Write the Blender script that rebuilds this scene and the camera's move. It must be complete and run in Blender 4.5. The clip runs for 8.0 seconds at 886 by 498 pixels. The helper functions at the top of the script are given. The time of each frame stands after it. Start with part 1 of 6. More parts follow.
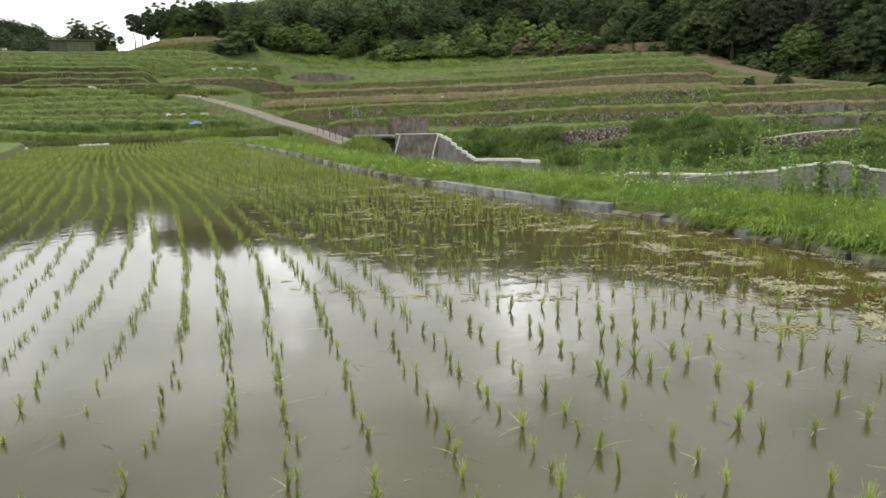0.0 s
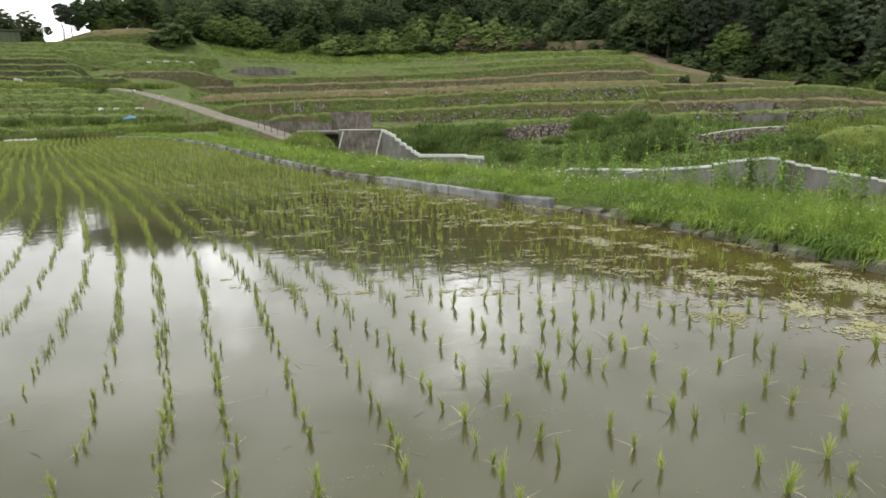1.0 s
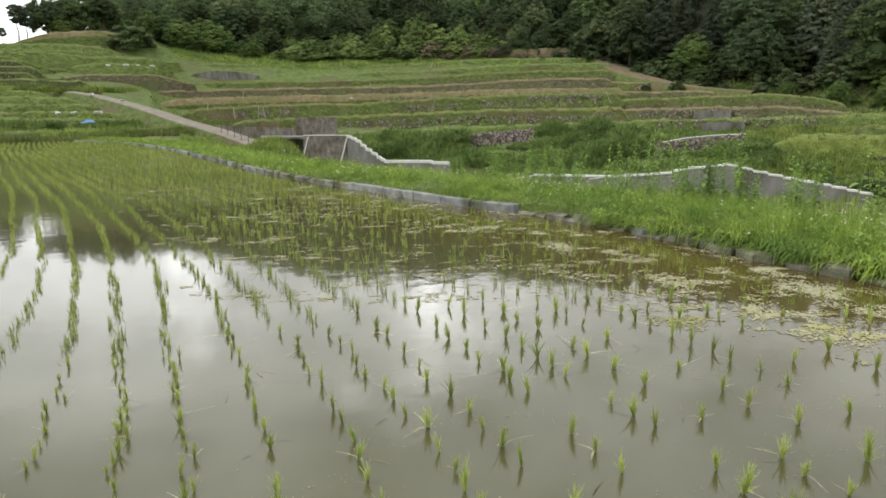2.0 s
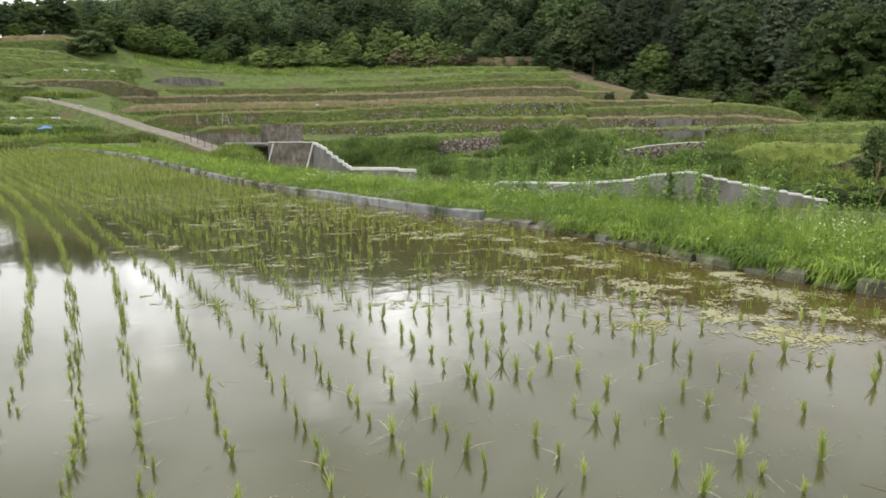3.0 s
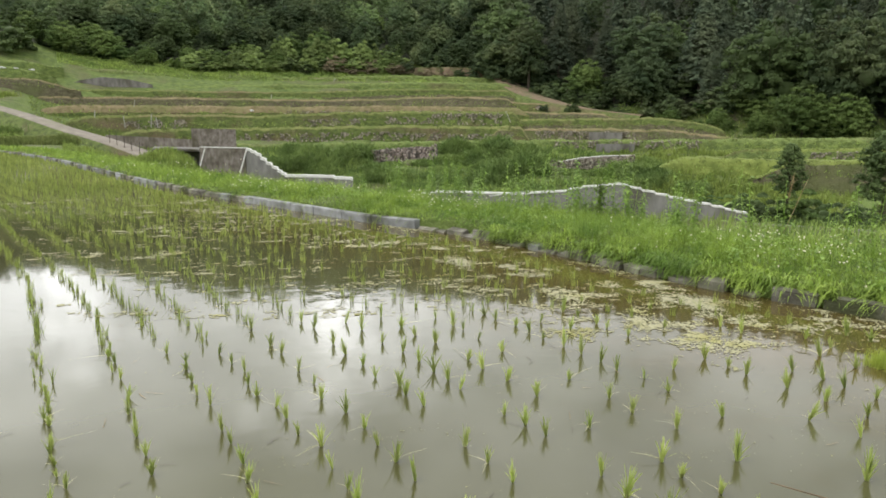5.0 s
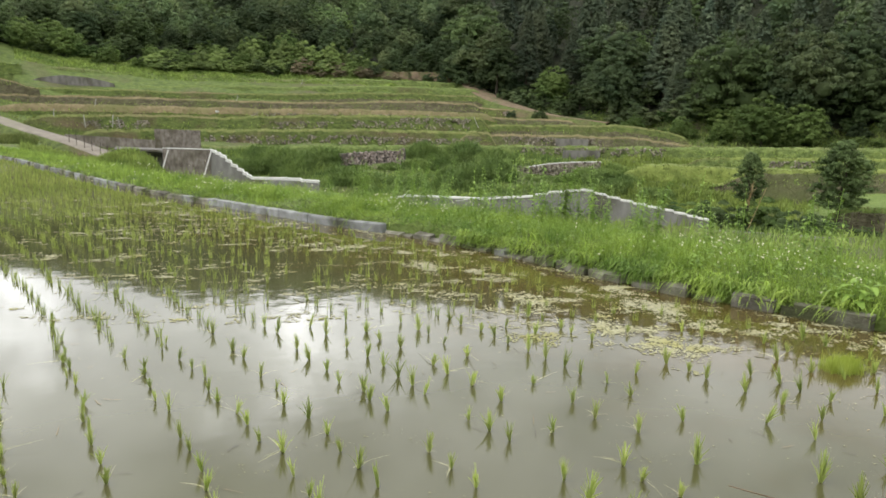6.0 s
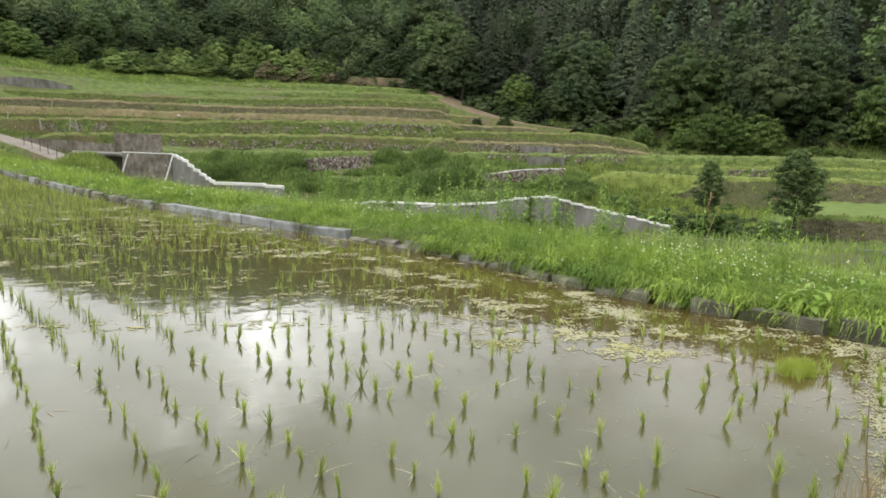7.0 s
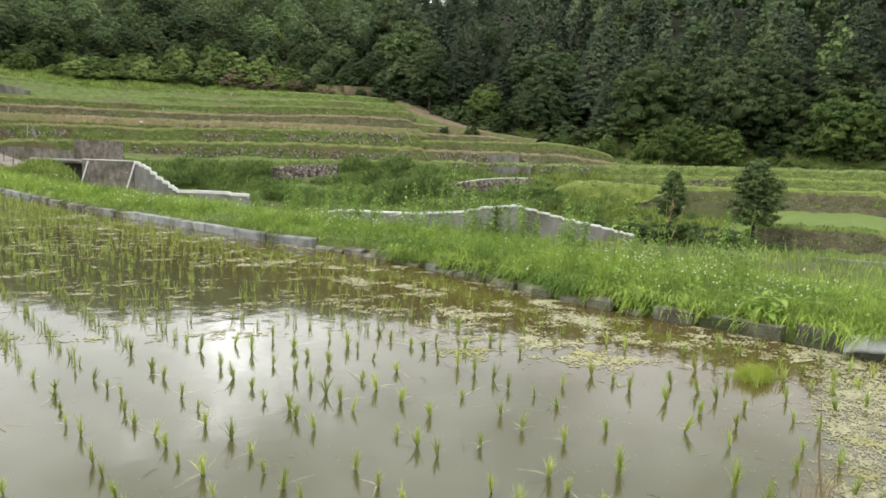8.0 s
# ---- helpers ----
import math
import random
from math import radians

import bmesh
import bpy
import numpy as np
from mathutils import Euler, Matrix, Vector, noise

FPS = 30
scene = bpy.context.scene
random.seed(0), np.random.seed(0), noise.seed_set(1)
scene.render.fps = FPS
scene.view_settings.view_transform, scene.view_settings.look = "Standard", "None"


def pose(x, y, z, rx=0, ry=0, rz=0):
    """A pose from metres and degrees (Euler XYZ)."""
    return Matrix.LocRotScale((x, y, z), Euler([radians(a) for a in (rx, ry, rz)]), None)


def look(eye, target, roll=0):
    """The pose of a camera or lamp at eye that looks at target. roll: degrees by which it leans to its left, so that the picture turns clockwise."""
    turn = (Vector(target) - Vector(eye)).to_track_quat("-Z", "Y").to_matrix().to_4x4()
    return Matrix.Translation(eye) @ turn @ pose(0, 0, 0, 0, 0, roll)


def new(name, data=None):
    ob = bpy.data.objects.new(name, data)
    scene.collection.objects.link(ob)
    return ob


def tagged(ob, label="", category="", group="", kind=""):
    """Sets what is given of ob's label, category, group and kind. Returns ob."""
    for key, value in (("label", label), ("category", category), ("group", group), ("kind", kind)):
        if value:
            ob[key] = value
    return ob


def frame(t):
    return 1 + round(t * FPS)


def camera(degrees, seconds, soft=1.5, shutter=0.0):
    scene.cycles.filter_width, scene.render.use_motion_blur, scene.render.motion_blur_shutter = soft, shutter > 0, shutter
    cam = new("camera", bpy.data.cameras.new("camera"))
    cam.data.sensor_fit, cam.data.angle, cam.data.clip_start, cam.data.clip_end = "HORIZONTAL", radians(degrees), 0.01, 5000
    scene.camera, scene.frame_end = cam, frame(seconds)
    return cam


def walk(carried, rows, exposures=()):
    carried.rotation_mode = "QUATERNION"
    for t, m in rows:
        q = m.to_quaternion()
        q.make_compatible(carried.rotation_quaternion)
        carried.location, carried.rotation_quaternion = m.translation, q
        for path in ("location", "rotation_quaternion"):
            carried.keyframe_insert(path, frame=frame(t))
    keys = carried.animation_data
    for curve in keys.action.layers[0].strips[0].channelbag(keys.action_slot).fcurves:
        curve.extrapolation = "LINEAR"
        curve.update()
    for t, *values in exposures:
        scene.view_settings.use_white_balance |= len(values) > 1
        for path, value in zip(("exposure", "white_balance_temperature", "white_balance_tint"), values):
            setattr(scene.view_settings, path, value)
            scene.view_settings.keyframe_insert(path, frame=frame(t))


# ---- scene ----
cam = camera(66.2, 8.0, soft=1.75)


def aim(x, y, z, yaw, pitch, roll):
    """A pose from the eye, the heading (left is positive), the pitch (up is positive) and the lean."""
    a, p = radians(yaw), radians(pitch)
    way = Vector((-math.sin(a) * math.cos(p), math.cos(a) * math.cos(p), math.sin(p)))
    eye = Vector((x, y, z))
    return look(eye, eye + way * 10, roll)


PATH = [
    (0.0, 0.0, 0.0, 1.4, 0.0, -11.01, -1.89),
    (0.5, 0.0154, -0.0034, 1.3982, -2.41, -11.21, -1.82),
    (1.0, 0.021, -0.0026, 1.3971, -4.66, -11.48, -1.6),
    (1.5, 0.0286, 0.001, 1.3949, -6.12, -11.45, -1.34),
    (2.0, 0.0402, 0.0005, 1.3949, -7.56, -11.06, -1.24),
    (3.5, 0.0591, -0.0091, 1.3913, -11.78, -10.37, -0.88),
    (4.0, 0.0621, -0.0094, 1.3923, -13.17, -10.21, -0.7),
    (4.5, 0.0709, -0.0112, 1.3895, -14.5, -10.01, -0.26),
    (6.0, 0.0933, -0.0051, 1.3875, -18.6, -9.41, 1.06),
    (6.5, 0.0983, -0.0018, 1.3882, -20.11, -9.19, 1.37),
    (7.0, 0.1074, -0.006, 1.388, -21.49, -8.83, 1.52),
    (7.5, 0.1111, -0.0144, 1.39, -22.86, -8.43, 1.45),
    (8.0, 0.1189, -0.0147, 1.3901, -24.23, -8.02, 1.86),
]
walk(cam, [(row[0], aim(*row[1:])) for row in PATH], exposures=[(0.0, -0.40), (2.0, -0.30), (4.0, -0.13), (6.0, -0.06), (8.0, 0.02)])

# ---- light ----
SUN_AZ, SUN_EL = -70.0, 58.0   # degrees right of +y, degrees up
world = bpy.data.worlds.new("overcast_sky")
scene.world = world
world.use_nodes = True
wn, wl = world.node_tree.nodes, world.node_tree.links
wn.clear()


def wnode(kind, **values):
    n = wn.new(kind)
    for key, value in values.items():
        n.inputs[key].default_value = value
    return n


sky = wn.new("ShaderNodeTexSky")
sky.sky_type, sky.sun_disc = "NISHITA", False
sky.sun_elevation, sky.sun_rotation = radians(SUN_EL), radians(SUN_AZ)
w_co = wn.new("ShaderNodeTexCoord")
w_map = wn.new("ShaderNodeMapping")
w_map.inputs["Scale"].default_value = (1.0, 1.0, 2.0)
w_map.inputs["Location"].default_value = (47.58, 39.7, 46.73)
wl.new(w_co.outputs["Generated"], w_map.inputs["Vector"])
w_noise = wnode("ShaderNodeTexNoise", Scale=2.6, Detail=5.0, Roughness=0.55)
wl.new(w_map.outputs[0], w_noise.inputs["Vector"])
w_ramp = wn.new("ShaderNodeValToRGB")
w_ramp.color_ramp.elements[0].position, w_ramp.color_ramp.elements[0].color = 0.34, (1.18, 1.2, 1.22, 1)
w_ramp.color_ramp.elements[1].position, w_ramp.color_ramp.elements[1].color = 0.70, (2.9, 2.9, 2.85, 1)
wl.new(w_noise.outputs["Fac"], w_ramp.inputs["Fac"])
# thin places in the cloud, with ragged edges: heading, elevation, width in degrees, brightness
w_rag = wnode("ShaderNodeTexNoise", Scale=7.0, Detail=4.0, Roughness=0.6)
wl.new(w_co.outputs["Generated"], w_rag.inputs["Vector"])
w_off = wn.new("ShaderNodeVectorMath")
w_off.operation = "MULTIPLY_ADD"
w_off.inputs[1].default_value = (0.34, 0.34, 0.34)
wl.new(w_rag.outputs["Color"], w_off.inputs[0])
wl.new(w_co.outputs["Generated"], w_off.inputs[2])
clouds = w_ramp.outputs["Color"]
for c_az, c_el, c_wide, c_gain in ((8.0, 16.8, 7.5, 1.6), (7.5, 18.0, 12.0, 1.1), (-13.6, 13.2, 5.0, 1.4), (-20.0, 10.5, 12.0, 0.72), (28.0, 14.0, 9.0, 0.5), (-34.0, 13.0, 12.0, 0.6)):
    ca_, ce_ = radians(c_az), radians(c_el)
    w_d = wn.new("ShaderNodeVectorMath")
    w_d.operation = "DISTANCE"
    w_d.inputs[1].default_value = (math.sin(ca_) * math.cos(ce_) + 0.17, math.cos(ca_) * math.cos(ce_) + 0.17, math.sin(ce_) + 0.17)
    wl.new(w_off.outputs[0], w_d.inputs[0])
    w_f = wnode("ShaderNodeMapRange")
    w_f.interpolation_type = "SMOOTHERSTEP"
    w_f.inputs["From Min"].default_value, w_f.inputs["From Max"].default_value = 0.0, radians(c_wide)
    w_f.inputs["To Min"].default_value, w_f.inputs["To Max"].default_value = c_gain, 0.0
    wl.new(w_d.outputs["Value"], w_f.inputs["Value"])
    w_sum = wn.new("ShaderNodeVectorMath")
    w_sum.operation = "ADD"
    wl.new(clouds, w_sum.inputs[0])
    wl.new(w_f.outputs[0], w_sum.inputs[1])
    clouds = w_sum.outputs[0]
w_thin = wn.new("ShaderNodeVectorMath")
w_thin.operation = "SCALE"
w_thin.inputs["Scale"].default_value = 0.1
wl.new(sky.outputs["Color"], w_thin.inputs[0])
w_mix = wn.new("ShaderNodeMix")
w_mix.data_type = "RGBA"
w_mix.inputs["Factor"].default_value = 0.9
wl.new(w_thin.outputs[0], w_mix.inputs[6])
wl.new(clouds, w_mix.inputs[7])
w_bg = wnode("ShaderNodeBackground", Strength=1.0)
w_out = wn.new("ShaderNodeOutputWorld")
wl.new(w_mix.outputs[2], w_bg.inputs["Color"])
wl.new(w_bg.outputs[0], w_out.inputs["Surface"])

sun_data = bpy.data.lights.new("sun", "SUN")
sun_data.energy, sun_data.angle, sun_data.color = 1.5, radians(16), (1.0, 0.96, 0.9)
sun = new("sun", sun_data)
sa, se = radians(SUN_AZ), radians(SUN_EL)
sun.matrix_world = look((0, 0, 0), (-math.sin(sa) * math.cos(se), -math.cos(sa) * math.cos(se), -math.sin(se)))


# ---- materials ----
def material(name, low, high, scale=3.0, rough=0.85, bump=0.3, bump_scale=20.0, third=None, third_scale=0.5,
             island=0.0, through_light=0.0, spec=0.3, detail=6.0, stretch=(1, 1, 1), obj_random=0.0, third_at=(0.5, 0.68), tone=False):
    """A weathered surface: two colours by a fine noise, a third by a wide one, relief by a finer one."""
    m = bpy.data.materials.new(name)
    m.use_nodes = True
    nt = m.node_tree
    nodes, links = nt.nodes, nt.links
    bsdf = nodes["Principled BSDF"]
    bsdf.inputs["Roughness"].default_value = rough
    bsdf.inputs["Specular IOR Level"].default_value = spec
    mp = nodes.new("ShaderNodeMapping")
    mp.inputs["Scale"].default_value = stretch
    geo = nodes.new("ShaderNodeNewGeometry")
    links.new(geo.outputs["Position"], mp.inputs["Vector"])
    n1 = nodes.new("ShaderNodeTexNoise")
    n1.inputs["Scale"].default_value, n1.inputs["Detail"].default_value = scale, detail
    links.new(mp.outputs[0], n1.inputs["Vector"])
    r1 = nodes.new("ShaderNodeValToRGB")
    r1.color_ramp.elements[0].position, r1.color_ramp.elements[0].color = 0.32, (*low, 1)
    r1.color_ramp.elements[1].position, r1.color_ramp.elements[1].color = 0.68, (*high, 1)
    links.new(n1.outputs["Fac"], r1.inputs["Fac"])
    out = r1.outputs["Color"]
    if third:
        n2 = nodes.new("ShaderNodeTexNoise")
        n2.inputs["Scale"].default_value, n2.inputs["Detail"].default_value = third_scale, 4.0
        links.new(mp.outputs[0], n2.inputs["Vector"])
        r2 = nodes.new("ShaderNodeMapRange")
        r2.inputs["From Min"].default_value, r2.inputs["From Max"].default_value = third_at
        links.new(n2.outputs["Fac"], r2.inputs["Value"])
        mix = nodes.new("ShaderNodeMix")
        mix.data_type = "RGBA"
        links.new(r2.outputs[0], mix.inputs["Factor"])
        links.new(out, mix.inputs[6])
        mix.inputs[7].default_value = (*third, 1)
        out = mix.outputs[2]
    for amount, kind, sock in ((island, "ShaderNodeNewGeometry", "Random Per Island"), (obj_random, "ShaderNodeObjectInfo", "Random")):
        if amount:
            src = nodes.new(kind)
            rng = nodes.new("ShaderNodeMapRange")
            rng.inputs["To Min"].default_value, rng.inputs["To Max"].default_value = 1 - amount, 1 + amount
            links.new(src.outputs[sock], rng.inputs["Value"])
            sc = nodes.new("ShaderNodeVectorMath")
            sc.operation = "SCALE"
            links.new(out, sc.inputs[0])
            links.new(rng.outputs[0], sc.inputs["Scale"])
            out = sc.outputs[0]
    if tone:                                           # each plant of a mass has a tone of its own
        src = nodes.new("ShaderNodeAttribute")
        src.attribute_name = "tone"
        one = nodes.new("ShaderNodeMath")
        one.inputs[1].default_value = 1.0
        links.new(src.outputs["Fac"], one.inputs[0])
        sc = nodes.new("ShaderNodeVectorMath")
        sc.operation = "SCALE"
        links.new(out, sc.inputs[0])
        links.new(one.outputs[0], sc.inputs["Scale"])
        out = sc.outputs[0]
    links.new(out, bsdf.inputs["Base Color"])
    if bump:
        n3 = nodes.new("ShaderNodeTexNoise")
        n3.inputs["Scale"].default_value, n3.inputs["Detail"].default_value = bump_scale, 5.0
        links.new(mp.outputs[0], n3.inputs["Vector"])
        bp = nodes.new("ShaderNodeBump")
        bp.inputs["Strength"].default_value = bump
        bp.inputs["Distance"].default_value = 1.0 / bump_scale
        links.new(n3.outputs["Fac"], bp.inputs["Height"])
        links.new(bp.outputs[0], bsdf.inputs["Normal"])
    if through_light:
        tr = nodes.new("ShaderNodeBsdfTranslucent")
        links.new(out, tr.inputs["Color"])
        ms = nodes.new("ShaderNodeMixShader")
        ms.inputs["Fac"].default_value = through_light
        links.new(bsdf.outputs[0], ms.inputs[1])
        links.new(tr.outputs[0], ms.inputs[2])
        links.new(ms.outputs[0], nodes["Material Output"].inputs["Surface"])
    return m


M_MUD = material("wet_mud", (0.05, 0.04, 0.02), (0.09, 0.075, 0.04), 4)
M_GROUND = material("rough_grass_ground", (0.060, 0.091, 0.020), (0.128, 0.173, 0.038), 1.2, bump=0.8, bump_scale=6, third=(0.103, 0.102, 0.046), third_scale=0.15)
# near black: the shade under the trees is put into this colour
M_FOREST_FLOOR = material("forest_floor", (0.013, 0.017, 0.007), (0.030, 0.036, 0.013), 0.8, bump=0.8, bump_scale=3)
M_RISER = material("terrace_bank_grass", (0.055, 0.078, 0.019), (0.133, 0.172, 0.041), 1.6, bump=1.0, bump_scale=5, third=(0.13, 0.105, 0.055), third_scale=0.16, stretch=(1, 1, 2.2))
M_BARE = material("bare_terrace_bank", (0.079, 0.071, 0.042), (0.157, 0.144, 0.083), 1.6, bump=1.0, bump_scale=5, third=(0.10, 0.115, 0.04), third_scale=0.2, stretch=(1, 1, 2.2))
M_DARK_BANK = material("dark_brown_earth_bank", (0.040, 0.035, 0.019), (0.084, 0.072, 0.040), 1.6, bump=1.0, bump_scale=5, third=(0.085, 0.105, 0.034), third_scale=0.2, stretch=(1, 1, 2.2), third_at=(0.42, 0.6))
# mown lips, lighter than the banks: light from above is put into the colour
M_LIP = material("mown_toplit_levee_grass", (0.113, 0.146, 0.037), (0.196, 0.210, 0.069), 1.4, bump=0.8, bump_scale=6, third=(0.20, 0.165, 0.09), third_scale=0.1, third_at=(0.52, 0.7))
M_DRY = material("dry_cut_grass", (0.180, 0.149, 0.077), (0.261, 0.211, 0.117), 1.5, bump=0.8, bump_scale=6, third=(0.16, 0.165, 0.06), third_scale=0.18)
M_TREAD = material("field_grass", (0.099, 0.134, 0.037), (0.185, 0.218, 0.063), 1.0, bump=0.6, bump_scale=5, third=(0.12, 0.11, 0.05), third_scale=0.1)
M_LUSH = material("lush_bank_grass", (0.084, 0.118, 0.032), (0.185, 0.240, 0.066), 1.3, bump=1.0, bump_scale=4, third=(0.115, 0.115, 0.046), third_scale=0.14, stretch=(1, 1, 2.0), third_at=(0.55, 0.75))
M_LIPG = material("green_toplit_levee_grass", (0.112, 0.162, 0.040), (0.188, 0.237, 0.072), 1.2, bump=0.8, bump_scale=6, third=(0.17, 0.16, 0.08), third_scale=0.12, third_at=(0.55, 0.75))
M_BRIGHT = material("young_crop_field", (0.092, 0.142, 0.026), (0.146, 0.200, 0.044), 1.2, bump=0.7, bump_scale=7)
M_CONC = material("weathered_concrete", (0.187, 0.178, 0.170), (0.281, 0.272, 0.255), 2.5, 0.9, 0.3, 25, third=(0.12, 0.11, 0.09), third_scale=0.5, stretch=(1, 1, 0.4))
M_CONC_DARK = material("stained_concrete", (0.123, 0.114, 0.106), (0.213, 0.204, 0.188), 2.0, 0.9, 0.4, 20, third=(0.07, 0.065, 0.045), third_scale=0.6, stretch=(1, 1, 0.4))
M_CONC_BROWN = material("brown_stained_concrete", (0.120, 0.098, 0.082), (0.275, 0.246, 0.216), 3.2, 0.9, 0.5, 14, third=(0.09, 0.08, 0.05), third_scale=0.7, stretch=(1, 1, 0.6))
M_CAP = material("white_concrete_cap", (0.62, 0.61, 0.58), (0.78, 0.77, 0.74), 4, 0.85, 0.2, 20)
M_KERB = material("kerb_concrete", (0.197, 0.202, 0.199), (0.344, 0.355, 0.359), 6, 0.9, 0.35, 60, third=(0.097, 0.102, 0.077), third_scale=2.2, obj_random=0.18, third_at=(0.52, 0.66))
M_KERB_OLD = material("mossy_old_concrete", (0.086, 0.079, 0.060), (0.282, 0.269, 0.228), 5, 0.95, 0.6, 40, third=(0.057, 0.063, 0.029), third_scale=1.6, obj_random=0.35, third_at=(0.48, 0.62))
M_ROAD = material("pale_track", (0.172, 0.152, 0.125), (0.255, 0.226, 0.188), 1.2, 0.95, 0.4, 12, third=(0.2, 0.19, 0.13), third_scale=0.4)
M_PATH = material("bare_earth_path", (0.120, 0.088, 0.056), (0.215, 0.160, 0.104), 1.2, 0.95, 0.6, 8, third=(0.11, 0.12, 0.05), third_scale=0.5)
M_STONE = material("field_stone", (0.118, 0.102, 0.078), (0.345, 0.312, 0.250), 3, 0.9, 0.6, 12, island=0.45)
M_STONE_RED = material("reddish_stone", (0.184, 0.141, 0.118), (0.366, 0.317, 0.288), 3, 0.9, 0.6, 12, island=0.45)
M_BARK = material("bark", (0.035, 0.028, 0.02), (0.09, 0.075, 0.055), 8, 0.95, 0.8, 30)
# dark, mid and conifer leaves are greyed: distance haze is put into the colour
M_LEAF = [
    material("broadleaf_dark", (0.051, 0.080, 0.039), (0.092, 0.127, 0.054), 0.3, 0.6, 0, third=(0.147, 0.179, 0.080), third_scale=0.11, island=0.16, spec=0.1, through_light=0.28, obj_random=0.34, tone=True),
    material("broadleaf_mid", (0.072, 0.110, 0.040), (0.114, 0.157, 0.059), 0.3, 0.6, 0, third=(0.058, 0.084, 0.034), third_scale=0.11, island=0.16, spec=0.1, through_light=0.28, obj_random=0.4, tone=True),
    material("broadleaf_light", (0.085, 0.133, 0.035), (0.171, 0.233, 0.070), 0.3, 0.6, 0, third=(0.080, 0.134, 0.041), third_scale=0.11, island=0.16, spec=0.1, through_light=0.28, obj_random=0.2, tone=True),
    material("conifer_needles", (0.051, 0.075, 0.051), (0.095, 0.118, 0.068), 0.35, 0.65, 0, third=(0.112, 0.131, 0.074), third_scale=0.11, island=0.16, spec=0.1, through_light=0.28, obj_random=0.36, tone=True),
    material("cedar_needles", (0.048, 0.074, 0.026), (0.112, 0.155, 0.055), 0.3, 0.65, 0, island=0.35, spec=0.1, through_light=0.12, obj_random=0.2),
]
M_VINE = material("sprawling_vine_leaves", (0.145, 0.205, 0.064), (0.310, 0.395, 0.128), 0.3, 0.6, 0, third=(0.130, 0.180, 0.070), third_scale=0.3, island=0.2, spec=0.1, through_light=0.3, obj_random=0.3)
M_DRYLEAF = material("browning_bush_leaves", (0.125, 0.108, 0.062), (0.25, 0.205, 0.120), 0.4, 0.7, 0, island=0.3, through_light=0.12)
M_GRASS = material("bank_grass_blades", (0.138, 0.226, 0.033), (0.362, 0.480, 0.090), 3.5, 0.55, 0, third=(0.146, 0.242, 0.042), third_scale=1.7, island=0.38, through_light=0.4, third_at=(0.5, 0.65))
M_WEED = material("broad_weed_leaves", (0.134, 0.230, 0.038), (0.291, 0.426, 0.087), 3, 0.5, 0, island=0.3, through_light=0.35)
M_FARGRASS = material("tall_slope_grass", (0.125, 0.196, 0.044), (0.330, 0.425, 0.105), 0.35, 0.8, 0, island=0.35, through_light=0.25)
M_SLOPE = material("rank_green_slope_grass", (0.093, 0.152, 0.040), (0.201, 0.274, 0.078), 0.35, 0.8, 0, third=(0.127, 0.186, 0.050), third_scale=0.12, island=0.22, through_light=0.3)
M_MEADOW = material("yellow_green_meadow", (0.115, 0.150, 0.030), (0.205, 0.250, 0.058), 1.0, bump=0.7, bump_scale=5, third=(0.10, 0.12, 0.035), third_scale=0.12)
M_MEADOWGRASS = material("yellow_green_grass_tufts", (0.12, 0.17, 0.032), (0.25, 0.31, 0.075), 0.35, 0.8, 0, island=0.35, through_light=0.25)
M_LIPGRASS = material("levee_grass_tufts", (0.090, 0.122, 0.028), (0.180, 0.208, 0.062), 0.3, 0.8, 0, third=(0.17, 0.165, 0.075), third_scale=0.12, island=0.3, through_light=0.25)
M_RICE = material("rice_seedling_leaves", (0.262, 0.340, 0.078), (0.468, 0.536, 0.160), 2.0, 0.5, 0, obj_random=0.25, through_light=0.4)
# yellower rice leaves, brightened to make up for the tuft's self-shade
M_TUFT = material("brightened_tuft_leaves", (0.288, 0.364, 0.051), (0.451, 0.526, 0.111), 6.0, 0.5, 0, through_light=0.45)
M_RICEFAR = material("far_rice_leaves", (0.193, 0.254, 0.053), (0.343, 0.401, 0.108), 0.4, 0.55, 0, island=0.3, through_light=0.35)
M_ALGAE = material("floating_algae", (0.185, 0.180, 0.090), (0.381, 0.366, 0.238), 38, 0.8, 0.4, 120, third=(0.258, 0.247, 0.093), third_scale=3.0, island=0.12)
M_PETAL = material("white_clover_petals", (0.625, 0.594, 0.420), (0.758, 0.726, 0.521), 10, 0.7, 0)
M_PALE_LEAF = material("withered_rice_leaf", (0.36, 0.36, 0.16), (0.60, 0.57, 0.34), 8, 0.7, 0)
M_STRAW = material("dead_straw", (0.20, 0.14, 0.07), (0.38, 0.29, 0.16), 8, 0.8, 0)
M_STEM = material("dry_brown_stem", (0.10, 0.07, 0.04), (0.20, 0.14, 0.08), 8, 0.8, 0)
M_TARP = material("blue_tarp", (0.060, 0.188, 0.413), (0.120, 0.285, 0.540), 3, 0.5, 0.5, 6)
M_SHED = material("grey_green_block_tone", (0.085, 0.10, 0.065), (0.12, 0.135, 0.085), 1.0, 0.8, 0.3, 4, stretch=(4, 4, 0.3))
M_SHED_DARK = material("dark_block_tone", (0.065, 0.075, 0.05), (0.09, 0.10, 0.065), 1.0, 0.8, 0.3, 4, stretch=(4, 4, 0.3))
M_POST = material("grey_stake", (0.25, 0.24, 0.22), (0.42, 0.41, 0.38), 8, 0.8, 0.3, 30)
M_RUST = material("rusty_stake", (0.05, 0.04, 0.035), (0.10, 0.08, 0.065), 8, 0.8, 0.3, 30)
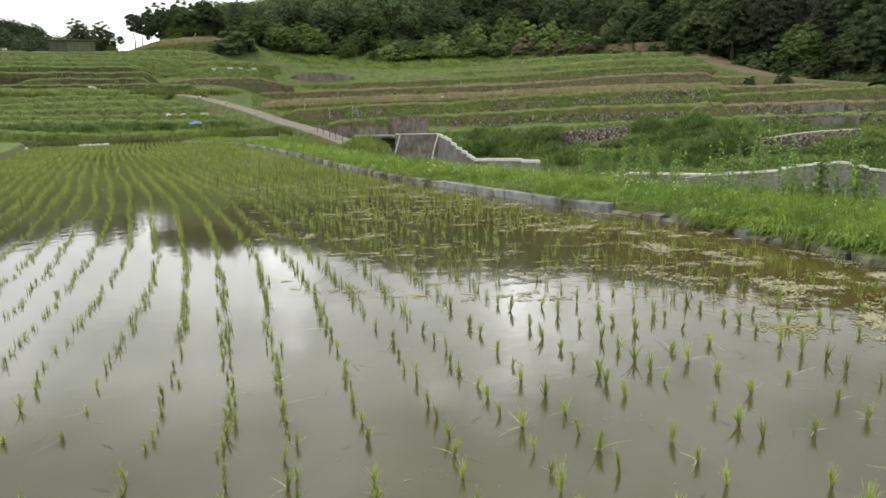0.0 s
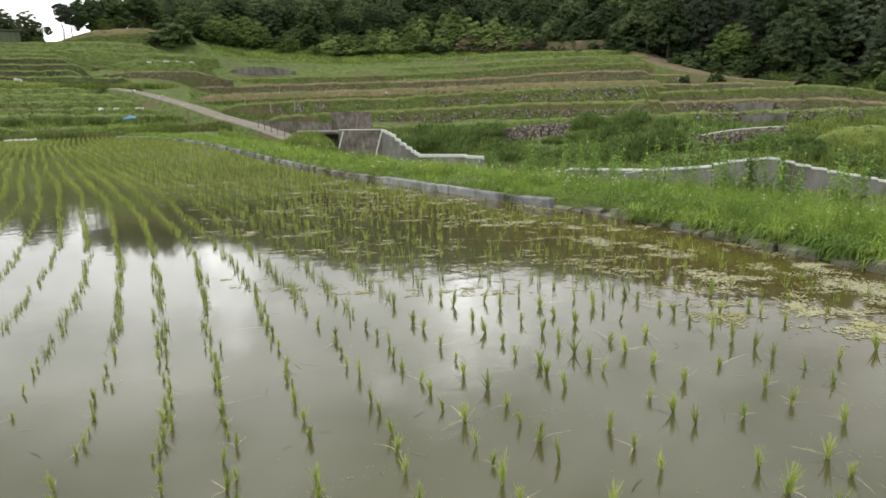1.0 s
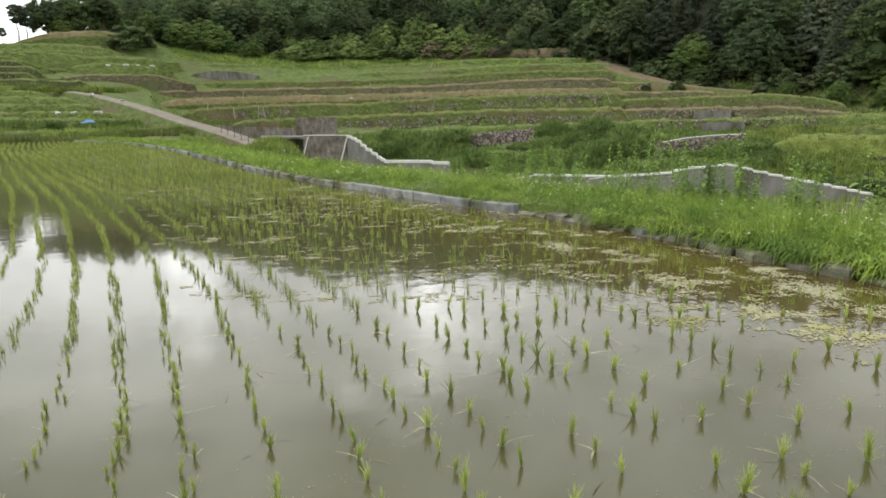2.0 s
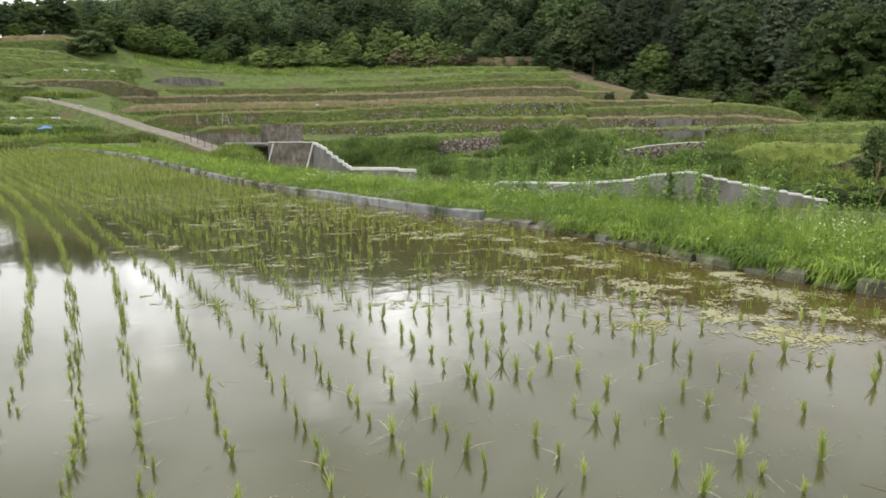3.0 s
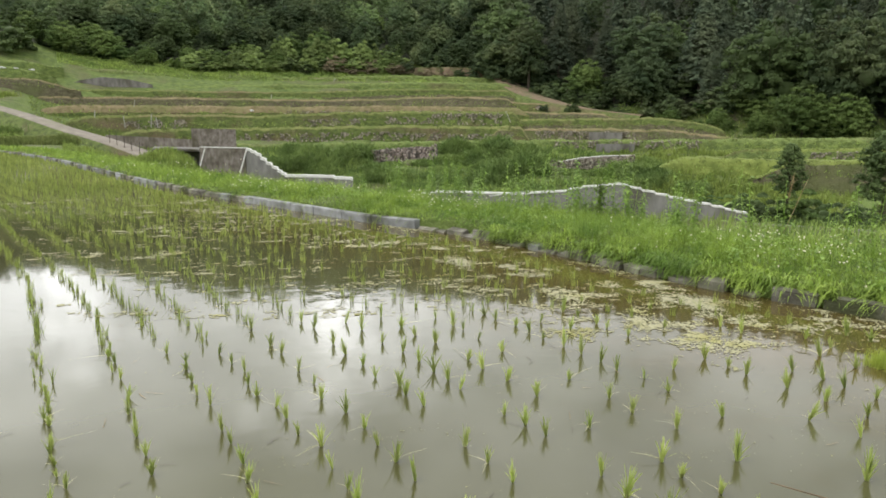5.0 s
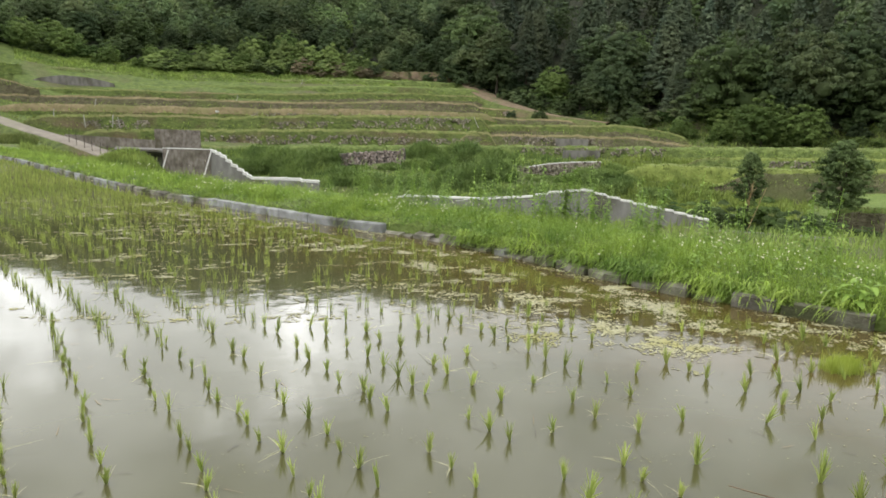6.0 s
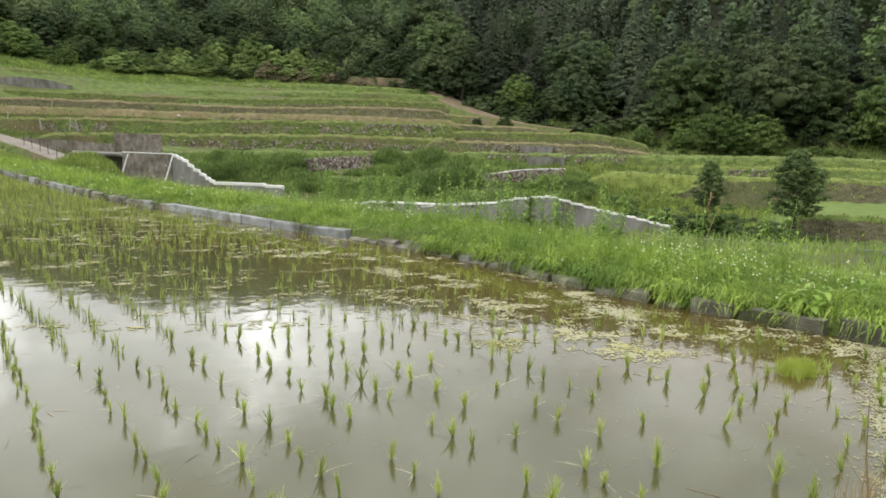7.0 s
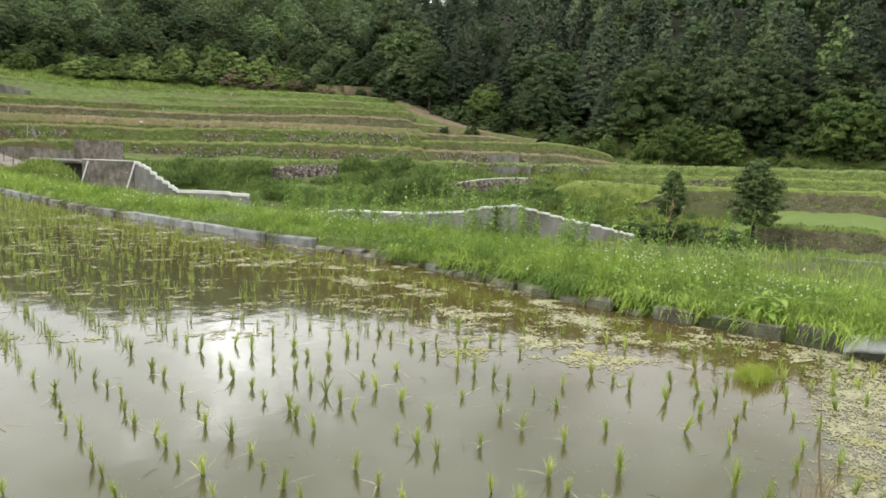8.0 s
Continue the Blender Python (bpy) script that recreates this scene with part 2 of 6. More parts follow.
M_WHITE = material("white_plastic", (0.410, 0.410, 0.402), (0.525, 0.525, 0.508), 4, 0.5, 0)


def water_material():
    m = bpy.data.materials.new("muddy_paddy_water")
    m.use_nodes = True
    nodes, links = m.node_tree.nodes, m.node_tree.links
    b = nodes["Principled BSDF"]
    geo = nodes.new("ShaderNodeNewGeometry")
    n1 = nodes.new("ShaderNodeTexNoise")
    n1.inputs["Scale"].default_value, n1.inputs["Detail"].default_value = 0.7, 5.0
    links.new(geo.outputs["Position"], n1.inputs["Vector"])
    r = nodes.new("ShaderNodeValToRGB")
    r.color_ramp.elements[0].position, r.color_ramp.elements[0].color = 0.3, (0.062, 0.061, 0.026, 1)
    r.color_ramp.elements[1].position, r.color_ramp.elements[1].color = 0.7, (0.082, 0.081, 0.038, 1)
    links.new(n1.outputs["Fac"], r.inputs["Fac"])
    # brown towards the kerb: rust and mud, with the mirrored bank painted in
    rust_mirror = nodes.new("ShaderNodeAttribute")
    rust_mirror.attribute_name = "rust_mirror"
    n4 = nodes.new("ShaderNodeTexNoise")
    n4.inputs["Scale"].default_value, n4.inputs["Detail"].default_value = 1.6, 5.0
    links.new(geo.outputs["Position"], n4.inputs["Vector"])
    add = nodes.new("ShaderNodeMath")
    add.operation = "MULTIPLY_ADD"
    links.new(n4.outputs["Fac"], add.inputs[0])
    add.inputs[1].default_value = 1.0
    links.new(rust_mirror.outputs["Fac"], add.inputs[2])
    rf = nodes.new("ShaderNodeMapRange")
    rf.inputs["From Min"].default_value, rf.inputs["From Max"].default_value = 0.62, 1.15
    links.new(add.outputs[0], rf.inputs["Value"])
    mix = nodes.new("ShaderNodeMix")
    mix.data_type = "RGBA"
    links.new(rf.outputs[0], mix.inputs["Factor"])
    links.new(r.outputs["Color"], mix.inputs[6])
    mix.inputs[7].default_value = (0.082, 0.063, 0.019, 1)
    links.new(mix.outputs[2], b.inputs["Base Color"])
    b.inputs["Roughness"].default_value = 0.045
    b.inputs["IOR"].default_value = 1.45
    n2 = nodes.new("ShaderNodeTexNoise")
    n2.inputs["Scale"].default_value, n2.inputs["Detail"].default_value = 5.0, 3.0
    mp = nodes.new("ShaderNodeMapping")
    links.new(geo.outputs["Position"], mp.inputs["Vector"])
    links.new(mp.outputs[0], n2.inputs["Vector"])
    n3 = nodes.new("ShaderNodeTexNoise")
    n3.inputs["Scale"].default_value, n3.inputs["Detail"].default_value = 0.25, 3.0
    links.new(geo.outputs["Position"], n3.inputs["Vector"])
    rr = nodes.new("ShaderNodeMapRange")
    rr.inputs["From Min"].default_value, rr.inputs["From Max"].default_value = 0.45, 0.65
    rr.inputs["To Min"].default_value, rr.inputs["To Max"].default_value = 0.006, 0.05
    links.new(n3.outputs["Fac"], rr.inputs["Value"])
    bp = nodes.new("ShaderNodeBump")
    bp.inputs["Distance"].default_value = 0.05
    links.new(rr.outputs[0], bp.inputs["Strength"])
    links.new(n2.outputs["Fac"], bp.inputs["Height"])
    links.new(bp.outputs[0], b.inputs["Normal"])
    return m


M_WATER = water_material()


# ---- building helpers ----
def mesh_np(name, verts, faces, mats, face_mat=None, smooth=False):
    """A mesh from arrays: verts (n, 3), faces (m, k)."""
    verts, faces = np.asarray(verts, np.float32), np.asarray(faces, np.int32)
    me = bpy.data.meshes.new(name)
    m, k = faces.shape
    me.vertices.add(len(verts))
    me.vertices.foreach_set("co", verts.ravel())
    me.loops.add(m * k)
    me.loops.foreach_set("vertex_index", faces.ravel())
    me.polygons.add(m)
    me.polygons.foreach_set("loop_start", np.arange(0, m * k, k, dtype=np.int32))
    for mat in mats:
        me.materials.append(mat)
    if face_mat is not None:
        me.polygons.foreach_set("material_index", np.asarray(face_mat, np.int32))
    if smooth:
        me.polygons.foreach_set("use_smooth", np.ones(m, bool))
    me.update(calc_edges=True)
    return me


def grid_faces(rows, cols):
    i = np.arange(rows - 1)[:, None] * cols + np.arange(cols - 1)[None]
    return np.stack([i, i + 1, i + cols + 1, i + cols], -1).reshape(-1, 4)


def part(name, bm, mat, parent, label=""):
    me = bpy.data.meshes.new(name)
    bm.to_mesh(me)
    bm.free()
    me.materials.append(mat)
    ob = new(name, me)
    ob.parent = parent
    if label:
        ob["label"] = label
    return ob


def part_np(name, me, parent, label=""):
    ob = new(name, me)
    ob.parent = parent
    if label:
        ob["label"] = label
    return ob


def at(az, r, z=0.0):
    a = np.radians(az)
    return np.stack([np.sin(a) * r, np.cos(a) * r, np.zeros_like(np.asarray(a) * r) + z], -1)


def soft(xs, ys, x):
    """Smooth interpolation through a few points."""
    xs, ys, x = np.asarray(xs, float), np.asarray(ys, float), np.asarray(x, float)
    i = np.clip(np.searchsorted(xs, x) - 1, 0, len(xs) - 2)
    h = xs[i + 1] - xs[i]
    t = np.clip((x - xs[i]) / h, 0, 1)
    s = np.gradient(ys, xs)
    return (2 * t**3 - 3 * t**2 + 1) * ys[i] + (t**3 - 2 * t**2 + t) * h * s[i] + (3 * t**2 - 2 * t**3) * ys[i + 1] + (t**3 - t**2) * h * s[i + 1]


def wob(x, y, scale, seed=0.0):
    """Cheap smooth wobble in about -1..1 for arrays."""
    x, y = np.asarray(x) * scale, np.asarray(y) * scale
    return (np.sin(x * 1.3 + 1.7 * np.sin(y * 0.9 + seed) + seed) + np.sin(y * 1.7 + 1.3 * np.sin(x * 1.1 - seed) + 2 * seed)
            + 0.6 * np.sin(x * 3.1 + y * 2.3 + 3 * seed) + 0.4 * np.sin(x * 5.3 - y * 6.1 + seed)) / 3.0


def blades(rng, base, height, width, lean=0.35, seg=2, spread=None):
    """Grass blades as arrays: base (n, 3), height and width (n,). Each is a tapering bent strip."""
    n = len(base)
    ang = rng.uniform(0, 2 * np.pi, n)
    side = np.stack([np.cos(ang), np.sin(ang), np.zeros(n)], 1)
    to = rng.uniform(0, 2 * np.pi, n)
    amount = np.abs(rng.normal(0, lean, n)) * height
    bend = np.stack([np.cos(to), np.sin(to), np.zeros(n)], 1) * amount[:, None]
    vs = []
    for j in range(seg + 1):
        t = j / seg
        c = base + bend * t**2 + np.stack([np.zeros(n), np.zeros(n), height * t * (1 - 0.25 * np.minimum(amount / np.maximum(height, 1e-6), 1.5) * t)], 1)
        w = width * (1 - t) ** 0.7 if j else width * 0.8
        if j < seg:
            vs += [c - side * w[:, None] * 0.5, c + side * w[:, None] * 0.5]
        else:
            vs += [c - side * width[:, None] * 0.08, c + side * width[:, None] * 0.08]
    k = 2 * (seg + 1)
    v = np.stack(vs, 1).reshape(-1, 3)
    o = np.arange(n)[:, None] * k
    f = np.concatenate([np.stack([o[:, 0] + 2 * j, o[:, 0] + 2 * j + 1, o[:, 0] + 2 * j + 3, o[:, 0] + 2 * j + 2], 1) for j in range(seg)])
    return v, f


# ---- the lie of the land: heading in degrees right of +y, distance from the origin ----
KERB_XY = [(5.95, -1.0), (5.45, 1.6), (4.93, 3.2), (4.43, 4.25), (4.0, 5.1), (3.56, 6.5), (3.06, 7.98), (2.40, 9.38), (1.72, 10.42), (1.13, 11.55),
           (0.20, 13.4), (-0.85, 15.45), (-2.25, 18.7), (-4.41, 24.3), (-7.39, 32.26), (-12.6, 44.2), (-18.0, 54.0), (-23.2, 59.6), (-27.0, 60.5), (-30.0, 59.2), (-33.0, 55.0), (-38.0, 44.0)]


def kerb_line(step=0.1):
    """The kerb as a dense line of points at equal steps, and the way outwards at each."""
    p = np.array(KERB_XY)
    s = np.concatenate([[0], np.cumsum(np.hypot(*np.diff(p, axis=0).T))])
    q = np.arange(0, s[-1], step)
    c = np.stack([soft(s, p[:, 0], q), soft(s, p[:, 1], q)], 1)
    d = np.gradient(c, axis=0)
    d /= np.linalg.norm(d, axis=1, keepdims=True)
    return c, np.stack([d[:, 1], -d[:, 0]], 1), q


KC, KN, KS = kerb_line()
K_AZ = np.degrees(np.arctan2(KC[:, 0], KC[:, 1]))
K_R = np.hypot(KC[:, 0], KC[:, 1])
EYE = 1.4


def kerb_r(az):
    o = np.argsort(K_AZ)
    return np.interp(az, K_AZ[o], K_R[o])


def rise(el, r):
    return EYE + r * np.tan(np.radians(el))


FOREST = ([-40, -26, -23, -20, -18, -16.3, -13, -10, -3.3, 3.6, 10, 15, 20, 25, 29, 34, 40, 47, 58, 75],
          [4.9, 4.9, 5.3, 5.9, 6.4, 6.7, 5.8, 5.4, 4.9, 5.0, 5.1, 4.9, 4.0, 2.5, 1.8, 1.1, 0.5, 0.1, 0.2, 0.2],
          [138, 137, 136, 136, 136, 136, 134, 134, 132, 132, 132, 131, 128, 116, 110, 104, 100, 98, 98, 98])
RIDGE = ([-40, -30, -24, -20.5, -18, -10, 0, 10, 25, 34, 43, 52, 80],
         [3.6, 3.6, 3.9, 5.2, 7.2, 9.2, 11.0, 11.2, 11.9, 12.6, 13.1, 13.9, 14.4])
TREETOPS = ([-24, -21, -18, -14.8, -10.7, -7, -4, 2, 8, 20, 25, 35, 44, 52, 66],     # the line of the wood against the sky
            [7.0, 8.8, 9.3, 9.3, 10.3, 11.6, 12.8, 14.4, 14.0, 14.1, 14.3, 15.0, 15.0, 15.8, 16.4])


def forest_base(az):
    return np.interp(az, FOREST[0], FOREST[1]), np.interp(az, FOREST[0], FOREST[2])


def ground_z(az, r):
    """The height of the land."""
    az, r = np.broadcast_arrays(np.asarray(az, float), np.asarray(r, float))
    fe, fr = forest_base(az)
    fz = rise(fe, fr)
    rk = kerb_r(np.clip(az, -30, 60))
    left = np.clip((-2.0 - az) / 11.0, 0, 1)          # 1 on the high ground beside the track
    right = np.clip((az - 37.0) / 7.0, 0, 1)
    left2 = np.clip((-14.0 - az) / 4.0, 0, 1)        # under the terraces left of the track
    z = np.full(r.shape, -0.6)
    knots = [(np.maximum(rk + 1.2, 4.0), -0.6 + 0 * rk),
             (rk + 5.0, -1.7 * (1 - left) - 0.5 * left),
             (np.maximum(30.0, rk + 8), -2.9 * (1 - left) - 0.2 * left),
             (np.maximum(36.5, rk + 10), -3.0 * (1 - left) - 0.1 * left),
             (np.maximum(41.0, rk + 12), -4.4 * (1 - left) + 0.0 * left),
             (np.maximum(56.0, rk + 14), -3.9 * (1 - left) + 0.0 * left),
             (np.maximum(66.0, rk + 16), -2.6 * (1 - left) - 1.3 * right + 0.3 * left),
             (np.maximum(78.5, rk + 18), -0.75 - 0.6 * right + 1.2 * left + 1.1 * left2),
             (78.5 + 0.25 * (fr - 78.5), -2.4 + 0.25 * (fz + (16 - fz) * left2) - 0.3 * left + 2.8 * left2),
             (78.5 + 0.6 * (fr - 78.5), -2.6 + 0.6 * (fz + (16 - fz) * left2) - 0.6 * left + 1.8 * left2),
             (fr - 5, (fz - 2.0) * (1 - left2) + 14.0 * left2),
             (fr, fz - 0.3),
             (fr + 105, rise(np.interp(az, *RIDGE), fr + 105)),
             (fr + 260, rise(np.interp(az, *RIDGE), fr + 105) - 10),
             (fr + 1600, 0 * fr - 10)]
    for (r0, z0), (r1, z1) in zip(knots, knots[1:]):
        t = np.clip((r - r0) / np.maximum(r1 - r0, 0.1), 0, 1)
        z = np.where(r > r0, z0 + (z1 - z0) * t, z)
    # a weedy hump beside the bridge
    hump = np.exp(-((az + 6.0) / 3.2) ** 2) * np.exp(-((r - 51) / 9.0) ** 2)
    z = z + hump * np.maximum(-0.3 - z, 0)
    x, y = np.sin(np.radians(az)) * r, np.cos(np.radians(az)) * r
    amp = np.clip((r - rk - 8) / 30, 0, 1) * np.where(r > fr, 0.9, np.where(r < 77, 0.45, 0.2))
    return z + wob(x, y, 0.35, 1.0) * amp + wob(x, y, 1.1, 2.0) * amp * 0.35


# ---- ground: one sheet out to the horizon ----
g_az = np.concatenate([np.arange(-180, -44, 6.0), np.arange(-44, 70, 0.5), np.arange(70, 181, 6.0)])
g_r = np.concatenate([[0.5, 2.5], np.arange(4, 40, 0.8), np.arange(40, 140, 1.0), np.arange(140, 260, 5.0), [300, 400, 600, 1000, 1700]])
AZ, RR = np.meshgrid(g_az, g_r, indexing="ij")
g_v = at(AZ, RR, 0.0)
g_v[..., 2] = ground_z(AZ, RR)
behind = np.abs(AZ) > 75
g_v[..., 2] = np.where(behind, np.minimum(g_v[..., 2], -0.6 + 0.03 * RR), g_v[..., 2])
gf = grid_faces(len(g_az), len(g_r))
f_az, f_r = AZ.ravel()[gf[:, 0]], RR.ravel()[gf[:, 0]]
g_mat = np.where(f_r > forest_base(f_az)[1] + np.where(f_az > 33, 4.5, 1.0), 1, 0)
g_mat = np.where(f_r < kerb_r(np.clip(f_az, -30, 60)) - 0.3, 2, g_mat)
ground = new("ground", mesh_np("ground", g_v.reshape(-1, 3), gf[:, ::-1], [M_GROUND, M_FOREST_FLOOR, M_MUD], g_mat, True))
tagged(ground, "rough grassy valley ground rising to a wooded hill", "ground", kind="structure")

# ---- paddy water ----
def paddy():
    """The water sheet: a strip along the kerb, coloured brown for rust, shallow mud and the bank's reflection, and the
    open middle.
    """
    k = np.arange(0, len(KC), 3)
    offs = [-0.06, 0.3, 0.8, 1.4, 2.1, 3.0]
    rust_mirror = [0.75, 0.75, 0.68, 0.5, 0.28, 0.0]
    along = np.interp(KS[k], [0, 12, 20, 30], [1.0, 1.0, 0.6, 0.2])
    bm = bmesh.new()
    layer = bm.verts.layers.float.new("rust_mirror")
    cols = []
    for o, fl in zip(offs, rust_mirror):
        col = []
        for j, i in enumerate(k):
            p = KC[i] - KN[i] * o
            v = bm.verts.new((p[0], p[1], 0.0))
            v[layer] = fl * float(along[j])
            col.append(v)
        cols.append(col)
    for a, b in zip(cols, cols[1:]):
        for j in range(len(k) - 1):
            bm.faces.new((a[j], a[j + 1], b[j + 1], b[j]))
    rest = [(-40, 30), (-40, 1.2)] + [(x, 1.15) for x in np.arange(-20, 2.0, 2.0)] + [(2.2, 1.1)]
    near = [bm.verts.new((x, y, 0.0)) for x, y in rest]
    bm.faces.new(cols[-1] + near)
    bmesh.ops.triangulate(bm, faces=bm.faces[:])
    for f in bm.faces:
        f.normal_update()
        if f.normal.z < 0:
            f.normal_flip()
    ob = part("water", bm, M_WATER, None)
    return tagged(ob, "shallow muddy water of a flooded rice paddy mirroring the cloudy sky", "paddy water", kind="structure")


paddy()


# ---- bank along the kerb ----
def bank():
    c, n = KC[::2], KN[::2]
    s = KS[::2]
    wide = np.interp(s, [0, 10, 30, 60, 80], [2.6, 2.3, 2.0, 2.4, 2.4])
    prof = [(0.10, -0.5), (0.10, 0.10), (0.25, 0.17), (0.7, 0.22), (1.3, 0.20), (1.8, 0.10), (2.3, -0.25), (3.2, -0.9), (5.5, -2.2)]
    rows = []
    for off, z in prof:
        o = off * wide / 2.3
        p = c + n * o[:, None]
        zz = z + (wob(p[:, 0], p[:, 1], 1.6, 4.0) * 0.05 if z > 0 else 0)
        # towards the head of the paddy the ground behind the bank is level
        flat = np.clip((s - 24) / 30, 0, 1)
        zz = np.where(z < 0, zz * (1 - flat) + np.maximum(zz, -0.15) * flat, zz) if off > 1 else zz
        rows.append(np.stack([p[:, 0], p[:, 1], np.broadcast_to(zz, s.shape)], 1))
    v = np.stack(rows, 1)
    ob = new("bank", mesh_np("bank", v.reshape(-1, 3), grid_faces(len(s), len(prof))[:, ::-1], [M_GROUND], smooth=True))
    return tagged(ob, "earth bank covered in fresh green grass beside the paddy", "bank", kind="structure")


bank()

# near bank on which the camera stands
nb_x = np.arange(-30, 6.6, 0.3)
nb_edge = np.interp(nb_x, [-30, 1.5, 2.3, 2.9, 3.6, 6.5], [1.15, 1.15, 1.35, 1.5, 1.1, 0.6]) + 0.05 * np.sin(nb_x * 2.1)
nb = np.stack([np.stack([nb_x, nb_edge + o, np.full(len(nb_x), z)], 1) for o, z in ((0.15, -0.3), (0.02, 0.02), (-0.25, 0.10), (-0.8, 0.12), (-6, 0.1), (-9, -0.7))], 1)
near_bank = new("near_bank", mesh_np("near_bank", nb.reshape(-1, 3), grid_faces(len(nb_x), 6), [M_GROUND], smooth=True))
tagged(near_bank, "grassy earth bank at the near edge of the paddy", "bank", kind="structure")


# ---- terraces ----
TERRACES = {}


def terrace(name, azs, els, dist, depth, height, mats, label, ends=(3.2, 3.2), seed=0, sink=0.0):
    """One terrace: a sloping bank up to a raised lip, and the level field behind it."""
    a = np.arange(azs[0], azs[-1] + 0.01, 0.22)
    el = soft(azs, els, a)
    d = np.interp(a, *dist) if isinstance(dist, tuple) else np.full(len(a), float(dist))
    d = d + 1.1 * wob(a, a * 0, 0.35, seed) + 0.4 * wob(a, a * 0, 1.7, seed + 1)
    zl = rise(el, d + 0.5 * height) + 0.12 * wob(a, a * 0, 1.1, seed + 2) + 0.06 * wob(a, a * 0, 4.5, seed + 3)
    taper = np.clip((a - azs[0]) / ends[0], 0.02, 1) * np.clip((azs[-1] - a) / ends[1], 0.02, 1)
    taper = taper * taper * (3 - 2 * taper)
    h = height * taper
    zl = zl - (height + sink) * (1 - taper)
    rows = []
    for f, o, up, j in ((-2.2, -0.5, 0, 0), (0.0, 0, 0, .1), (0.3, 0.14, 0, .2), (0.55, 0.28, 0, .2), (0.88, 0.45, 0, .1),
                        (1.0, 0.5, 0.10, .06), (1.0, 0.5, 0.12, .05), (1.0, 0.5, -0.02, .02)):
        extra = {5: 0.15, 6: 0.75, 7: 1.1}.get(len(rows), 0)
        r = d + o * h + extra + j * wob(a * 3, a * 0 + f * 5, 2.0, seed)
        rows.append(at(a, r, 0) + np.stack([0 * a, 0 * a, (zl - h * (1 - f) if rows else zl - h - 1.8) + up + 0.5 * j * wob(a * 4, f * 9 + 0 * a, 1.5, seed)], 1))
    for q in (0.5, 1.0):
        rows.append(at(a, d + 0.5 * h + 1.1 + depth * q, 0) + np.stack([0 * a, 0 * a, zl - 0.02 + 0.1 * q], 1))
    v = np.stack(rows, 1)
    f = grid_faces(len(a), len(rows))
    strip = np.tile(np.arange(len(rows) - 1), len(a) - 1)
    fm = np.where(strip < 4, 0, np.where(strip < 7, 1, 2))
    if len(mats) > 3:                                  # the upper half of the bank has a cover of its own
        fm = np.where((strip == 2) | (strip == 3), 3, fm)
    ob = new(name, mesh_np(name, v.reshape(-1, 3), f[:, ::-1], mats, fm, True))
    TERRACES[name] = (a, d, zl, h)
    return tagged(ob, label, "terrace", kind="structure")


L = [M_LUSH, M_LIPG, M_TREAD]
G, B, D, Y = [M_RISER, M_LIP, M_TREAD], [M_BARE, M_LIP, M_TREAD, M_RISER], [M_RISER, M_DRY, M_DRY, M_DRY], [M_BARE, M_DRY, M_TREAD]
K = [M_DARK_BANK, M_LIPG, M_TREAD]
LAB = "grass-banked rice terrace with a mown lip on the far slope"
SHARP = {"terrace_%d" % i: (1.0, 1.4) for i in (9, 10, 11, 12)} | {"terrace_%d" % i: (3.2, 1.1) for i in (2, 3, 4, 5, 6, 7, 8)} | {"terrace_37": (2.0, 1.5)} | {"terrace_%d" % i: (3.2, 2.0) for i in (20, 21, 22, 23, 28)}


def lay(name, azs, els, dist, depth, height, mats, seed):
    terrace(name, azs, els, dist, depth, height, mats, LAB, ends=SHARP.get(name, (3.2, 3.2)), seed=seed, sink=1.3 if mats is K or name in ("terrace_20", "terrace_30", "terrace_34") else 0.0)


# the slope across the stream
lay("terrace_1", [-11, -6.4, 1.1, 10, 19, 22, 30, 37, 43, 50, 60], [-0.95, -1.05, -1.15, -1.0, -0.8, -0.75, -0.7, -0.6, -0.5, -0.4, -0.35], 79, 10, 0.9, L, 1.0)
lay("terrace_2", [-11, -6.3, -0.8, 3.4, 8, 12.6, 17, 23.2], [0.0, 0.0, 0.1, 0.2, 0.3, 0.4, 0.35, 0.35], 86, 9, 1.75, G, 2.0)
lay("terrace_3", [-14.5, -10.4, -3.5, 1.1, 5.8, 10.3, 14.8, 22.6], [0.9, 1.0, 1.2, 1.15, 1.4, 1.5, 1.6, 1.55], 93.5, 8, 1.8, G, 3.0)
lay("terrace_4", [-16, -8, -1.2, 5.8, 10.3, 14.8, 23], [1.65, 1.8, 1.85, 1.9, 2.0, 2.0, 1.85], 101, 8, 1.25, D, 4.0)
lay("terrace_5", [-20, -8, -1.1, 5.8, 10.3, 14.7, 22], [2.15, 2.4, 2.45, 2.45, 2.55, 2.75, 2.65], 108, 8, 1.35, Y, 5.0)
lay("terrace_6", [-19, -8, -1.1, 5.8, 10.3, 14.7, 22], [2.6, 2.95, 3.0, 3.1, 3.3, 3.4, 3.25], 114, 8, 1.3, B, 6.0)
lay("terrace_7", [-17.5, -3.4, 1.2, 5.8, 10.3, 14.7, 22], [3.15, 3.35, 3.6, 3.65, 3.85, 3.95, 3.8], 119.5, 8, 1.3, [M_LUSH, M_LIPG, M_LIPG], 7.0)
lay("terrace_8", [-15, -8, -3.4, 1.2, 5.8, 10.3, 14.7, 22], [4.2, 4.3, 3.9, 4.1, 4.2, 4.4, 4.4, 4.2], 125, 9, 1.2, [M_LUSH, M_LIPG, M_LIPG], 8.0)
lay("terrace_37", [5.5, 8, 14, 20], [4.95, 5.15, 5.1, 5.1], 129.5, 3, 0.9, [M_PATH, M_PATH, M_RISER], 37.0)
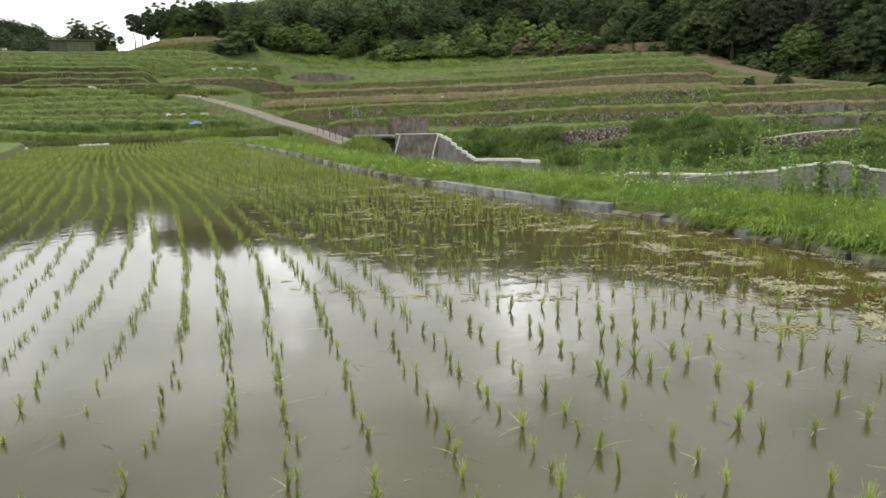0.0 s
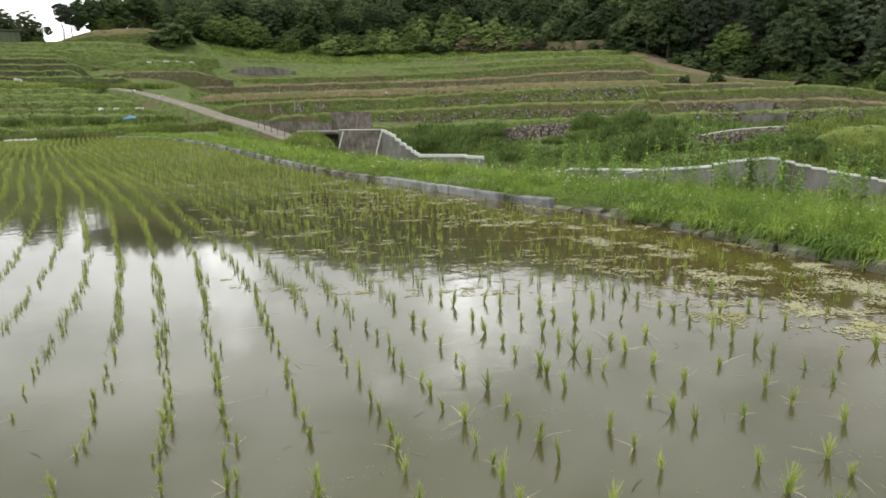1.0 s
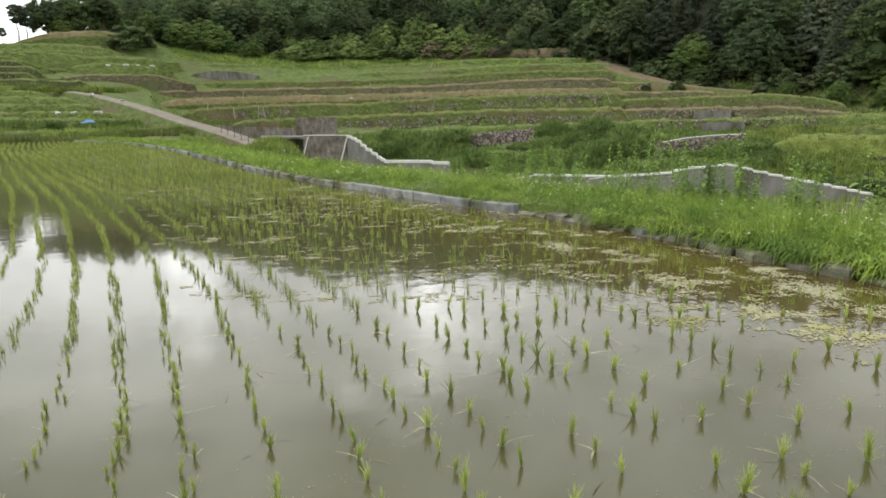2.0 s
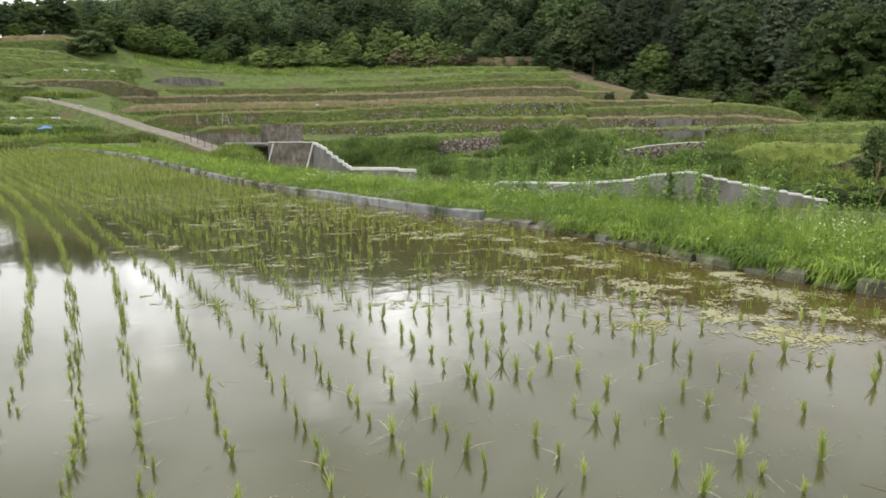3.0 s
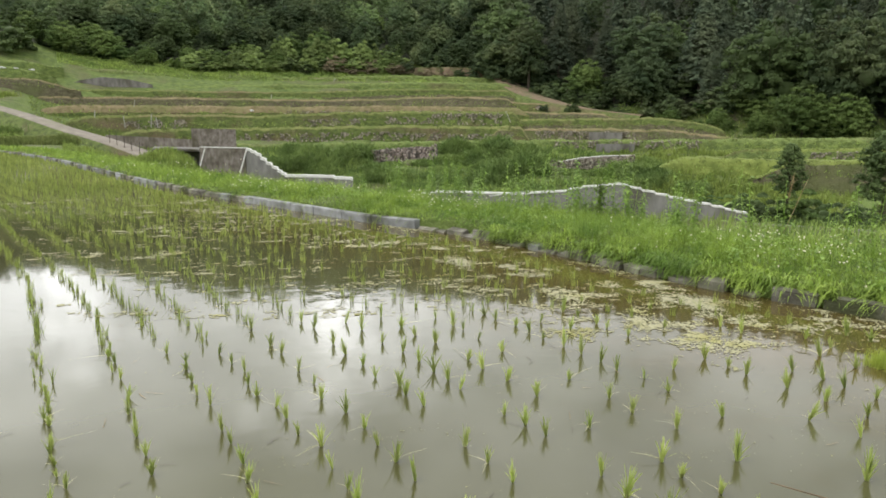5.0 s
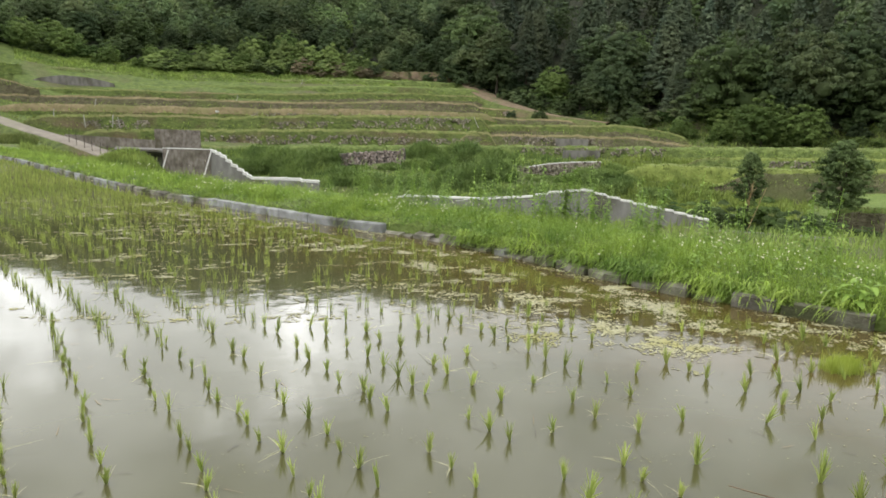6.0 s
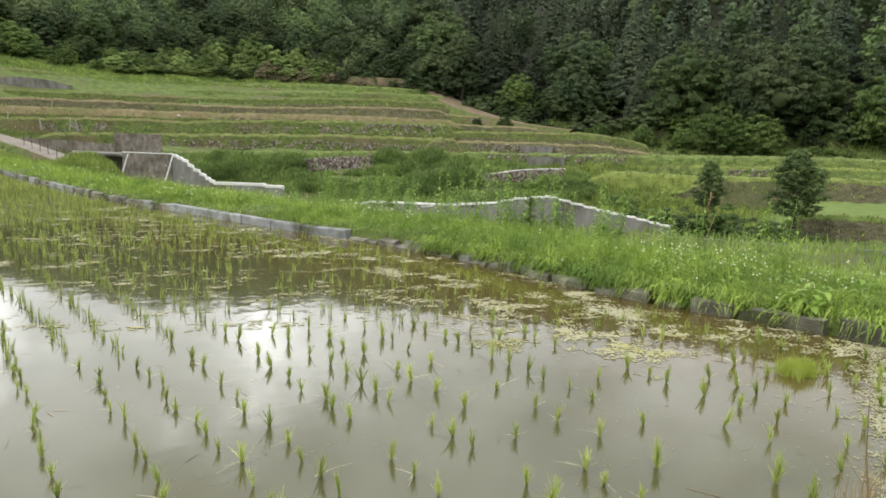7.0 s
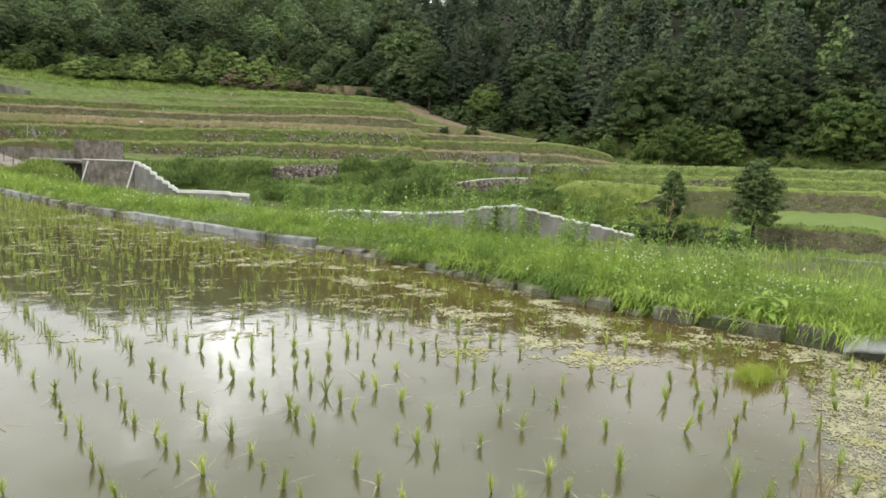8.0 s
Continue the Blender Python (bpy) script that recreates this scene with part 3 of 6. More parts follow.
# beyond the bare path, below the wood
lay("terrace_9", [19.5, 24.7, 29.4, 34.5, 37.5, 40], [0.15, 0.2, 0.2, 0.05, -0.3, -0.9], 86, 8, 1.3, Y, 9.0)
lay("terrace_10", [19.5, 25, 30, 34, 36.5, 39], [0.95, 1.0, 1.05, 1.0, 0.6, -0.3], 94, 8, 1.2, B, 10.0)
lay("terrace_11", [19.5, 24.7, 30], [1.65, 1.5, 1.4], 101, 8, 0.9, [M_BARE, M_DRY, M_DRY], 11.0)
lay("terrace_12", [19.2, 23, 26.5], [2.4, 2.3, 2.1], 108, 8, 1.0, [M_RISER, M_DRY, M_DRY], 12.0)
# fields at the right of the valley
lay("terrace_13", [37, 44, 51, 60], [-1.35, -1.25, -1.1, -1.1], 73, 8, 1.0, [M_LUSH, M_MEADOW, M_MEADOW], 13.0)
lay("terrace_14", [40.0, 46, 51, 60], [-2.35, -2.15, -2.0, -2.05], 66.5, 8, 1.35, [M_BARE, M_MEADOW, M_MEADOW], 14.0)
lay("terrace_36", [32, 37, 43, 47.5], [-2.2, -2.1, -2.15, -2.2], 67.5, 8, 1.2, [M_MEADOW, M_MEADOW, M_MEADOW], 36.0)
lay("terrace_15", [46.5, 51, 60], [-4.75, -4.6, -4.5], 50, 16, 1.6, [M_BARE, M_BRIGHT, M_BRIGHT], 15.0)
# left of the track
lay("terrace_16", [-44, -32, -27, -21, -12.2], [0.0, 0.0, -0.45, -0.5, -0.55], 67, 7, 1.0, L, 16.0)
lay("terrace_17", [-44, -32, -27, -21, -13.6], [0.6, 0.6, 0.55, 0.35, 0.15], 73, 7, 1.2, L, 17.0)
lay("terrace_18", [-44, -32, -27, -21, -15.4], [1.05, 1.0, 0.9, 0.85, 0.8], 79, 7, 1.0, L, 18.0)
lay("terrace_19", [-44, -32, -27, -18], [1.8, 1.8, 1.95, 1.9], 85, 7, 1.3, L, 19.0)
lay("terrace_20", [-44, -32, -28.5, -24.2, -21.8], [2.8, 2.85, 2.85, 2.7, 2.4], 91, 7, 1.2, [M_MEADOW, M_MEADOW, M_MEADOW], 20.0)
lay("terrace_21", [-44, -32, -26.7, -21.3, -17.6], [3.15, 3.12, 3.12, 3.1, 2.95], 97, 5, 0.7, K, 21.0)
lay("terrace_22", [-44, -32, -26.6, -20.8], [4.05, 4.0, 4.0, 4.0], 105.5, 5, 0.8, K, 22.0)
lay("terrace_23", [-44, -32, -26.6, -21.6], [4.45, 4.42, 4.4, 4.4], 110, 5, 0.7, K, 23.0)
lay("terrace_24", [-44, -32, -26.5, -20.8, -16], [5.05, 5.0, 4.95, 4.95, 4.4], 118, 6, 0.8, L, 24.0)
lay("terrace_25", [-44, -32, -28.6, -24.5, -20.6, -15], [5.4, 5.4, 5.4, 5.5, 5.6, 5.2], 124, 9, 1.4, L, 25.0)
lay("terrace_26", [-22, -18.6, -14.5, -11.5], [3.6, 3.5, 3.5, 3.2], 108, 8, 0.9, Y, 26.0)
lay("terrace_28", [-33, -30, -26.4, -21.0], [3.45, 3.55, 3.57, 3.57], 101, 4, 0.8, K, 28.0)
lay("terrace_30", [-44, -32, -27, -21.0], [4.75, 4.72, 4.68, 4.7], 114, 5, 0.6, L, 30.0)
lay("terrace_31", [-44, -32, -25, -17], [5.25, 5.2, 5.2, 5.1], 121, 5, 0.6, L, 31.0)
lay("terrace_32", [-21, -17.6, -12.5], [4.75, 4.8, 4.7], 119, 7, 0.8, L, 32.0)
lay("terrace_33", [-24, -20, -15], [5.9, 6.45, 6.6], 131, 6, 1.2, [M_RISER, M_DRY, M_DRY, M_DRY], 33.0)
lay("terrace_34", [-44, -31, -23.5, -19.5], [2.25, 2.25, 2.3, 2.15], 88, 5, 0.6, L, 34.0)
lay("terrace_35", [-44, -31, -23.5, -16.5], [1.4, 1.38, 1.4, 1.3], 82, 5, 0.6, L, 35.0)
lay("terrace_27", [-21.5, -17.6, -13], [4.2, 4.3, 4.2], 114, 9, 1.0, L, 27.0)


# ---- the track and the bare path ----
def ribbon(name, pts, width, mat, label, lift=0.06, kerb=False):
    """A lane draped over a smooth line of (heading, elevation, distance)."""
    p = np.array(pts, float)
    k = np.arange(len(p))
    q = np.linspace(0, len(p) - 1, 90)
    az, el, r, w = soft(k, p[:, 0], q), soft(k, p[:, 1], q), soft(k, p[:, 2], q), np.interp(q, k, np.broadcast_to(width, k.shape))
    c = at(az, r, 0)
    c[:, 2] = rise(el, r)
    d = np.gradient(c[:, :2], axis=0)
    d /= np.linalg.norm(d, axis=1, keepdims=True)
    nrm = np.stack([d[:, 1], -d[:, 0], 0 * d[:, 0]], 1)
    rows = []
    for o, e, z in ((-0.5, -1.9, -2.2), (-0.5, -0.25, -0.1), (-0.5, 0, 0.0), (0.0, 0, 0.05), (0.5, 0, 0.0), (0.5, 0.25, -0.1), (0.5, 1.9, -2.2)):
        rows.append(c + nrm * (o * w + e)[:, None] + [0, 0, lift + z])
    v = np.stack(rows, 1)
    strip = np.tile(np.arange(6), len(q) - 1)
    f = grid_faces(len(q), 7)
    ob = new(name, mesh_np(name, v.reshape(-1, 3), f, [mat, M_RISER], np.where((strip == 0) | (strip == 5), 1, 0), True))
    return tagged(ob, label, name, kind="structure")


TRACK = [(-5.6, -2.9, 60), (-7.4, -1.9, 62), (-8.8, -1.3, 64), (-10.1, -0.8, 66), (-12.7, 0.05, 71), (-14.8, 0.85, 76), (-16.9, 1.55, 82), (-19.0, 2.1, 88), (-21.0, 2.35, 93), (-24.5, 2.5, 99)]
ribbon("road", TRACK, [2.0, 1.85, 1.75, 1.7, 1.6, 1.45, 1.3, 1.2, 1.0, 0.8], M_ROAD, "pale concrete farm track climbing between the terraces")
PATHWAY = [(20.2, 4.5, 128), (21.3, 3.75, 122), (22.8, 3.0, 116), (25.0, 2.35, 110), (28.0, 1.75, 106), (32.0, 1.25, 102)]
ribbon("path", PATHWAY, [2.4, 3.4, 3.8, 3.4, 2.4, 1.4], M_PATH, "bare earth path along the foot of the wood", lift=0.12)
ribbon("bank", [(-36.5, -2.2, 36), (-35.0, -1.62, 43), (-33.6, -1.2, 53), (-32.6, -0.95, 64), (-31.8, -0.8, 72)], 3.0, M_LUSH, "grassy levee along the far side of the paddy", lift=0.1)


# ---- concrete walls in the valley ----
def wall(name, pts, thick, mat, label, cap=None, cap_drop=0.0, steps=0):
    """A wall along (heading, distance, top elevation, foot height) points, with a cap that may go down in steps."""
    if steps:
        full = [pts[0]]
        for u, w in zip(pts, pts[1:]):
            if abs(u[2] - w[2]) > 0.25:
                for j in range(steps):
                    t0, t1 = (j + 0.93) / steps, (j + 1) / steps
                    full += [tuple(p + (q - p) * t0 for p, q in zip(u[:2], w[:2])) + (u[2] + (w[2] - u[2]) * (j + 0.35) / steps, u[3]),
                             tuple(p + (q - p) * t1 for p, q in zip(u[:2], w[:2])) + (u[2] + (w[2] - u[2]) * t1, u[3])]
            else:
                full.append(w)
        pts = full
    bm = bmesh.new()
    p = [(at(a, r, 0), rise(el, r), foot) for a, r, el, foot in pts]
    secs = []
    for i, (c, top, foot) in enumerate(p):
        n0 = p[min(i + 1, len(p) - 1)][0] - p[max(i - 1, 0)][0]
        n0 = n0 / np.linalg.norm(n0)
        nn = np.array([n0[1], -n0[0], 0]) * thick / 2
        secs.append([bm.verts.new((*(c + s * nn)[:2], z)) for s, z in ((1.5, foot), (1, top), (-1, top), (-1, foot))])
    for a, b in zip(secs, secs[1:]):
        for j in range(4):
            bm.faces.new((a[j], a[(j + 1) % 4], b[(j + 1) % 4], b[j]))
    bm.faces.new(secs[0][::-1]), bm.faces.new(secs[-1])
    bmesh.ops.recalc_face_normals(bm, faces=bm.faces[:])
    base = new(name)
    tagged(base, label, "concrete wall", kind="structure")
    part("wall_body", bm, mat, base)
    if cap:
        bm = bmesh.new()
        secs = []
        for i, (c, top, foot) in enumerate(p):
            n0 = p[min(i + 1, len(p) - 1)][0] - p[max(i - 1, 0)][0]
            n0 = n0 / np.linalg.norm(n0)
            nn = np.array([n0[1], -n0[0], 0]) * (thick / 2 + 0.04)
            secs.append([bm.verts.new((*(c + s * nn)[:2], z)) for s, z in ((1, top - 0.6 * cap_drop), (1, top + 0.035), (-1, top + 0.035), (-1, top - 0.6 * cap_drop))])
        for a, b in zip(secs, secs[1:]):
            for j in range(4):
                bm.faces.new((a[j], a[(j + 1) % 4], b[(j + 1) % 4], b[j]))
        bm.faces.new(secs[0][::-1]), bm.faces.new(secs[-1])
        bmesh.ops.recalc_face_normals(bm, faces=bm.faces[:])
        part("cap", bm, cap, base, "white cement cap")
    return base


wall("wall_1", [(13.1, 38.5, -5.3, -3.6), (15.4, 37.8, -4.95, -3.6), (22.0, 36.6, -5.1, -3.6), (25.4, 36.2, -4.85, -3.6), (27.5, 36, -4.4, -3.6), (30.1, 36, -4.12, -3.6),
                (32.2, 36.2, -4.62, -3.6), (34.3, 36.5, -5.08, -3.6), (36.5, 36.7, -5.45, -3.6), (38.5, 37, -5.85, -3.6), (40.1, 37.3, -6.15, -3.6)], 0.3, M_CONC,
     "grey concrete channel wall with a white cap beside the stream", M_CAP, 0.1, 2)
wall("wall_2", [(-0.1, 58, -1.4, -5.0), (0.6, 57.8, -1.75, -5.0), (1.4, 57.6, -2.5, -5.0), (2.3, 57.4, -3.15, -5.0), (2.9, 57.2, -3.55, -5.0), (5.5, 56.6, -3.6, -5.0), (8.3, 56, -3.9, -5.0)], 0.4, M_CONC,
     "grey concrete wing wall stepping down with a white cap", M_CAP, 0.3, 2)
wall("wall_3", [(-3.6, 59.5, -1.3, -5.0), (-0.12, 58.1, -1.38, -5.0)], 0.4, M_CONC_BROWN, "dark stained concrete bridge abutment", M_CAP, 0.03)
wall("wall_4", [(-4.2, 77, 0.15, -2.0), (-0.9, 76.5, 0.1, -2.0)], 0.5, M_CONC_BROWN, "stained concrete retaining wall behind the bridge")
wall("wall_5", [(-10.2, 72, -0.35, -1.5), (-4.3, 75, -0.7, -2.0)], 0.5, M_CONC_BROWN, "long low stained retaining wall beside the track")


# ---- woods ----
def lump_arrays():
    """A sphere of 24 faces, a solid filler that darkens the inside of a leaf clump."""
    bm = bmesh.new()
    bmesh.ops.create_cube(bm, size=1)
    bmesh.ops.subdivide_edges(bm, edges=bm.edges[:], cuts=1, use_grid_fill=True)
    bm.verts.index_update()
    v = np.array([x.co.normalized() for x in bm.verts])
    f = np.array([[x.index for x in q.verts] for q in bm.faces])
    bm.free()
    return v, f


LUMP, LUMP_F = lump_arrays()


def crown_arrays(rng, shape, height, radius, clumps, leaves, leaf):
    """Leaf quads of one crown, in clumps with gaps between them."""
    cs, ns, cores = [], [], []
    lobes = [(np.array([0.0, 0.0, height * 0.72]), radius * 0.62)]
    count = 10 if clumps > 60 else 5
    for j in range(count):
        b = j * 2.39996 + rng.normal(0, 0.3)
        far, up = radius * rng.uniform(0.42, 0.62), height * (0.18 + 0.46 * (j + rng.random()) / count)
        lobes.append((np.array([math.cos(b) * far, math.sin(b) * far, up]), radius * rng.uniform(0.38, 0.55)))
    for i in range(clumps):
        t = (i + rng.random()) / clumps
        ang = i * 2.39996 + rng.normal(0, 0.35)
        if shape == "cone":
            zz, rr, cr = height * (0.14 + 0.84 * t), radius * (1.02 - 0.97 * t) * rng.uniform(0.7, 1.0), radius * (0.40 - 0.24 * t)
        elif shape == "high":
            v = 1 - 2 * t
            zz, rr, cr = height * (0.76 + 0.2 * v), radius * math.sqrt(max(0.02, 1 - v * v)) * rng.uniform(0.5, 1.0), radius * 0.4
        elif shape == "cedar":
            zz, rr, cr = height * (0.16 + 0.80 * t), radius * float(np.interp(t, [0, 0.3, 0.7, 1], [0.6, 1.0, 0.75, 0.12])) * rng.uniform(0.35, 1.08), radius * rng.uniform(0.13, 0.29)
        else:
            # a dome of seven or eight lobes, each lobe covered with small clumps
            lobe = i % len(lobes)
            lc, lr = lobes[lobe]
            v = 1 - 1.6 * ((i // len(lobes) + rng.random()) / (clumps / len(lobes)))
            ang = (i // len(lobes)) * 2.39996 + lobe + rng.normal(0, 0.25)
            out = math.sqrt(max(0.0, 1 - v * v))
            q = lc + np.array([math.cos(ang) * out, math.sin(ang) * out, v * 0.85]) * lr * rng.uniform(0.8, 1.02)
            rr, ang, zz, cr = math.hypot(q[0], q[1]), math.atan2(q[1], q[0]), q[2], radius * rng.uniform(0.15, 0.25)
        c = np.array([math.cos(ang) * rr, math.sin(ang) * rr, zz])
        flat = [1.15, 1.15, 0.75] if shape == "cone" else [1.1, 1.1, 0.85]
        # added solid core, blocks light so the gaps between leaves stay dark
        cores.append(c + [0, 0, 0.08 * cr] + LUMP * cr * 0.46 * rng.uniform(0.55, 1.15, (26, 1)) * flat)
        d = rng.normal(0, 1, (leaves, 3))
        d /= np.linalg.norm(d, axis=1, keepdims=True)
        d[:, 2] = np.abs(d[:, 2]) * 0.95 - 0.28
        p = c + d * cr * rng.uniform(0.5, 1.12, (leaves, 1)) * flat
        cs.append(p)
        ns.append(d + rng.normal(0, 0.45, d.shape) + [0, 0, 0.55])
    if shape == "round":
        cores += [lc + LUMP * lr * 0.42 * rng.uniform(0.7, 1.1, (26, 1)) * [1, 1, 0.85] for lc, lr in lobes]
    p, nrm = np.concatenate(cs), np.concatenate(ns)
    nrm /= np.linalg.norm(nrm, axis=1, keepdims=True)
    u = np.cross(nrm, rng.normal(0, 1, nrm.shape))
    u /= np.linalg.norm(u, axis=1, keepdims=True)
    w = np.cross(nrm, u)
    s = (leaf * rng.uniform(0.6, 1.3, len(p)))[:, None]
    v = np.stack([p - u * s, p - w * s * 0.6, p + u * s, p + w * s * 0.6], 1).reshape(-1, 3)
    lump = (LUMP_F[None] + 26 * np.arange(len(cores))[:, None, None]).reshape(-1, 4)
    return v, np.arange(len(v)).reshape(-1, 4), np.concatenate(cores), lump


def trunk_arrays(rng, height, r0, limbs, spread, low=0.3):
    """A tapered trunk with a few limbs, as a mesh of rings."""
    vs, fs = [], []

    def tube(pts, radii, sides=7):
        base = sum(len(v) for v in vs)
        ring = []
        for p, r in zip(pts, radii):
            a = np.arange(sides) * 2 * np.pi / sides
            ring.append(np.stack([p[0] + np.cos(a) * r, p[1] + np.sin(a) * r, np.full(sides, p[2])], 1))
        vs.append(np.concatenate(ring))
        for i in range(len(pts) - 1):
            for j in range(sides):
                fs.append((base + i * sides + j, base + i * sides + (j + 1) % sides, base + (i + 1) * sides + (j + 1) % sides, base + (i + 1) * sides + j))

    k = 6
    pts = [np.array([rng.normal(0, 0.06) * i, rng.normal(0, 0.06) * i, height * 0.85 * i / (k - 1) - 0.4 * (i == 0)]) for i in range(k)]
    tube(pts, [r0 * (1.25 if i == 0 else 1 - 0.16 * i) for i in range(k)])
    for j in range(limbs):
        t = rng.uniform(low, 0.8)
        b = pts[0] + (pts[-1] - pts[0]) * t
        a = j * 2.4 + rng.normal(0, 0.3)
        e = b + np.array([math.cos(a) * spread, math.sin(a) * spread, spread * rng.uniform(0.4, 0.9)])
        tube([b, (b + e) / 2 + [0, 0, -0.1], e], [r0 * 0.4, r0 * 0.28, r0 * 0.12], 5)
    return np.concatenate(vs), np.array(fs)


TREE_KINDS = []


def tree_kind(seed, shape, height, radius, mat, clumps, leaves, leaf, limbs=7):
    rng = np.random.default_rng(seed)
    v, f, cv, cf = crown_arrays(rng, shape, height, radius, clumps, leaves, leaf)
    crown = mesh_np("crown", np.concatenate([v, cv]), np.concatenate([f, cf + len(v)]), [mat], smooth=True)
    tv, tf = trunk_arrays(rng, height, 0.022 * height, limbs, radius * 0.6)
    trunk = mesh_np("trunk", tv, tf, [M_BARK], smooth=True)
    TREE_KINDS.append((crown, trunk, shape, (v, f, cv)))
    return len(TREE_KINDS) - 1


for s in range(4):
    tree_kind(10 + s, "round", 10 + s, 4.6 - 0.3 * s, M_LEAF[0], 168, 64, 0.17)
for s in range(3):
    tree_kind(20 + s, "round", 9 + s, 4.6 - 0.4 * s, M_LEAF[1], 160, 64, 0.165)
for s in range(2):
    tree_kind(30 + s, "round", 7, 3.6, M_LEAF[2], 144, 60, 0.15)
for s in range(3):
    tree_kind(40 + s, "cone", 13, 2.9, M_LEAF[3], 170, 60, 0.165)
PINE = tree_kind(52, "high", 7.0, 1.5, M_LEAF[3], 30, 60, 0.16)
CEDAR = tree_kind(50, "cedar", 6.2, 2.1, M_LEAF[4], 190, 60, 0.09)
CEDAR2 = tree_kind(51, "cedar", 5.0, 1.3, M_LEAF[4], 130, 60, 0.085)


def tree(kind, x, y, z, scale, turn, label, name="tree", group="trees at the edge of the wood", squash=1.0):
    crown, trunk, shape, _ = TREE_KINDS[kind]
    base = new(name)
    base.matrix_world = Matrix.Translation((x, y, z)) @ Matrix.Rotation(turn, 4, "Z") @ Matrix.Diagonal((scale, scale, scale * squash, 1))
    tagged(base, label, "tree", group)
    part_np("trunk", trunk, base)
    part_np("crown", crown, base)
    return base


def woods():
    rng = np.random.default_rng(77)
    names = {0: "dark green broadleaf tree at the edge of the wood", 1: "mid-green broadleaf tree on the wooded hillside", 2: "light green young broadleaf tree by the wood", 3: "tall dark conifer on the wooded hillside"}

    def kind_for(az, depth):
        if az > 20 and rng.random() < ((0.42 if depth < 12 else 0.78) if az < 47 else (0.25 if depth < 12 else 0.5)):
            return int(rng.integers(9, 12))
        q = rng.random()
        # darkest leaf kinds only: the shade of a deep hollow is put into colour
        if 13.5 < az < 20.5 and depth < 20:
            return int(rng.integers(0, 4))
        if depth < 6 and q < (0.5 if az < 20 else 0.15):
            return int(rng.integers(7, 9))
        return int(rng.integers(0, 4)) if q < 0.55 else int(rng.integers(4, 7)) if q < 0.88 else int(rng.integers(7, 9))

    # front rows, each tree a thing
    for row, depth in enumerate((3.0, 10.0, 18.0)):
        az = -17.0
        while az < 64:
            fe, fr = forest_base(az)
            big = float(np.interp(az, [14, 22], [0.72, 1.3]))
            r = float(fr) + depth + rng.uniform(-2.5, 3)
            k = kind_for(az, depth)
            s = rng.uniform(0.65, 1.25) * (big if row else big * 0.85) * (0.8 if k >= 9 else 1.0)
            x, y, _ = at(az, r, 0)
            z = float(ground_z(az, r)) - 0.3
            s = min(s, max(float(rise(np.interp(az, *TREETOPS), r)) - z, 3.0) / (1.1 * TREE_KINDS[k][3][0][:, 2].max()))
            kk = 3 if k >= 9 else (0 if k < 4 else 1 if k < 7 else 2)
            tree(k, x, y, z, s, rng.uniform(0, 6.28), names[kk], squash=rng.uniform(0.85, 1.15))
            az += math.degrees(6.8 * big * rng.uniform(0.7, 1.3) / r)
    # the rest of the hill, one mass
    vv, ff, fm, tn, n = [], [], [], [], 0
    mats = [M_LEAF[0], M_LEAF[1], M_LEAF[2], M_LEAF[3]]
    for depth in np.concatenate([[21.0], np.arange(26, 112, 7.0)]):
        az = -20.0
        while az < 66:
            fe, fr = forest_base(az)
            big = float(np.interp(az, [14, 24], [0.8, 1.15]))
            r = float(fr) + depth + rng.uniform(-3, 3)
            k = kind_for(az, depth)
            s = rng.uniform(0.75, 1.3) * big * (0.85 if k >= 9 else 1.0)
            v, f, cv = TREE_KINDS[k][3]
            room = float(rise(np.interp(az, *TREETOPS), r)) - float(ground_z(az, r))
            s = min(s, max(room, 3.0) / v[:, 2].max() * rng.uniform(0.9, 1.03))
            keep = rng.random(len(f)) < 0.125
            keep &= v[f[:, 0], 2] > (0.12 if depth < 34 else 0.36) * v[:, 2].max()
            q = v[f[keep]].reshape(-1, 3)
            cen = np.repeat(v[f[keep]].mean(1), 4, 0)
            q = cen + (q - cen) * 2.1
            fillers = cv.reshape(-1, 26, 3)[4::5]
            mid = fillers.mean(1, keepdims=True)
            fillers = mid + (fillers - mid) * 1.05
            nl = len(q)
            q = np.concatenate([q, fillers.reshape(-1, 3)])
            a = rng.uniform(0, 6.28)
            x, y, _ = at(az, r, 0)
            z = float(ground_z(az, r)) - 0.3
            q = np.stack([q[:, 0] * math.cos(a) - q[:, 1] * math.sin(a), q[:, 0] * math.sin(a) + q[:, 1] * math.cos(a), q[:, 2]], 1) * s + [x, y, z]
            vv.append(q)
            fq = np.concatenate([np.arange(nl).reshape(-1, 4), (LUMP_F[None] + 26 * np.arange(len(fillers))[:, None, None]).reshape(-1, 4) + nl])
            ff.append(fq + n)
            fm.append(np.full(len(fq), 3 if k >= 9 else (0 if k < 4 else 1 if k < 7 else 2)))
            tn.append(np.full(len(q), float(np.clip(rng.normal(-0.12, 0.34), -0.6, 0.7)), np.float32))
            n += len(q)
            az += math.degrees((8.2 if depth < 85 else 7.0) * big * rng.uniform(0.75, 1.3) / r)
    ob = new("woodland", mesh_np("woodland", np.concatenate(vv), np.concatenate(ff), mats, np.concatenate(fm), True))
    ob.data.attributes.new("tone", "FLOAT", "POINT").data.foreach_set("value", np.concatenate(tn))
    tagged(ob, "dense dark green mixed woodland covering the hill", "woodland", kind="stuff")


woods()
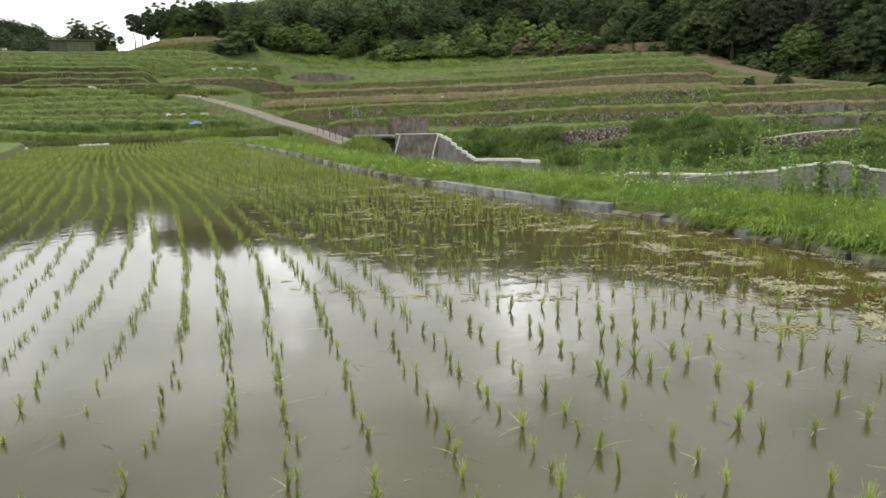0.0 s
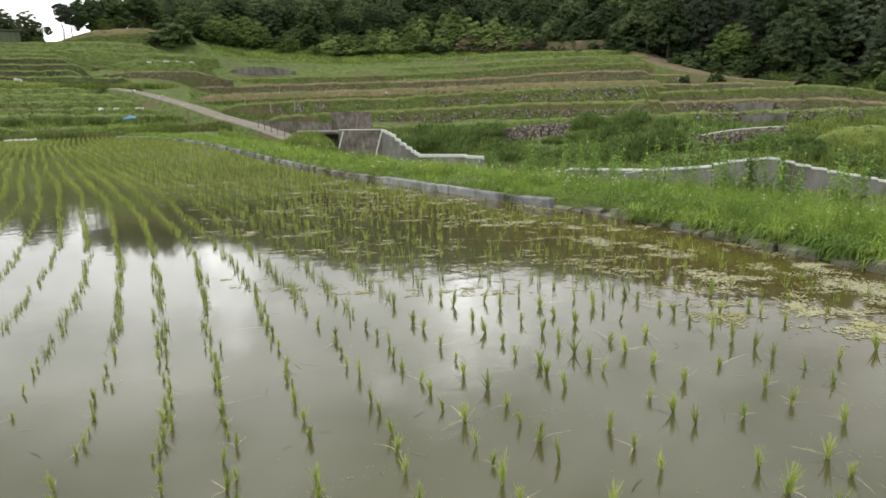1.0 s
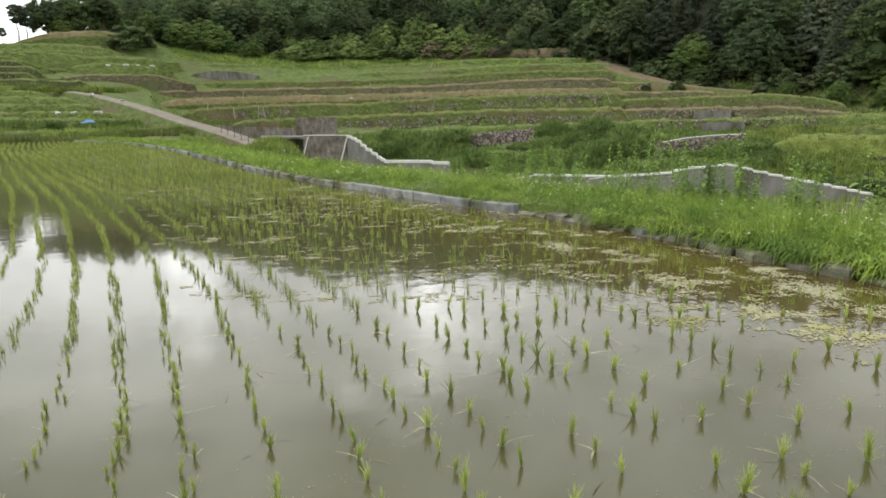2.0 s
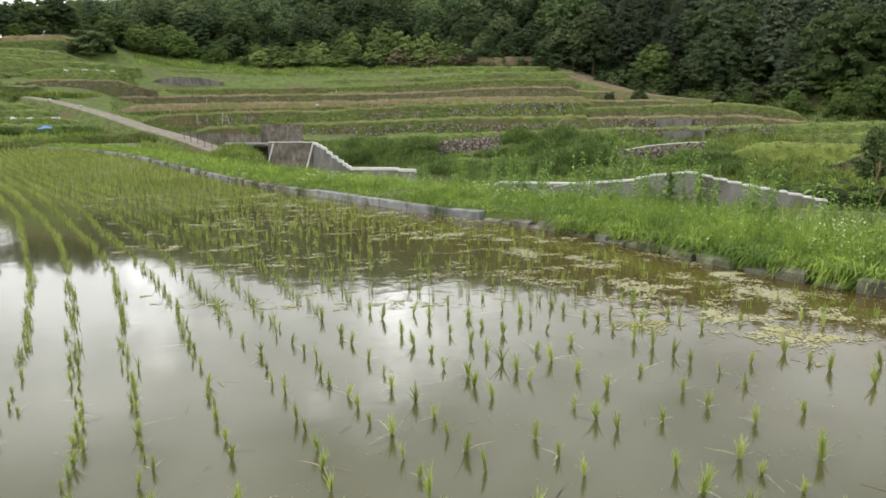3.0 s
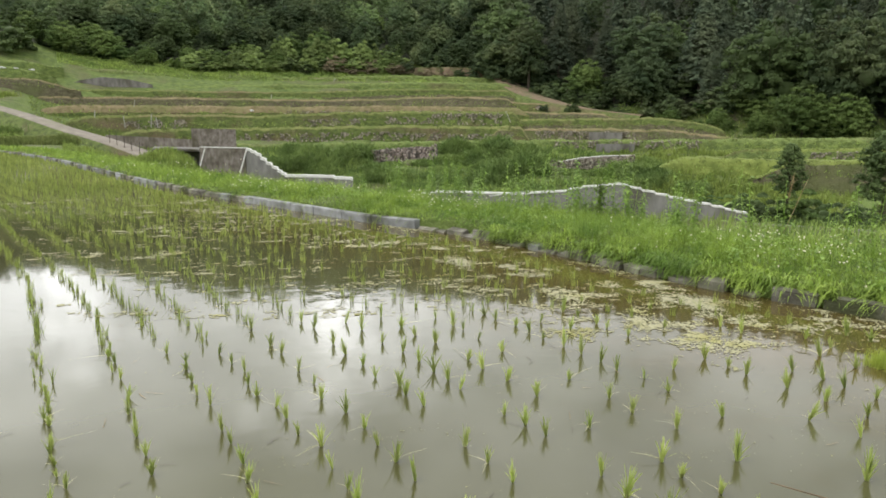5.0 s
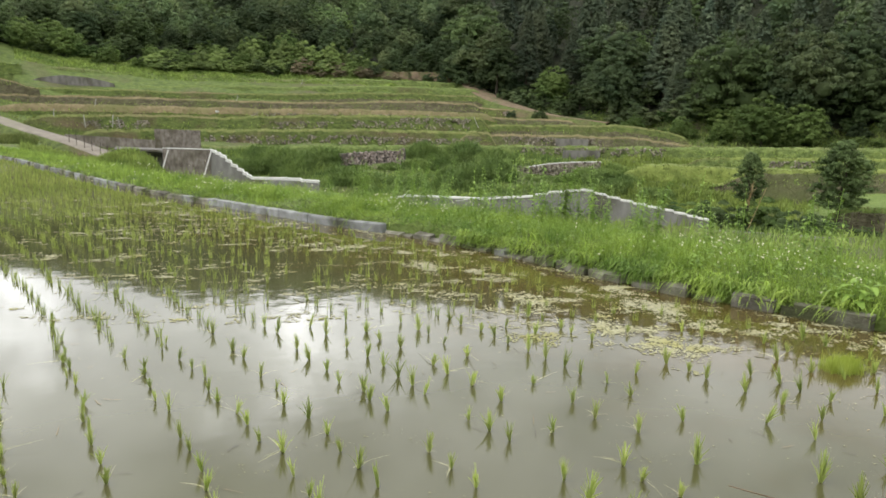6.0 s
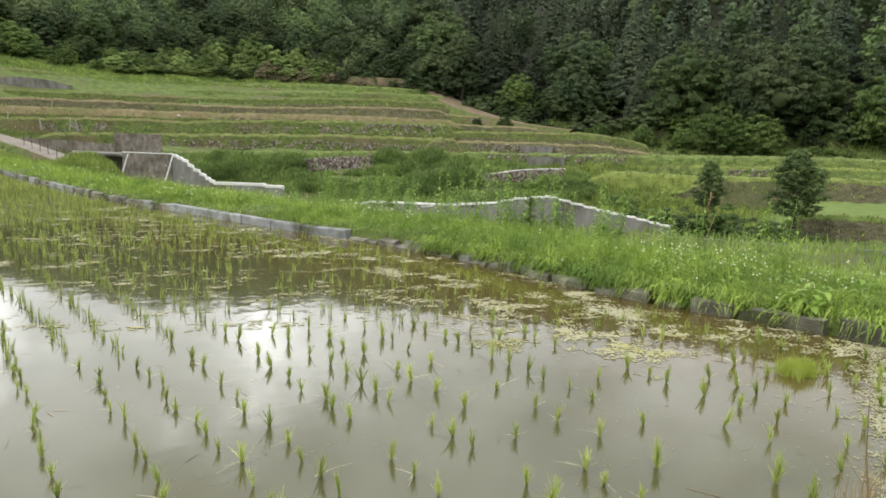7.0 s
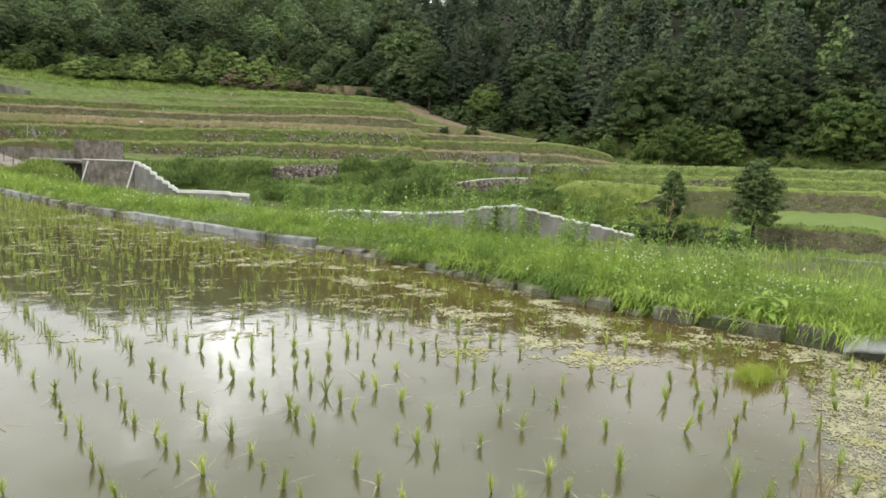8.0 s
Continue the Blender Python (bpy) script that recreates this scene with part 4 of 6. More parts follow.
# two young cedars on the valley floor
for kind, az, r, el, s in ((CEDAR, 48.9, 49, -5.6, 0.82), (CEDAR2, 42.8, 49, -5.2, 0.78)):
    x, y, _ = at(az, r, 0)
    tree(kind, x, y, float(rise(el, r)), s, 0.4, "young cedar tree with dense dark foliage by the stream", name="cedar_tree", group="young cedars by the stream")
# trees on the skyline over the left terraces
for kind, az, r, s, el in ((3, -26.8, 134, 0.60, 4.9), (3, -25.2, 135, 0.58, 4.9), (2, -26.0, 133, 0.46, 4.9), (4, -26.5, 136, 0.56, 4.9), (4, -25.3, 137, 0.5, 4.9), (8, -24.7, 134, 0.36, 5.1), (PINE, -23.0, 134, 0.95, 5.5), (PINE, -22.5, 135, 0.85, 5.5), (PINE, -24.0, 135, 0.45, 5.4), (0, -21.2, 138, 0.74, 6.2), (4, -19.4, 139, 0.78, 6.6), (1, -17.6, 139, 0.66, 6.9), (7, -20.4, 136, 0.5, 6.2)):
    x, y, _ = at(az, r, 0)
    tree(kind, x, y, float(rise(el, r)) - 0.3, s, az, "dark tree standing on the skyline above the terraces", group="skyline trees")


# ---- rice ----
ROW_Y0 = [-4, 1.0, 2.74, 4.32, 5.55, 7.5, 10.74, 12.65, 15.8, 19.65, 24.6, 31.6, 38.9, 49.9, 66]
ROW_X0 = [0.05, -0.66, -1.0, -1.45, -1.83, -2.53, -3.88, -4.70, -6.20, -8.14, -10.53, -13.88, -17.4, -22.2, -28.9]
ROW_Y = np.linspace(-4, 66, 281)
ROW_X = soft(ROW_Y0, ROW_X0, ROW_Y)


def inside(x, y, margin):
    """Whether a place lies in the paddy, at least margin from its edge."""
    kx = np.interp(y, KC[:520, 1], KC[:520, 0])
    lim = np.where(y < 3, 1.35, 1.2)
    far = np.interp(x, [-38, -33, -30, -27, -23, -18], [44, 55, 59, 60.3, 59.5, 54])
    return (x < kx - margin) & (y > lim + margin * 0.4) & (y < np.where(x > -18, 60, far) - margin) & (x > np.interp(y, [30, 35.8, 45.3, 59], [-19.8, -22.8, -27.8, -34.8]) + 0.3)


def hill_places():
    rng = np.random.default_rng(5)
    out = []
    for k in range(-75, 40):
        y = 1.3
        while y < 60:
            slope = np.interp(y, [0, 3, 6, 9, 14, 60], [-0.18, -0.24, -0.31, -0.38, -0.45, -0.45])
            step = 0.19 * rng.uniform(0.7, 1.35) * (0.58 if k in (-1, 0, 1) else 0.8 if k < 1 else 0.85 if k == 2 else 0.95) * (1 if y < 9 else 0.8 if y < 20 else 1.2)
            y += step * math.cos(math.atan(slope))
            off = (0.333 if k < 1 else 0.319) * k * math.sqrt(1 + slope * slope)
            x = np.interp(y, ROW_Y, ROW_X) + off + rng.normal(0, 0.02) + 0.035 * math.sin(y * 0.8 + k * 1.7)
            out.append((x, y, k))
    a = np.array(out)
    ok = inside(a[:, 0], a[:, 1], 0.35)
    # hills that failed to take: more of them along the right side
    gap = np.clip((a[:, 0] - np.interp(a[:, 1], ROW_Y, ROW_X) - 1.2) / 1.5, 0, 1)
    ok &= rng.random(len(a)) > 0.07 + 0.22 * gap * np.interp(a[:, 1], [8, 12, 20], [1.0, 0.7, 0.0])
    thin = (a[:, 2] < 0) * np.interp(a[:, 1] + 0.35 * a[:, 0], [1.8, 2.6, 4.5], [0.5, 0.25, 0.0])
    ok &= rng.random(len(a)) > thin
    return a[ok]


HILLS = hill_places()


def seedling_mesh(seed, n=13, h=0.13, mat=None):
    """A tuft of leaves that spring from one foot."""
    rng = np.random.default_rng(seed)
    base = np.tile([0.0, 0.0, -0.03], (n, 1))
    v, f = blades(rng, base, h * rng.uniform(0.45, 1.2, n) + 0.03, rng.uniform(0.0075, 0.0115, n), lean=0.2, seg=3)
    m = int(rng.integers(0, 7))
    live = len(f)
    if m:
        # withered leaves that have sunk onto the water
        v2, f2 = blades(rng, base[:m] + [0, 0, 0.034], rng.uniform(0.03, 0.05, m), rng.uniform(0.004, 0.007, m), lean=1.9, seg=3)
        v2[:, 2] = np.maximum(v2[:, 2], 0.004)
        v, f = np.concatenate([v, v2]), np.concatenate([f, f2 + len(v)])
    # all leaves share the two lowest points, so the tuft is one piece
    foot = np.arange(0, len(v), 8)
    f = np.where(np.isin(f, foot), 0, np.where(np.isin(f, foot + 1), 1, f))
    fm = (np.arange(len(f)) >= live).astype(int)
    return mesh_np("seedling", v, f, [mat or M_RICE, M_PALE_LEAF], fm)


SEEDLINGS = [seedling_mesh(100 + i, n=int(20 + 26 * ((i * 0.37) % 1)), h=0.075 + 0.045 * ((i * 0.61) % 1)) for i in range(14)]
dist2 = np.hypot(HILLS[:, 0] - 0.8, HILLS[:, 1] - 0.2)
vis = (HILLS[:, 0] > -0.72 * HILLS[:, 1] - 0.4)
order = np.argsort(np.where(vis, dist2, 999))
NEAR, REST = order[:295], order[295:]
rng = np.random.default_rng(9)
for i in NEAR:
    x, y, k = HILLS[i]
    ob = new("rice_seedling", SEEDLINGS[int(rng.integers(0, len(SEEDLINGS)))])
    s = rng.uniform(0.75, 1.2) * float(np.interp(x, [-1.4, 0.6], [0.6, 1.0]))
    ob.matrix_world = Matrix.Translation((x, y, 0)) @ Euler((rng.normal(0, 0.10), rng.normal(0, 0.10), rng.uniform(0, 6.28))).to_matrix().to_4x4() @ Matrix.Scale(s, 4)
    tagged(ob, "young green rice seedling standing in shallow paddy water", "rice seedling", "rice seedlings in the paddy")


def far_rice():
    rng = np.random.default_rng(12)
    p = HILLS[REST]
    d = np.hypot(p[:, 0], p[:, 1])
    reps = np.where(d < 10, 10, np.where(d < 25, 6, 4))
    q = np.repeat(p, reps, 0)
    dd = np.repeat(d, reps)
    n = len(q)
    sp = np.where(dd < 12, 0.011, 0.014)
    base = np.stack([q[:, 0] + rng.normal(0, 1, n) * sp, q[:, 1] + rng.normal(0, 1, n) * sp, np.full(n, -0.02)], 1)
    h = rng.uniform(0.07, 0.14, n) + 0.04 * np.clip((dd - 8) / 15, 0, 1)
    h *= np.where(dd < 14, np.interp(q[:, 0] - np.interp(q[:, 1], ROW_Y, ROW_X), [-1.5, 1.5], [0.62, 1.0]), 1.0)
    side = np.clip((q[:, 0] - np.interp(q[:, 1], ROW_Y, ROW_X) - 0.6) / 1.0, 0, 1) * np.clip((q[:, 1] - 4.8) / 1.5, 0, 1) * np.clip((26 - q[:, 1]) / 10, 0, 1)
    h *= 1 + 0.22 * side
    w = np.interp(dd, [4, 12, 30, 60], [0.007, 0.012, 0.026, 0.045])
    v, f = blades(rng, base, h, w, lean=0.26, seg=2)
    ob = new("rice_field", mesh_np("rice_field", v, f, [M_RICEFAR]))
    tagged(ob, "rows of young rice reaching across the flooded paddy", "rice plants", kind="stuff")


far_rice()


# ---- grass on the bank ----
def hanging(rng, base, way, length, width):
    """Blades that rise a little and droop over an edge, towards way."""
    n = len(base)
    to = np.concatenate([way, np.zeros((n, 1))], 1) + np.stack([rng.normal(0, 0.6, n), rng.normal(0, 0.6, n), np.zeros(n)], 1)
    side = np.stack([-to[:, 1], to[:, 0], np.zeros(n)], 1)
    side /= np.linalg.norm(side, axis=1, keepdims=True)
    lift = rng.uniform(0.3, 1.5, n)
    rows = []
    for t, wd in ((0, 0.9), (0.35, 1.0), (0.7, 0.75), (1.0, 0.12)):
        c = base + to * (length * 0.75 * t)[:, None] + np.stack([np.zeros(n), np.zeros(n), length * (lift * t - 1.35 * lift * t * t)], 1)
        c[:, 2] = np.maximum(c[:, 2], 0.01)
        rows += [c - side * (width * wd / 2)[:, None], c + side * (width * wd / 2)[:, None]]
    v = np.stack(rows, 1).reshape(-1, 3)
    o = np.arange(n) * 8
    return v, np.concatenate([np.stack([o + 2 * j, o + 2 * j + 1, o + 2 * j + 3, o + 2 * j + 2], 1) for j in range(3)])


def bank_grass():
    rng = np.random.default_rng(21)
    c, n, s = KC, KN, KS
    dist = np.hypot(c[:, 0], c[:, 1])
    dens = np.interp(dist, [4, 8, 15, 30, 60], [560, 430, 170, 60, 32])     # blades per step
    cnt = (dens * (s < 95)).astype(int)
    idx = np.repeat(np.arange(len(c)), cnt)
    m = len(idx)
    wide = np.interp(s, [0, 10, 30, 60, 80], [2.6, 2.3, 2.0, 2.6, 2.6])[idx]
    o = rng.uniform(0.03, 1.0, m) ** 0.9 * wide
    j = rng.uniform(-0.05, 0.05, m)
    tang = np.stack([-n[:, 1], n[:, 0]], 1)
    xy = c[idx] + n[idx] * o[:, None] + tang[idx] * j[:, None]
    z = np.interp(o / wide * 2.3, [0.10, 0.25, 0.7, 1.3, 1.8, 2.3], [0.08, 0.15, 0.2, 0.18, 0.08, -0.27])
    d = dist[idx]
    patch = np.clip(0.45 + 0.4 * wob(xy[:, 0], xy[:, 1], 1.3, 7.0) + 0.35 * wob(xy[:, 0], xy[:, 1], 5.1, 2.0), 0, 1)
    h = (0.06 + 0.25 * patch ** 1.6) * rng.uniform(0.35, 1.35, m) * np.interp(o, [0, 0.3, 3], [0.8, 1.0, 1.15]) + 0.03
    w = np.interp(d, [4, 10, 30, 60], [0.006, 0.0095, 0.027, 0.058]) * rng.uniform(0.5, 1.6, m)
    v, f = blades(rng, np.stack([xy[:, 0], xy[:, 1], z], 1), h, w, lean=1.25, seg=2)
    # long blades that hang out over the kerb
    pick = np.repeat(np.arange(len(c)), (np.interp(dist, [4, 9, 16, 40], [230, 120, 20, 4]) * (s < 60) * np.where((s > 9.8) & (s < 15), 0.25, 1.0)
                                         * np.clip(0.5 + 1.0 * wob(s, 0 * s, 2.3, 3.0), 0.1, 1.6) * np.where(s < 9.8, 2.3, 1.0)).astype(int))
    m2 = len(pick)
    start = c[pick] + n[pick] * rng.uniform(0.05, 0.45, m2)[:, None] + tang[pick] * rng.uniform(-0.05, 0.05, m2)[:, None]
    v2, f2 = hanging(rng, np.stack([start[:, 0], start[:, 1], rng.uniform(0.05, 0.20, m2)], 1), -n[pick] * rng.uniform(0.2, 1.2, (m2, 1)), np.minimum(rng.gamma(3.0, 0.04, m2), 0.24), np.interp(dist[pick], [4, 10, 30], [0.008, 0.012, 0.03]))
    v, f = np.concatenate([v, v2]), np.concatenate([f, f2 + len(v)])
    ob = new("bank_grass", mesh_np("bank_grass", v, f, [M_GRASS]))
    tagged(ob, "thick fresh green grass growing on the paddy bank", "grass", kind="stuff")


bank_grass()


# ---- kerb of concrete blocks ----
def block_mesh(length, height, seed, mat=None, rough=0.008):
    rng = random.Random(seed)
    bm = bmesh.new()
    bmesh.ops.create_cube(bm, size=1.0)
    for v in bm.verts:
        v.co = Vector((v.co.x * length, v.co.y * 0.12, v.co.z * height))
    bmesh.ops.bevel(bm, geom=bm.edges[:], offset=0.012, segments=1, affect="EDGES")
    for v in bm.verts:
        v.co += Vector((rng.uniform(-1, 1) * rough, rng.uniform(-1, 1) * rough, rng.uniform(-1, 1) * rough))
    me = bpy.data.meshes.new("kerb_block")
    bm.to_mesh(me)
    bm.free()
    me.materials.append(mat or M_KERB)
    return me


def kerb():
    base = new("kerb")
    tagged(base, "row of worn grey concrete blocks edging the paddy", "kerb", kind="structure")
    rng = random.Random(4)
    long_ = [block_mesh(1.0, 0.36, i) for i in range(4)]
    old = [block_mesh(1.0, 0.36, 20 + i, M_KERB_OLD, 0.018) for i in range(6)]
    s = 0.4
    while s < 66:
        clean = 0.6 < K_AZ[min(int(s / 0.1) + 4, len(KC) - 1)] < 13.6
        ln = rng.uniform(0.72, 1.0) if clean else rng.uniform(0.45, 0.95) if s < 5.2 else rng.uniform(0.14, 0.34) if s < 11 else rng.uniform(0.5, 0.9)
        i = int((s + ln / 2) / 0.1)
        if i >= len(KC):
            break
        p, n = KC[i], KN[i]
        far_end = K_AZ[i] < 0.6
        pale0 = 5.2 < s < 9.8 and rng.random() < 0.06
        pale = clean or pale0 or (far_end and rng.random() < 0.6)
        ob = new("kerb_block", rng.choice(long_ if pale else old))
        ob.parent = base
        top = 0.125 if clean else (0.10 if far_end else 0.10 if s < 5.2 else 0.08 if pale0 else 0.07) + rng.uniform(-0.045, 0.035) * (0.3 if far_end else 1.0)
        calm = clean or far_end
        lean = rng.gauss(0, 0.008 if calm else 0.05)
        ob.matrix_world = (Matrix.Translation((p[0] + n[0] * 0.05, p[1] + n[1] * 0.05, top - 0.18))
                           @ Euler((lean, rng.gauss(0, 0.005 if calm else 0.03), math.atan2(n[0], -n[1]) + rng.gauss(0, 0.006 if calm else 0.03))).to_matrix().to_4x4() @ Matrix.Diagonal((ln, 1, 1, 1)))
        s += ln + (0.010 if calm else rng.choice((0.01, 0.03, 0.10)))


kerb()


# ---- grass on the terraces and the valley slope ----
def terrace_grass():
    rng = np.random.default_rng(31)
    vs, fs, n0, fm = [], [], 0, []

    def add(base, h, w, mat, lean=0.4):
        nonlocal n0
        v, f = blades(rng, base, h, w, lean=lean, seg=2)
        vs.append(v), fs.append(f + n0), fm.append(np.tile(np.broadcast_to(mat, len(base)), 2))
        n0 += len(v)

    for name, (a, d, zl, h) in TERRACES.items():
        arc = np.radians(a[-1] - a[0]) * d.mean()
        # along the lip
        m = int(arc * 26)
        q = rng.uniform(a[0], a[-1], m)
        hh, dd, zz = np.interp(q, a, h), np.interp(q, a, d), np.interp(q, a, zl)
        r = dd + 0.5 * hh + rng.uniform(-0.25, 0.9, m)
        grow = 0.5 + 0.5 * wob(q * 2.0, q * 0, 1.3, float(len(vs)))
        add(at(q, r, 0) + np.stack([0 * q, 0 * q, zz + 0.02], 1), (0.05 + 0.20 * grow) * rng.uniform(0.5, 1.3, m), rng.uniform(0.05, 0.14, m), 1)
        # down the bank
        m = int(arc * 22 * max(0.6, h.max()))
        q, t = rng.uniform(a[0], a[-1], m), rng.uniform(0.0, 0.95, m)
        hh, dd, zz = np.interp(q, a, h), np.interp(q, a, d), np.interp(q, a, zl)
        grow = 0.5 + 0.5 * wob(q * 1.5, t * 3, 1.7, 5.0 + len(vs))
        keep = rng.random(m) < 0.25 + 0.75 * grow
        q, t, hh, dd, zz, grow = q[keep], t[keep], hh[keep], dd[keep], zz[keep], grow[keep]
        m = len(q)
        add(at(q, dd + 0.5 * hh * t - 0.05, 0) + np.stack([0 * q, 0 * q, zz - hh * (1 - t)], 1), (0.08 + 0.25 * grow) * rng.uniform(0.5, 1.2, m), rng.uniform(0.06, 0.16, m), np.where(t > 0.5, 1, 0))
    # the rough slope above the stream, in tussocks
    m = 2900
    ca, cr = rng.uniform(-3, 47, m), 41 + 38 * rng.random(m) ** 0.8
    tall = np.clip(0.5 + 0.7 * wob(ca * 0.5, cr * 0.5, 0.8, 8.0), 0.1, 1.2)
    tall = np.where((ca > 9.3) & (ca < 16) & (cr > 65) & (cr < 76) | (ca > 24) & (ca < 32.3) & (cr > 62) & (cr < 72), -0.15, tall)
    q = np.repeat(np.arange(m), 22)
    size = rng.uniform(0.3, 1.1, m)
    az = ca[q] + np.degrees(rng.normal(0, 0.5, len(q)) * size[q] / cr[q])
    r = cr[q] + rng.normal(0, 0.5, len(q)) * size[q]
    add(at(az, r, 0) + np.stack([0 * az, 0 * az, ground_z(az, r) - 0.05], 1), (0.25 + 0.75 * tall[q]) * rng.uniform(0.4, 1.15, len(q)), rng.uniform(0.07, 0.17, len(q)), np.where(az > 31 + 3 * wob(az, r, 0.6, 4.0), 2, np.where(rng.random(len(az)) < 0.75, 3, 0)), 0.5)
    # the valley floor nearer, and the ground behind the bank
    m = 26000
    az, r = rng.uniform(-14, 62, m), 9 + 34 * rng.random(m)
    ok = r > kerb_r(az) + 2.0
    az, r = az[ok], r[ok]
    add(at(az, r, 0) + np.stack([0 * az, 0 * az, ground_z(az, r) - 0.05], 1), rng.uniform(0.2, 0.7, len(az)) * np.where((az > 38) & (r < 24), 0.4, 1.0), rng.uniform(0.03, 0.09, len(az)), 0, 0.5)
    # rough weedy banks beside the head of the paddy
    m = 16000
    az, el = rng.uniform(-40, -12, m), rng.uniform(0, 1, m)
    r = 62.5 + 5 * el
    add(at(az, r, 0) + np.stack([0 * az, 0 * az, np.maximum(ground_z(az, r), 0.0) + 0.0 * az], 1), rng.uniform(0.15, 0.6, m), rng.uniform(0.06, 0.14, m), 1, 0.5)
    # tall rank grass on the low terraces beside the head of the paddy
    m = 1500
    level = rng.choice(5, m, p=[0.24, 0.16, 0.24, 0.10, 0.26])
    ca, cr = rng.uniform(-40, -16, m), np.array([67.3, 68.5, 73.5, 79.5, 91.5])[level] + rng.normal(0, 0.4, m)
    rank = np.clip(0.5 + 0.8 * wob(ca * 0.9, level * 3.0, 0.8, 5.0), 0.05, 1.2)
    size = rng.uniform(0.4, 1.0, m) * (0.35 + 0.65 * rank)
    q = np.repeat(np.arange(m), 26)
    az = ca[q] + np.degrees(rng.normal(0, 0.7, len(q)) * size[q] / cr[q])
    r = cr[q] + rng.normal(0, 0.35, len(q)) * size[q]
    lip = np.interp(cr[q], [67.5, 73.5, 79.5, 91.5], [0.35, 1.4, 2.0, 5.2])
    add(at(az, r, 0) + np.stack([0 * az, 0 * az, lip - 0.1], 1), (0.2 + 0.85 * size[q]) * rng.uniform(0.4, 1.1, len(q)), rng.uniform(0.05, 0.12, len(q)), np.where(level == 4, 2, np.where(level == 2, 3, np.where(rng.random(m) < 0.4, 2, 0)))[q], 0.55)
    # thin grass over the open ground beside the track
    m = 16000
    az, r = rng.uniform(-15, -2, m), rng.uniform(66, 112, m)
    add(at(az, r, 0) + np.stack([0 * az, 0 * az, ground_z(az, r) - 0.04], 1), rng.uniform(0.1, 0.4, m), rng.uniform(0.06, 0.15, m), rng.integers(0, 2, m), 0.7)
    # the weedy hump beside the bridge
    m = 20000
    az, r = rng.uniform(-13, -1, m), rng.uniform(40, 61, m)
    add(at(az, r, 0) + np.stack([0 * az, 0 * az, ground_z(az, r) - 0.05], 1), rng.uniform(0.2, 0.6, m), rng.uniform(0.05, 0.12, m), np.where(rng.random(m) < 0.7, 2, 0), 0.5)
    # shoulder at the top
    m = 24000
    az = rng.uniform(-13, 21, m)
    fe, fr = forest_base(az)
    r = fr - rng.uniform(-1.5, 8, m)
    add(at(az, r, 0) + np.stack([0 * az, 0 * az, ground_z(az, r) - 0.05], 1), (0.15 + 0.5 * np.clip(0.5 + 0.7 * wob(az * 3, r, 0.5, 6.0), 0, 1)) * rng.uniform(0.4, 1.2, m), rng.uniform(0.1, 0.26, m), 0, 0.8)
    # the green strip under the edge of the wood
    m = 15000
    az = rng.uniform(30, 62, m)
    r = forest_base(az)[1] + rng.uniform(-9, 4.5, m)
    add(at(az, r, 0) + np.stack([0 * az, 0 * az, ground_z(az, r) - 0.05], 1), rng.uniform(0.15, 0.6, m), rng.uniform(0.08, 0.2, m), rng.choice([0, 2, 3], m), 0.6)
    ob = new("hillside_grass", mesh_np("hillside_grass", np.concatenate(vs), np.concatenate(fs), [M_FARGRASS, M_LIPGRASS, M_MEADOWGRASS, M_SLOPE], np.concatenate(fm)))
    tagged(ob, "uneven grass and weeds over terraces and valley slope", "grass", kind="stuff")


terrace_grass()


# ---- dry stone walls ----
def stones(name, a0, a1, low, high, r0, mat, parent, seed, size=0.34, lean=0.25, patchy=False):
    """Rough stones laid in courses between two elevations."""
    rng = np.random.default_rng(seed)
    cube = np.array([(x, y, z) for x in (-1, 1) for y in (-1, 1) for z in (-1, 1)], float)
    quads = np.array([(0, 1, 3, 2), (4, 6, 7, 5), (0, 4, 5, 1), (2, 3, 7, 6), (0, 2, 6, 4), (1, 5, 7, 3)])
    vs, fs, n = [], [], 0
    az = a0
    while az < a1:
        t = (az - a0) / (a1 - a0)
        lo, hi = low[0] + (low[1] - low[0]) * t, high[0] + (high[1] - high[0]) * t
        r = float(np.interp(az, *r0)) if isinstance(r0, tuple) else r0
        z, top = float(rise(lo, r)), float(rise(hi, r))
        w = size * rng.uniform(0.7, 1.5)
        zz = z + rng.uniform(-0.1, 0.1)
        while zz < top:
            hgt = size * rng.uniform(0.55, 1.0)
            if patchy and float(wob(az * 3.2, zz * 2.5, 1.0, seed)) < -0.12:
                zz += hgt
                continue
            c = at(az + rng.normal(0, 0.04), r + lean * (zz - z) + rng.normal(0, 0.05), zz + hgt * rng.uniform(0.3, 0.7))
            v = cube * [w * 0.5, 0.16, hgt * 0.5] * rng.uniform(0.6, 1.12, (8, 3))
            ang = -math.radians(az) + rng.normal(0, 0.15)
            tl = rng.normal(0, 0.5)
            v = np.stack([v[:, 0] * math.cos(tl) - v[:, 2] * math.sin(tl), v[:, 1], v[:, 0] * math.sin(tl) + v[:, 2] * math.cos(tl)], 1)
            v = np.stack([v[:, 0] * math.cos(ang) - v[:, 1] * math.sin(ang), v[:, 0] * math.sin(ang) + v[:, 1] * math.cos(ang), v[:, 2]], 1)
            vs.append(v + c), fs.append(quads + n)
            n += 8
            zz += hgt
        az += math.degrees(w / r)
    ob = new(name, mesh_np(name, np.concatenate(vs), np.concatenate(fs), [mat]))
    if parent:
        ob.parent = parent
    ob["kind"] = "stuff"
    return ob


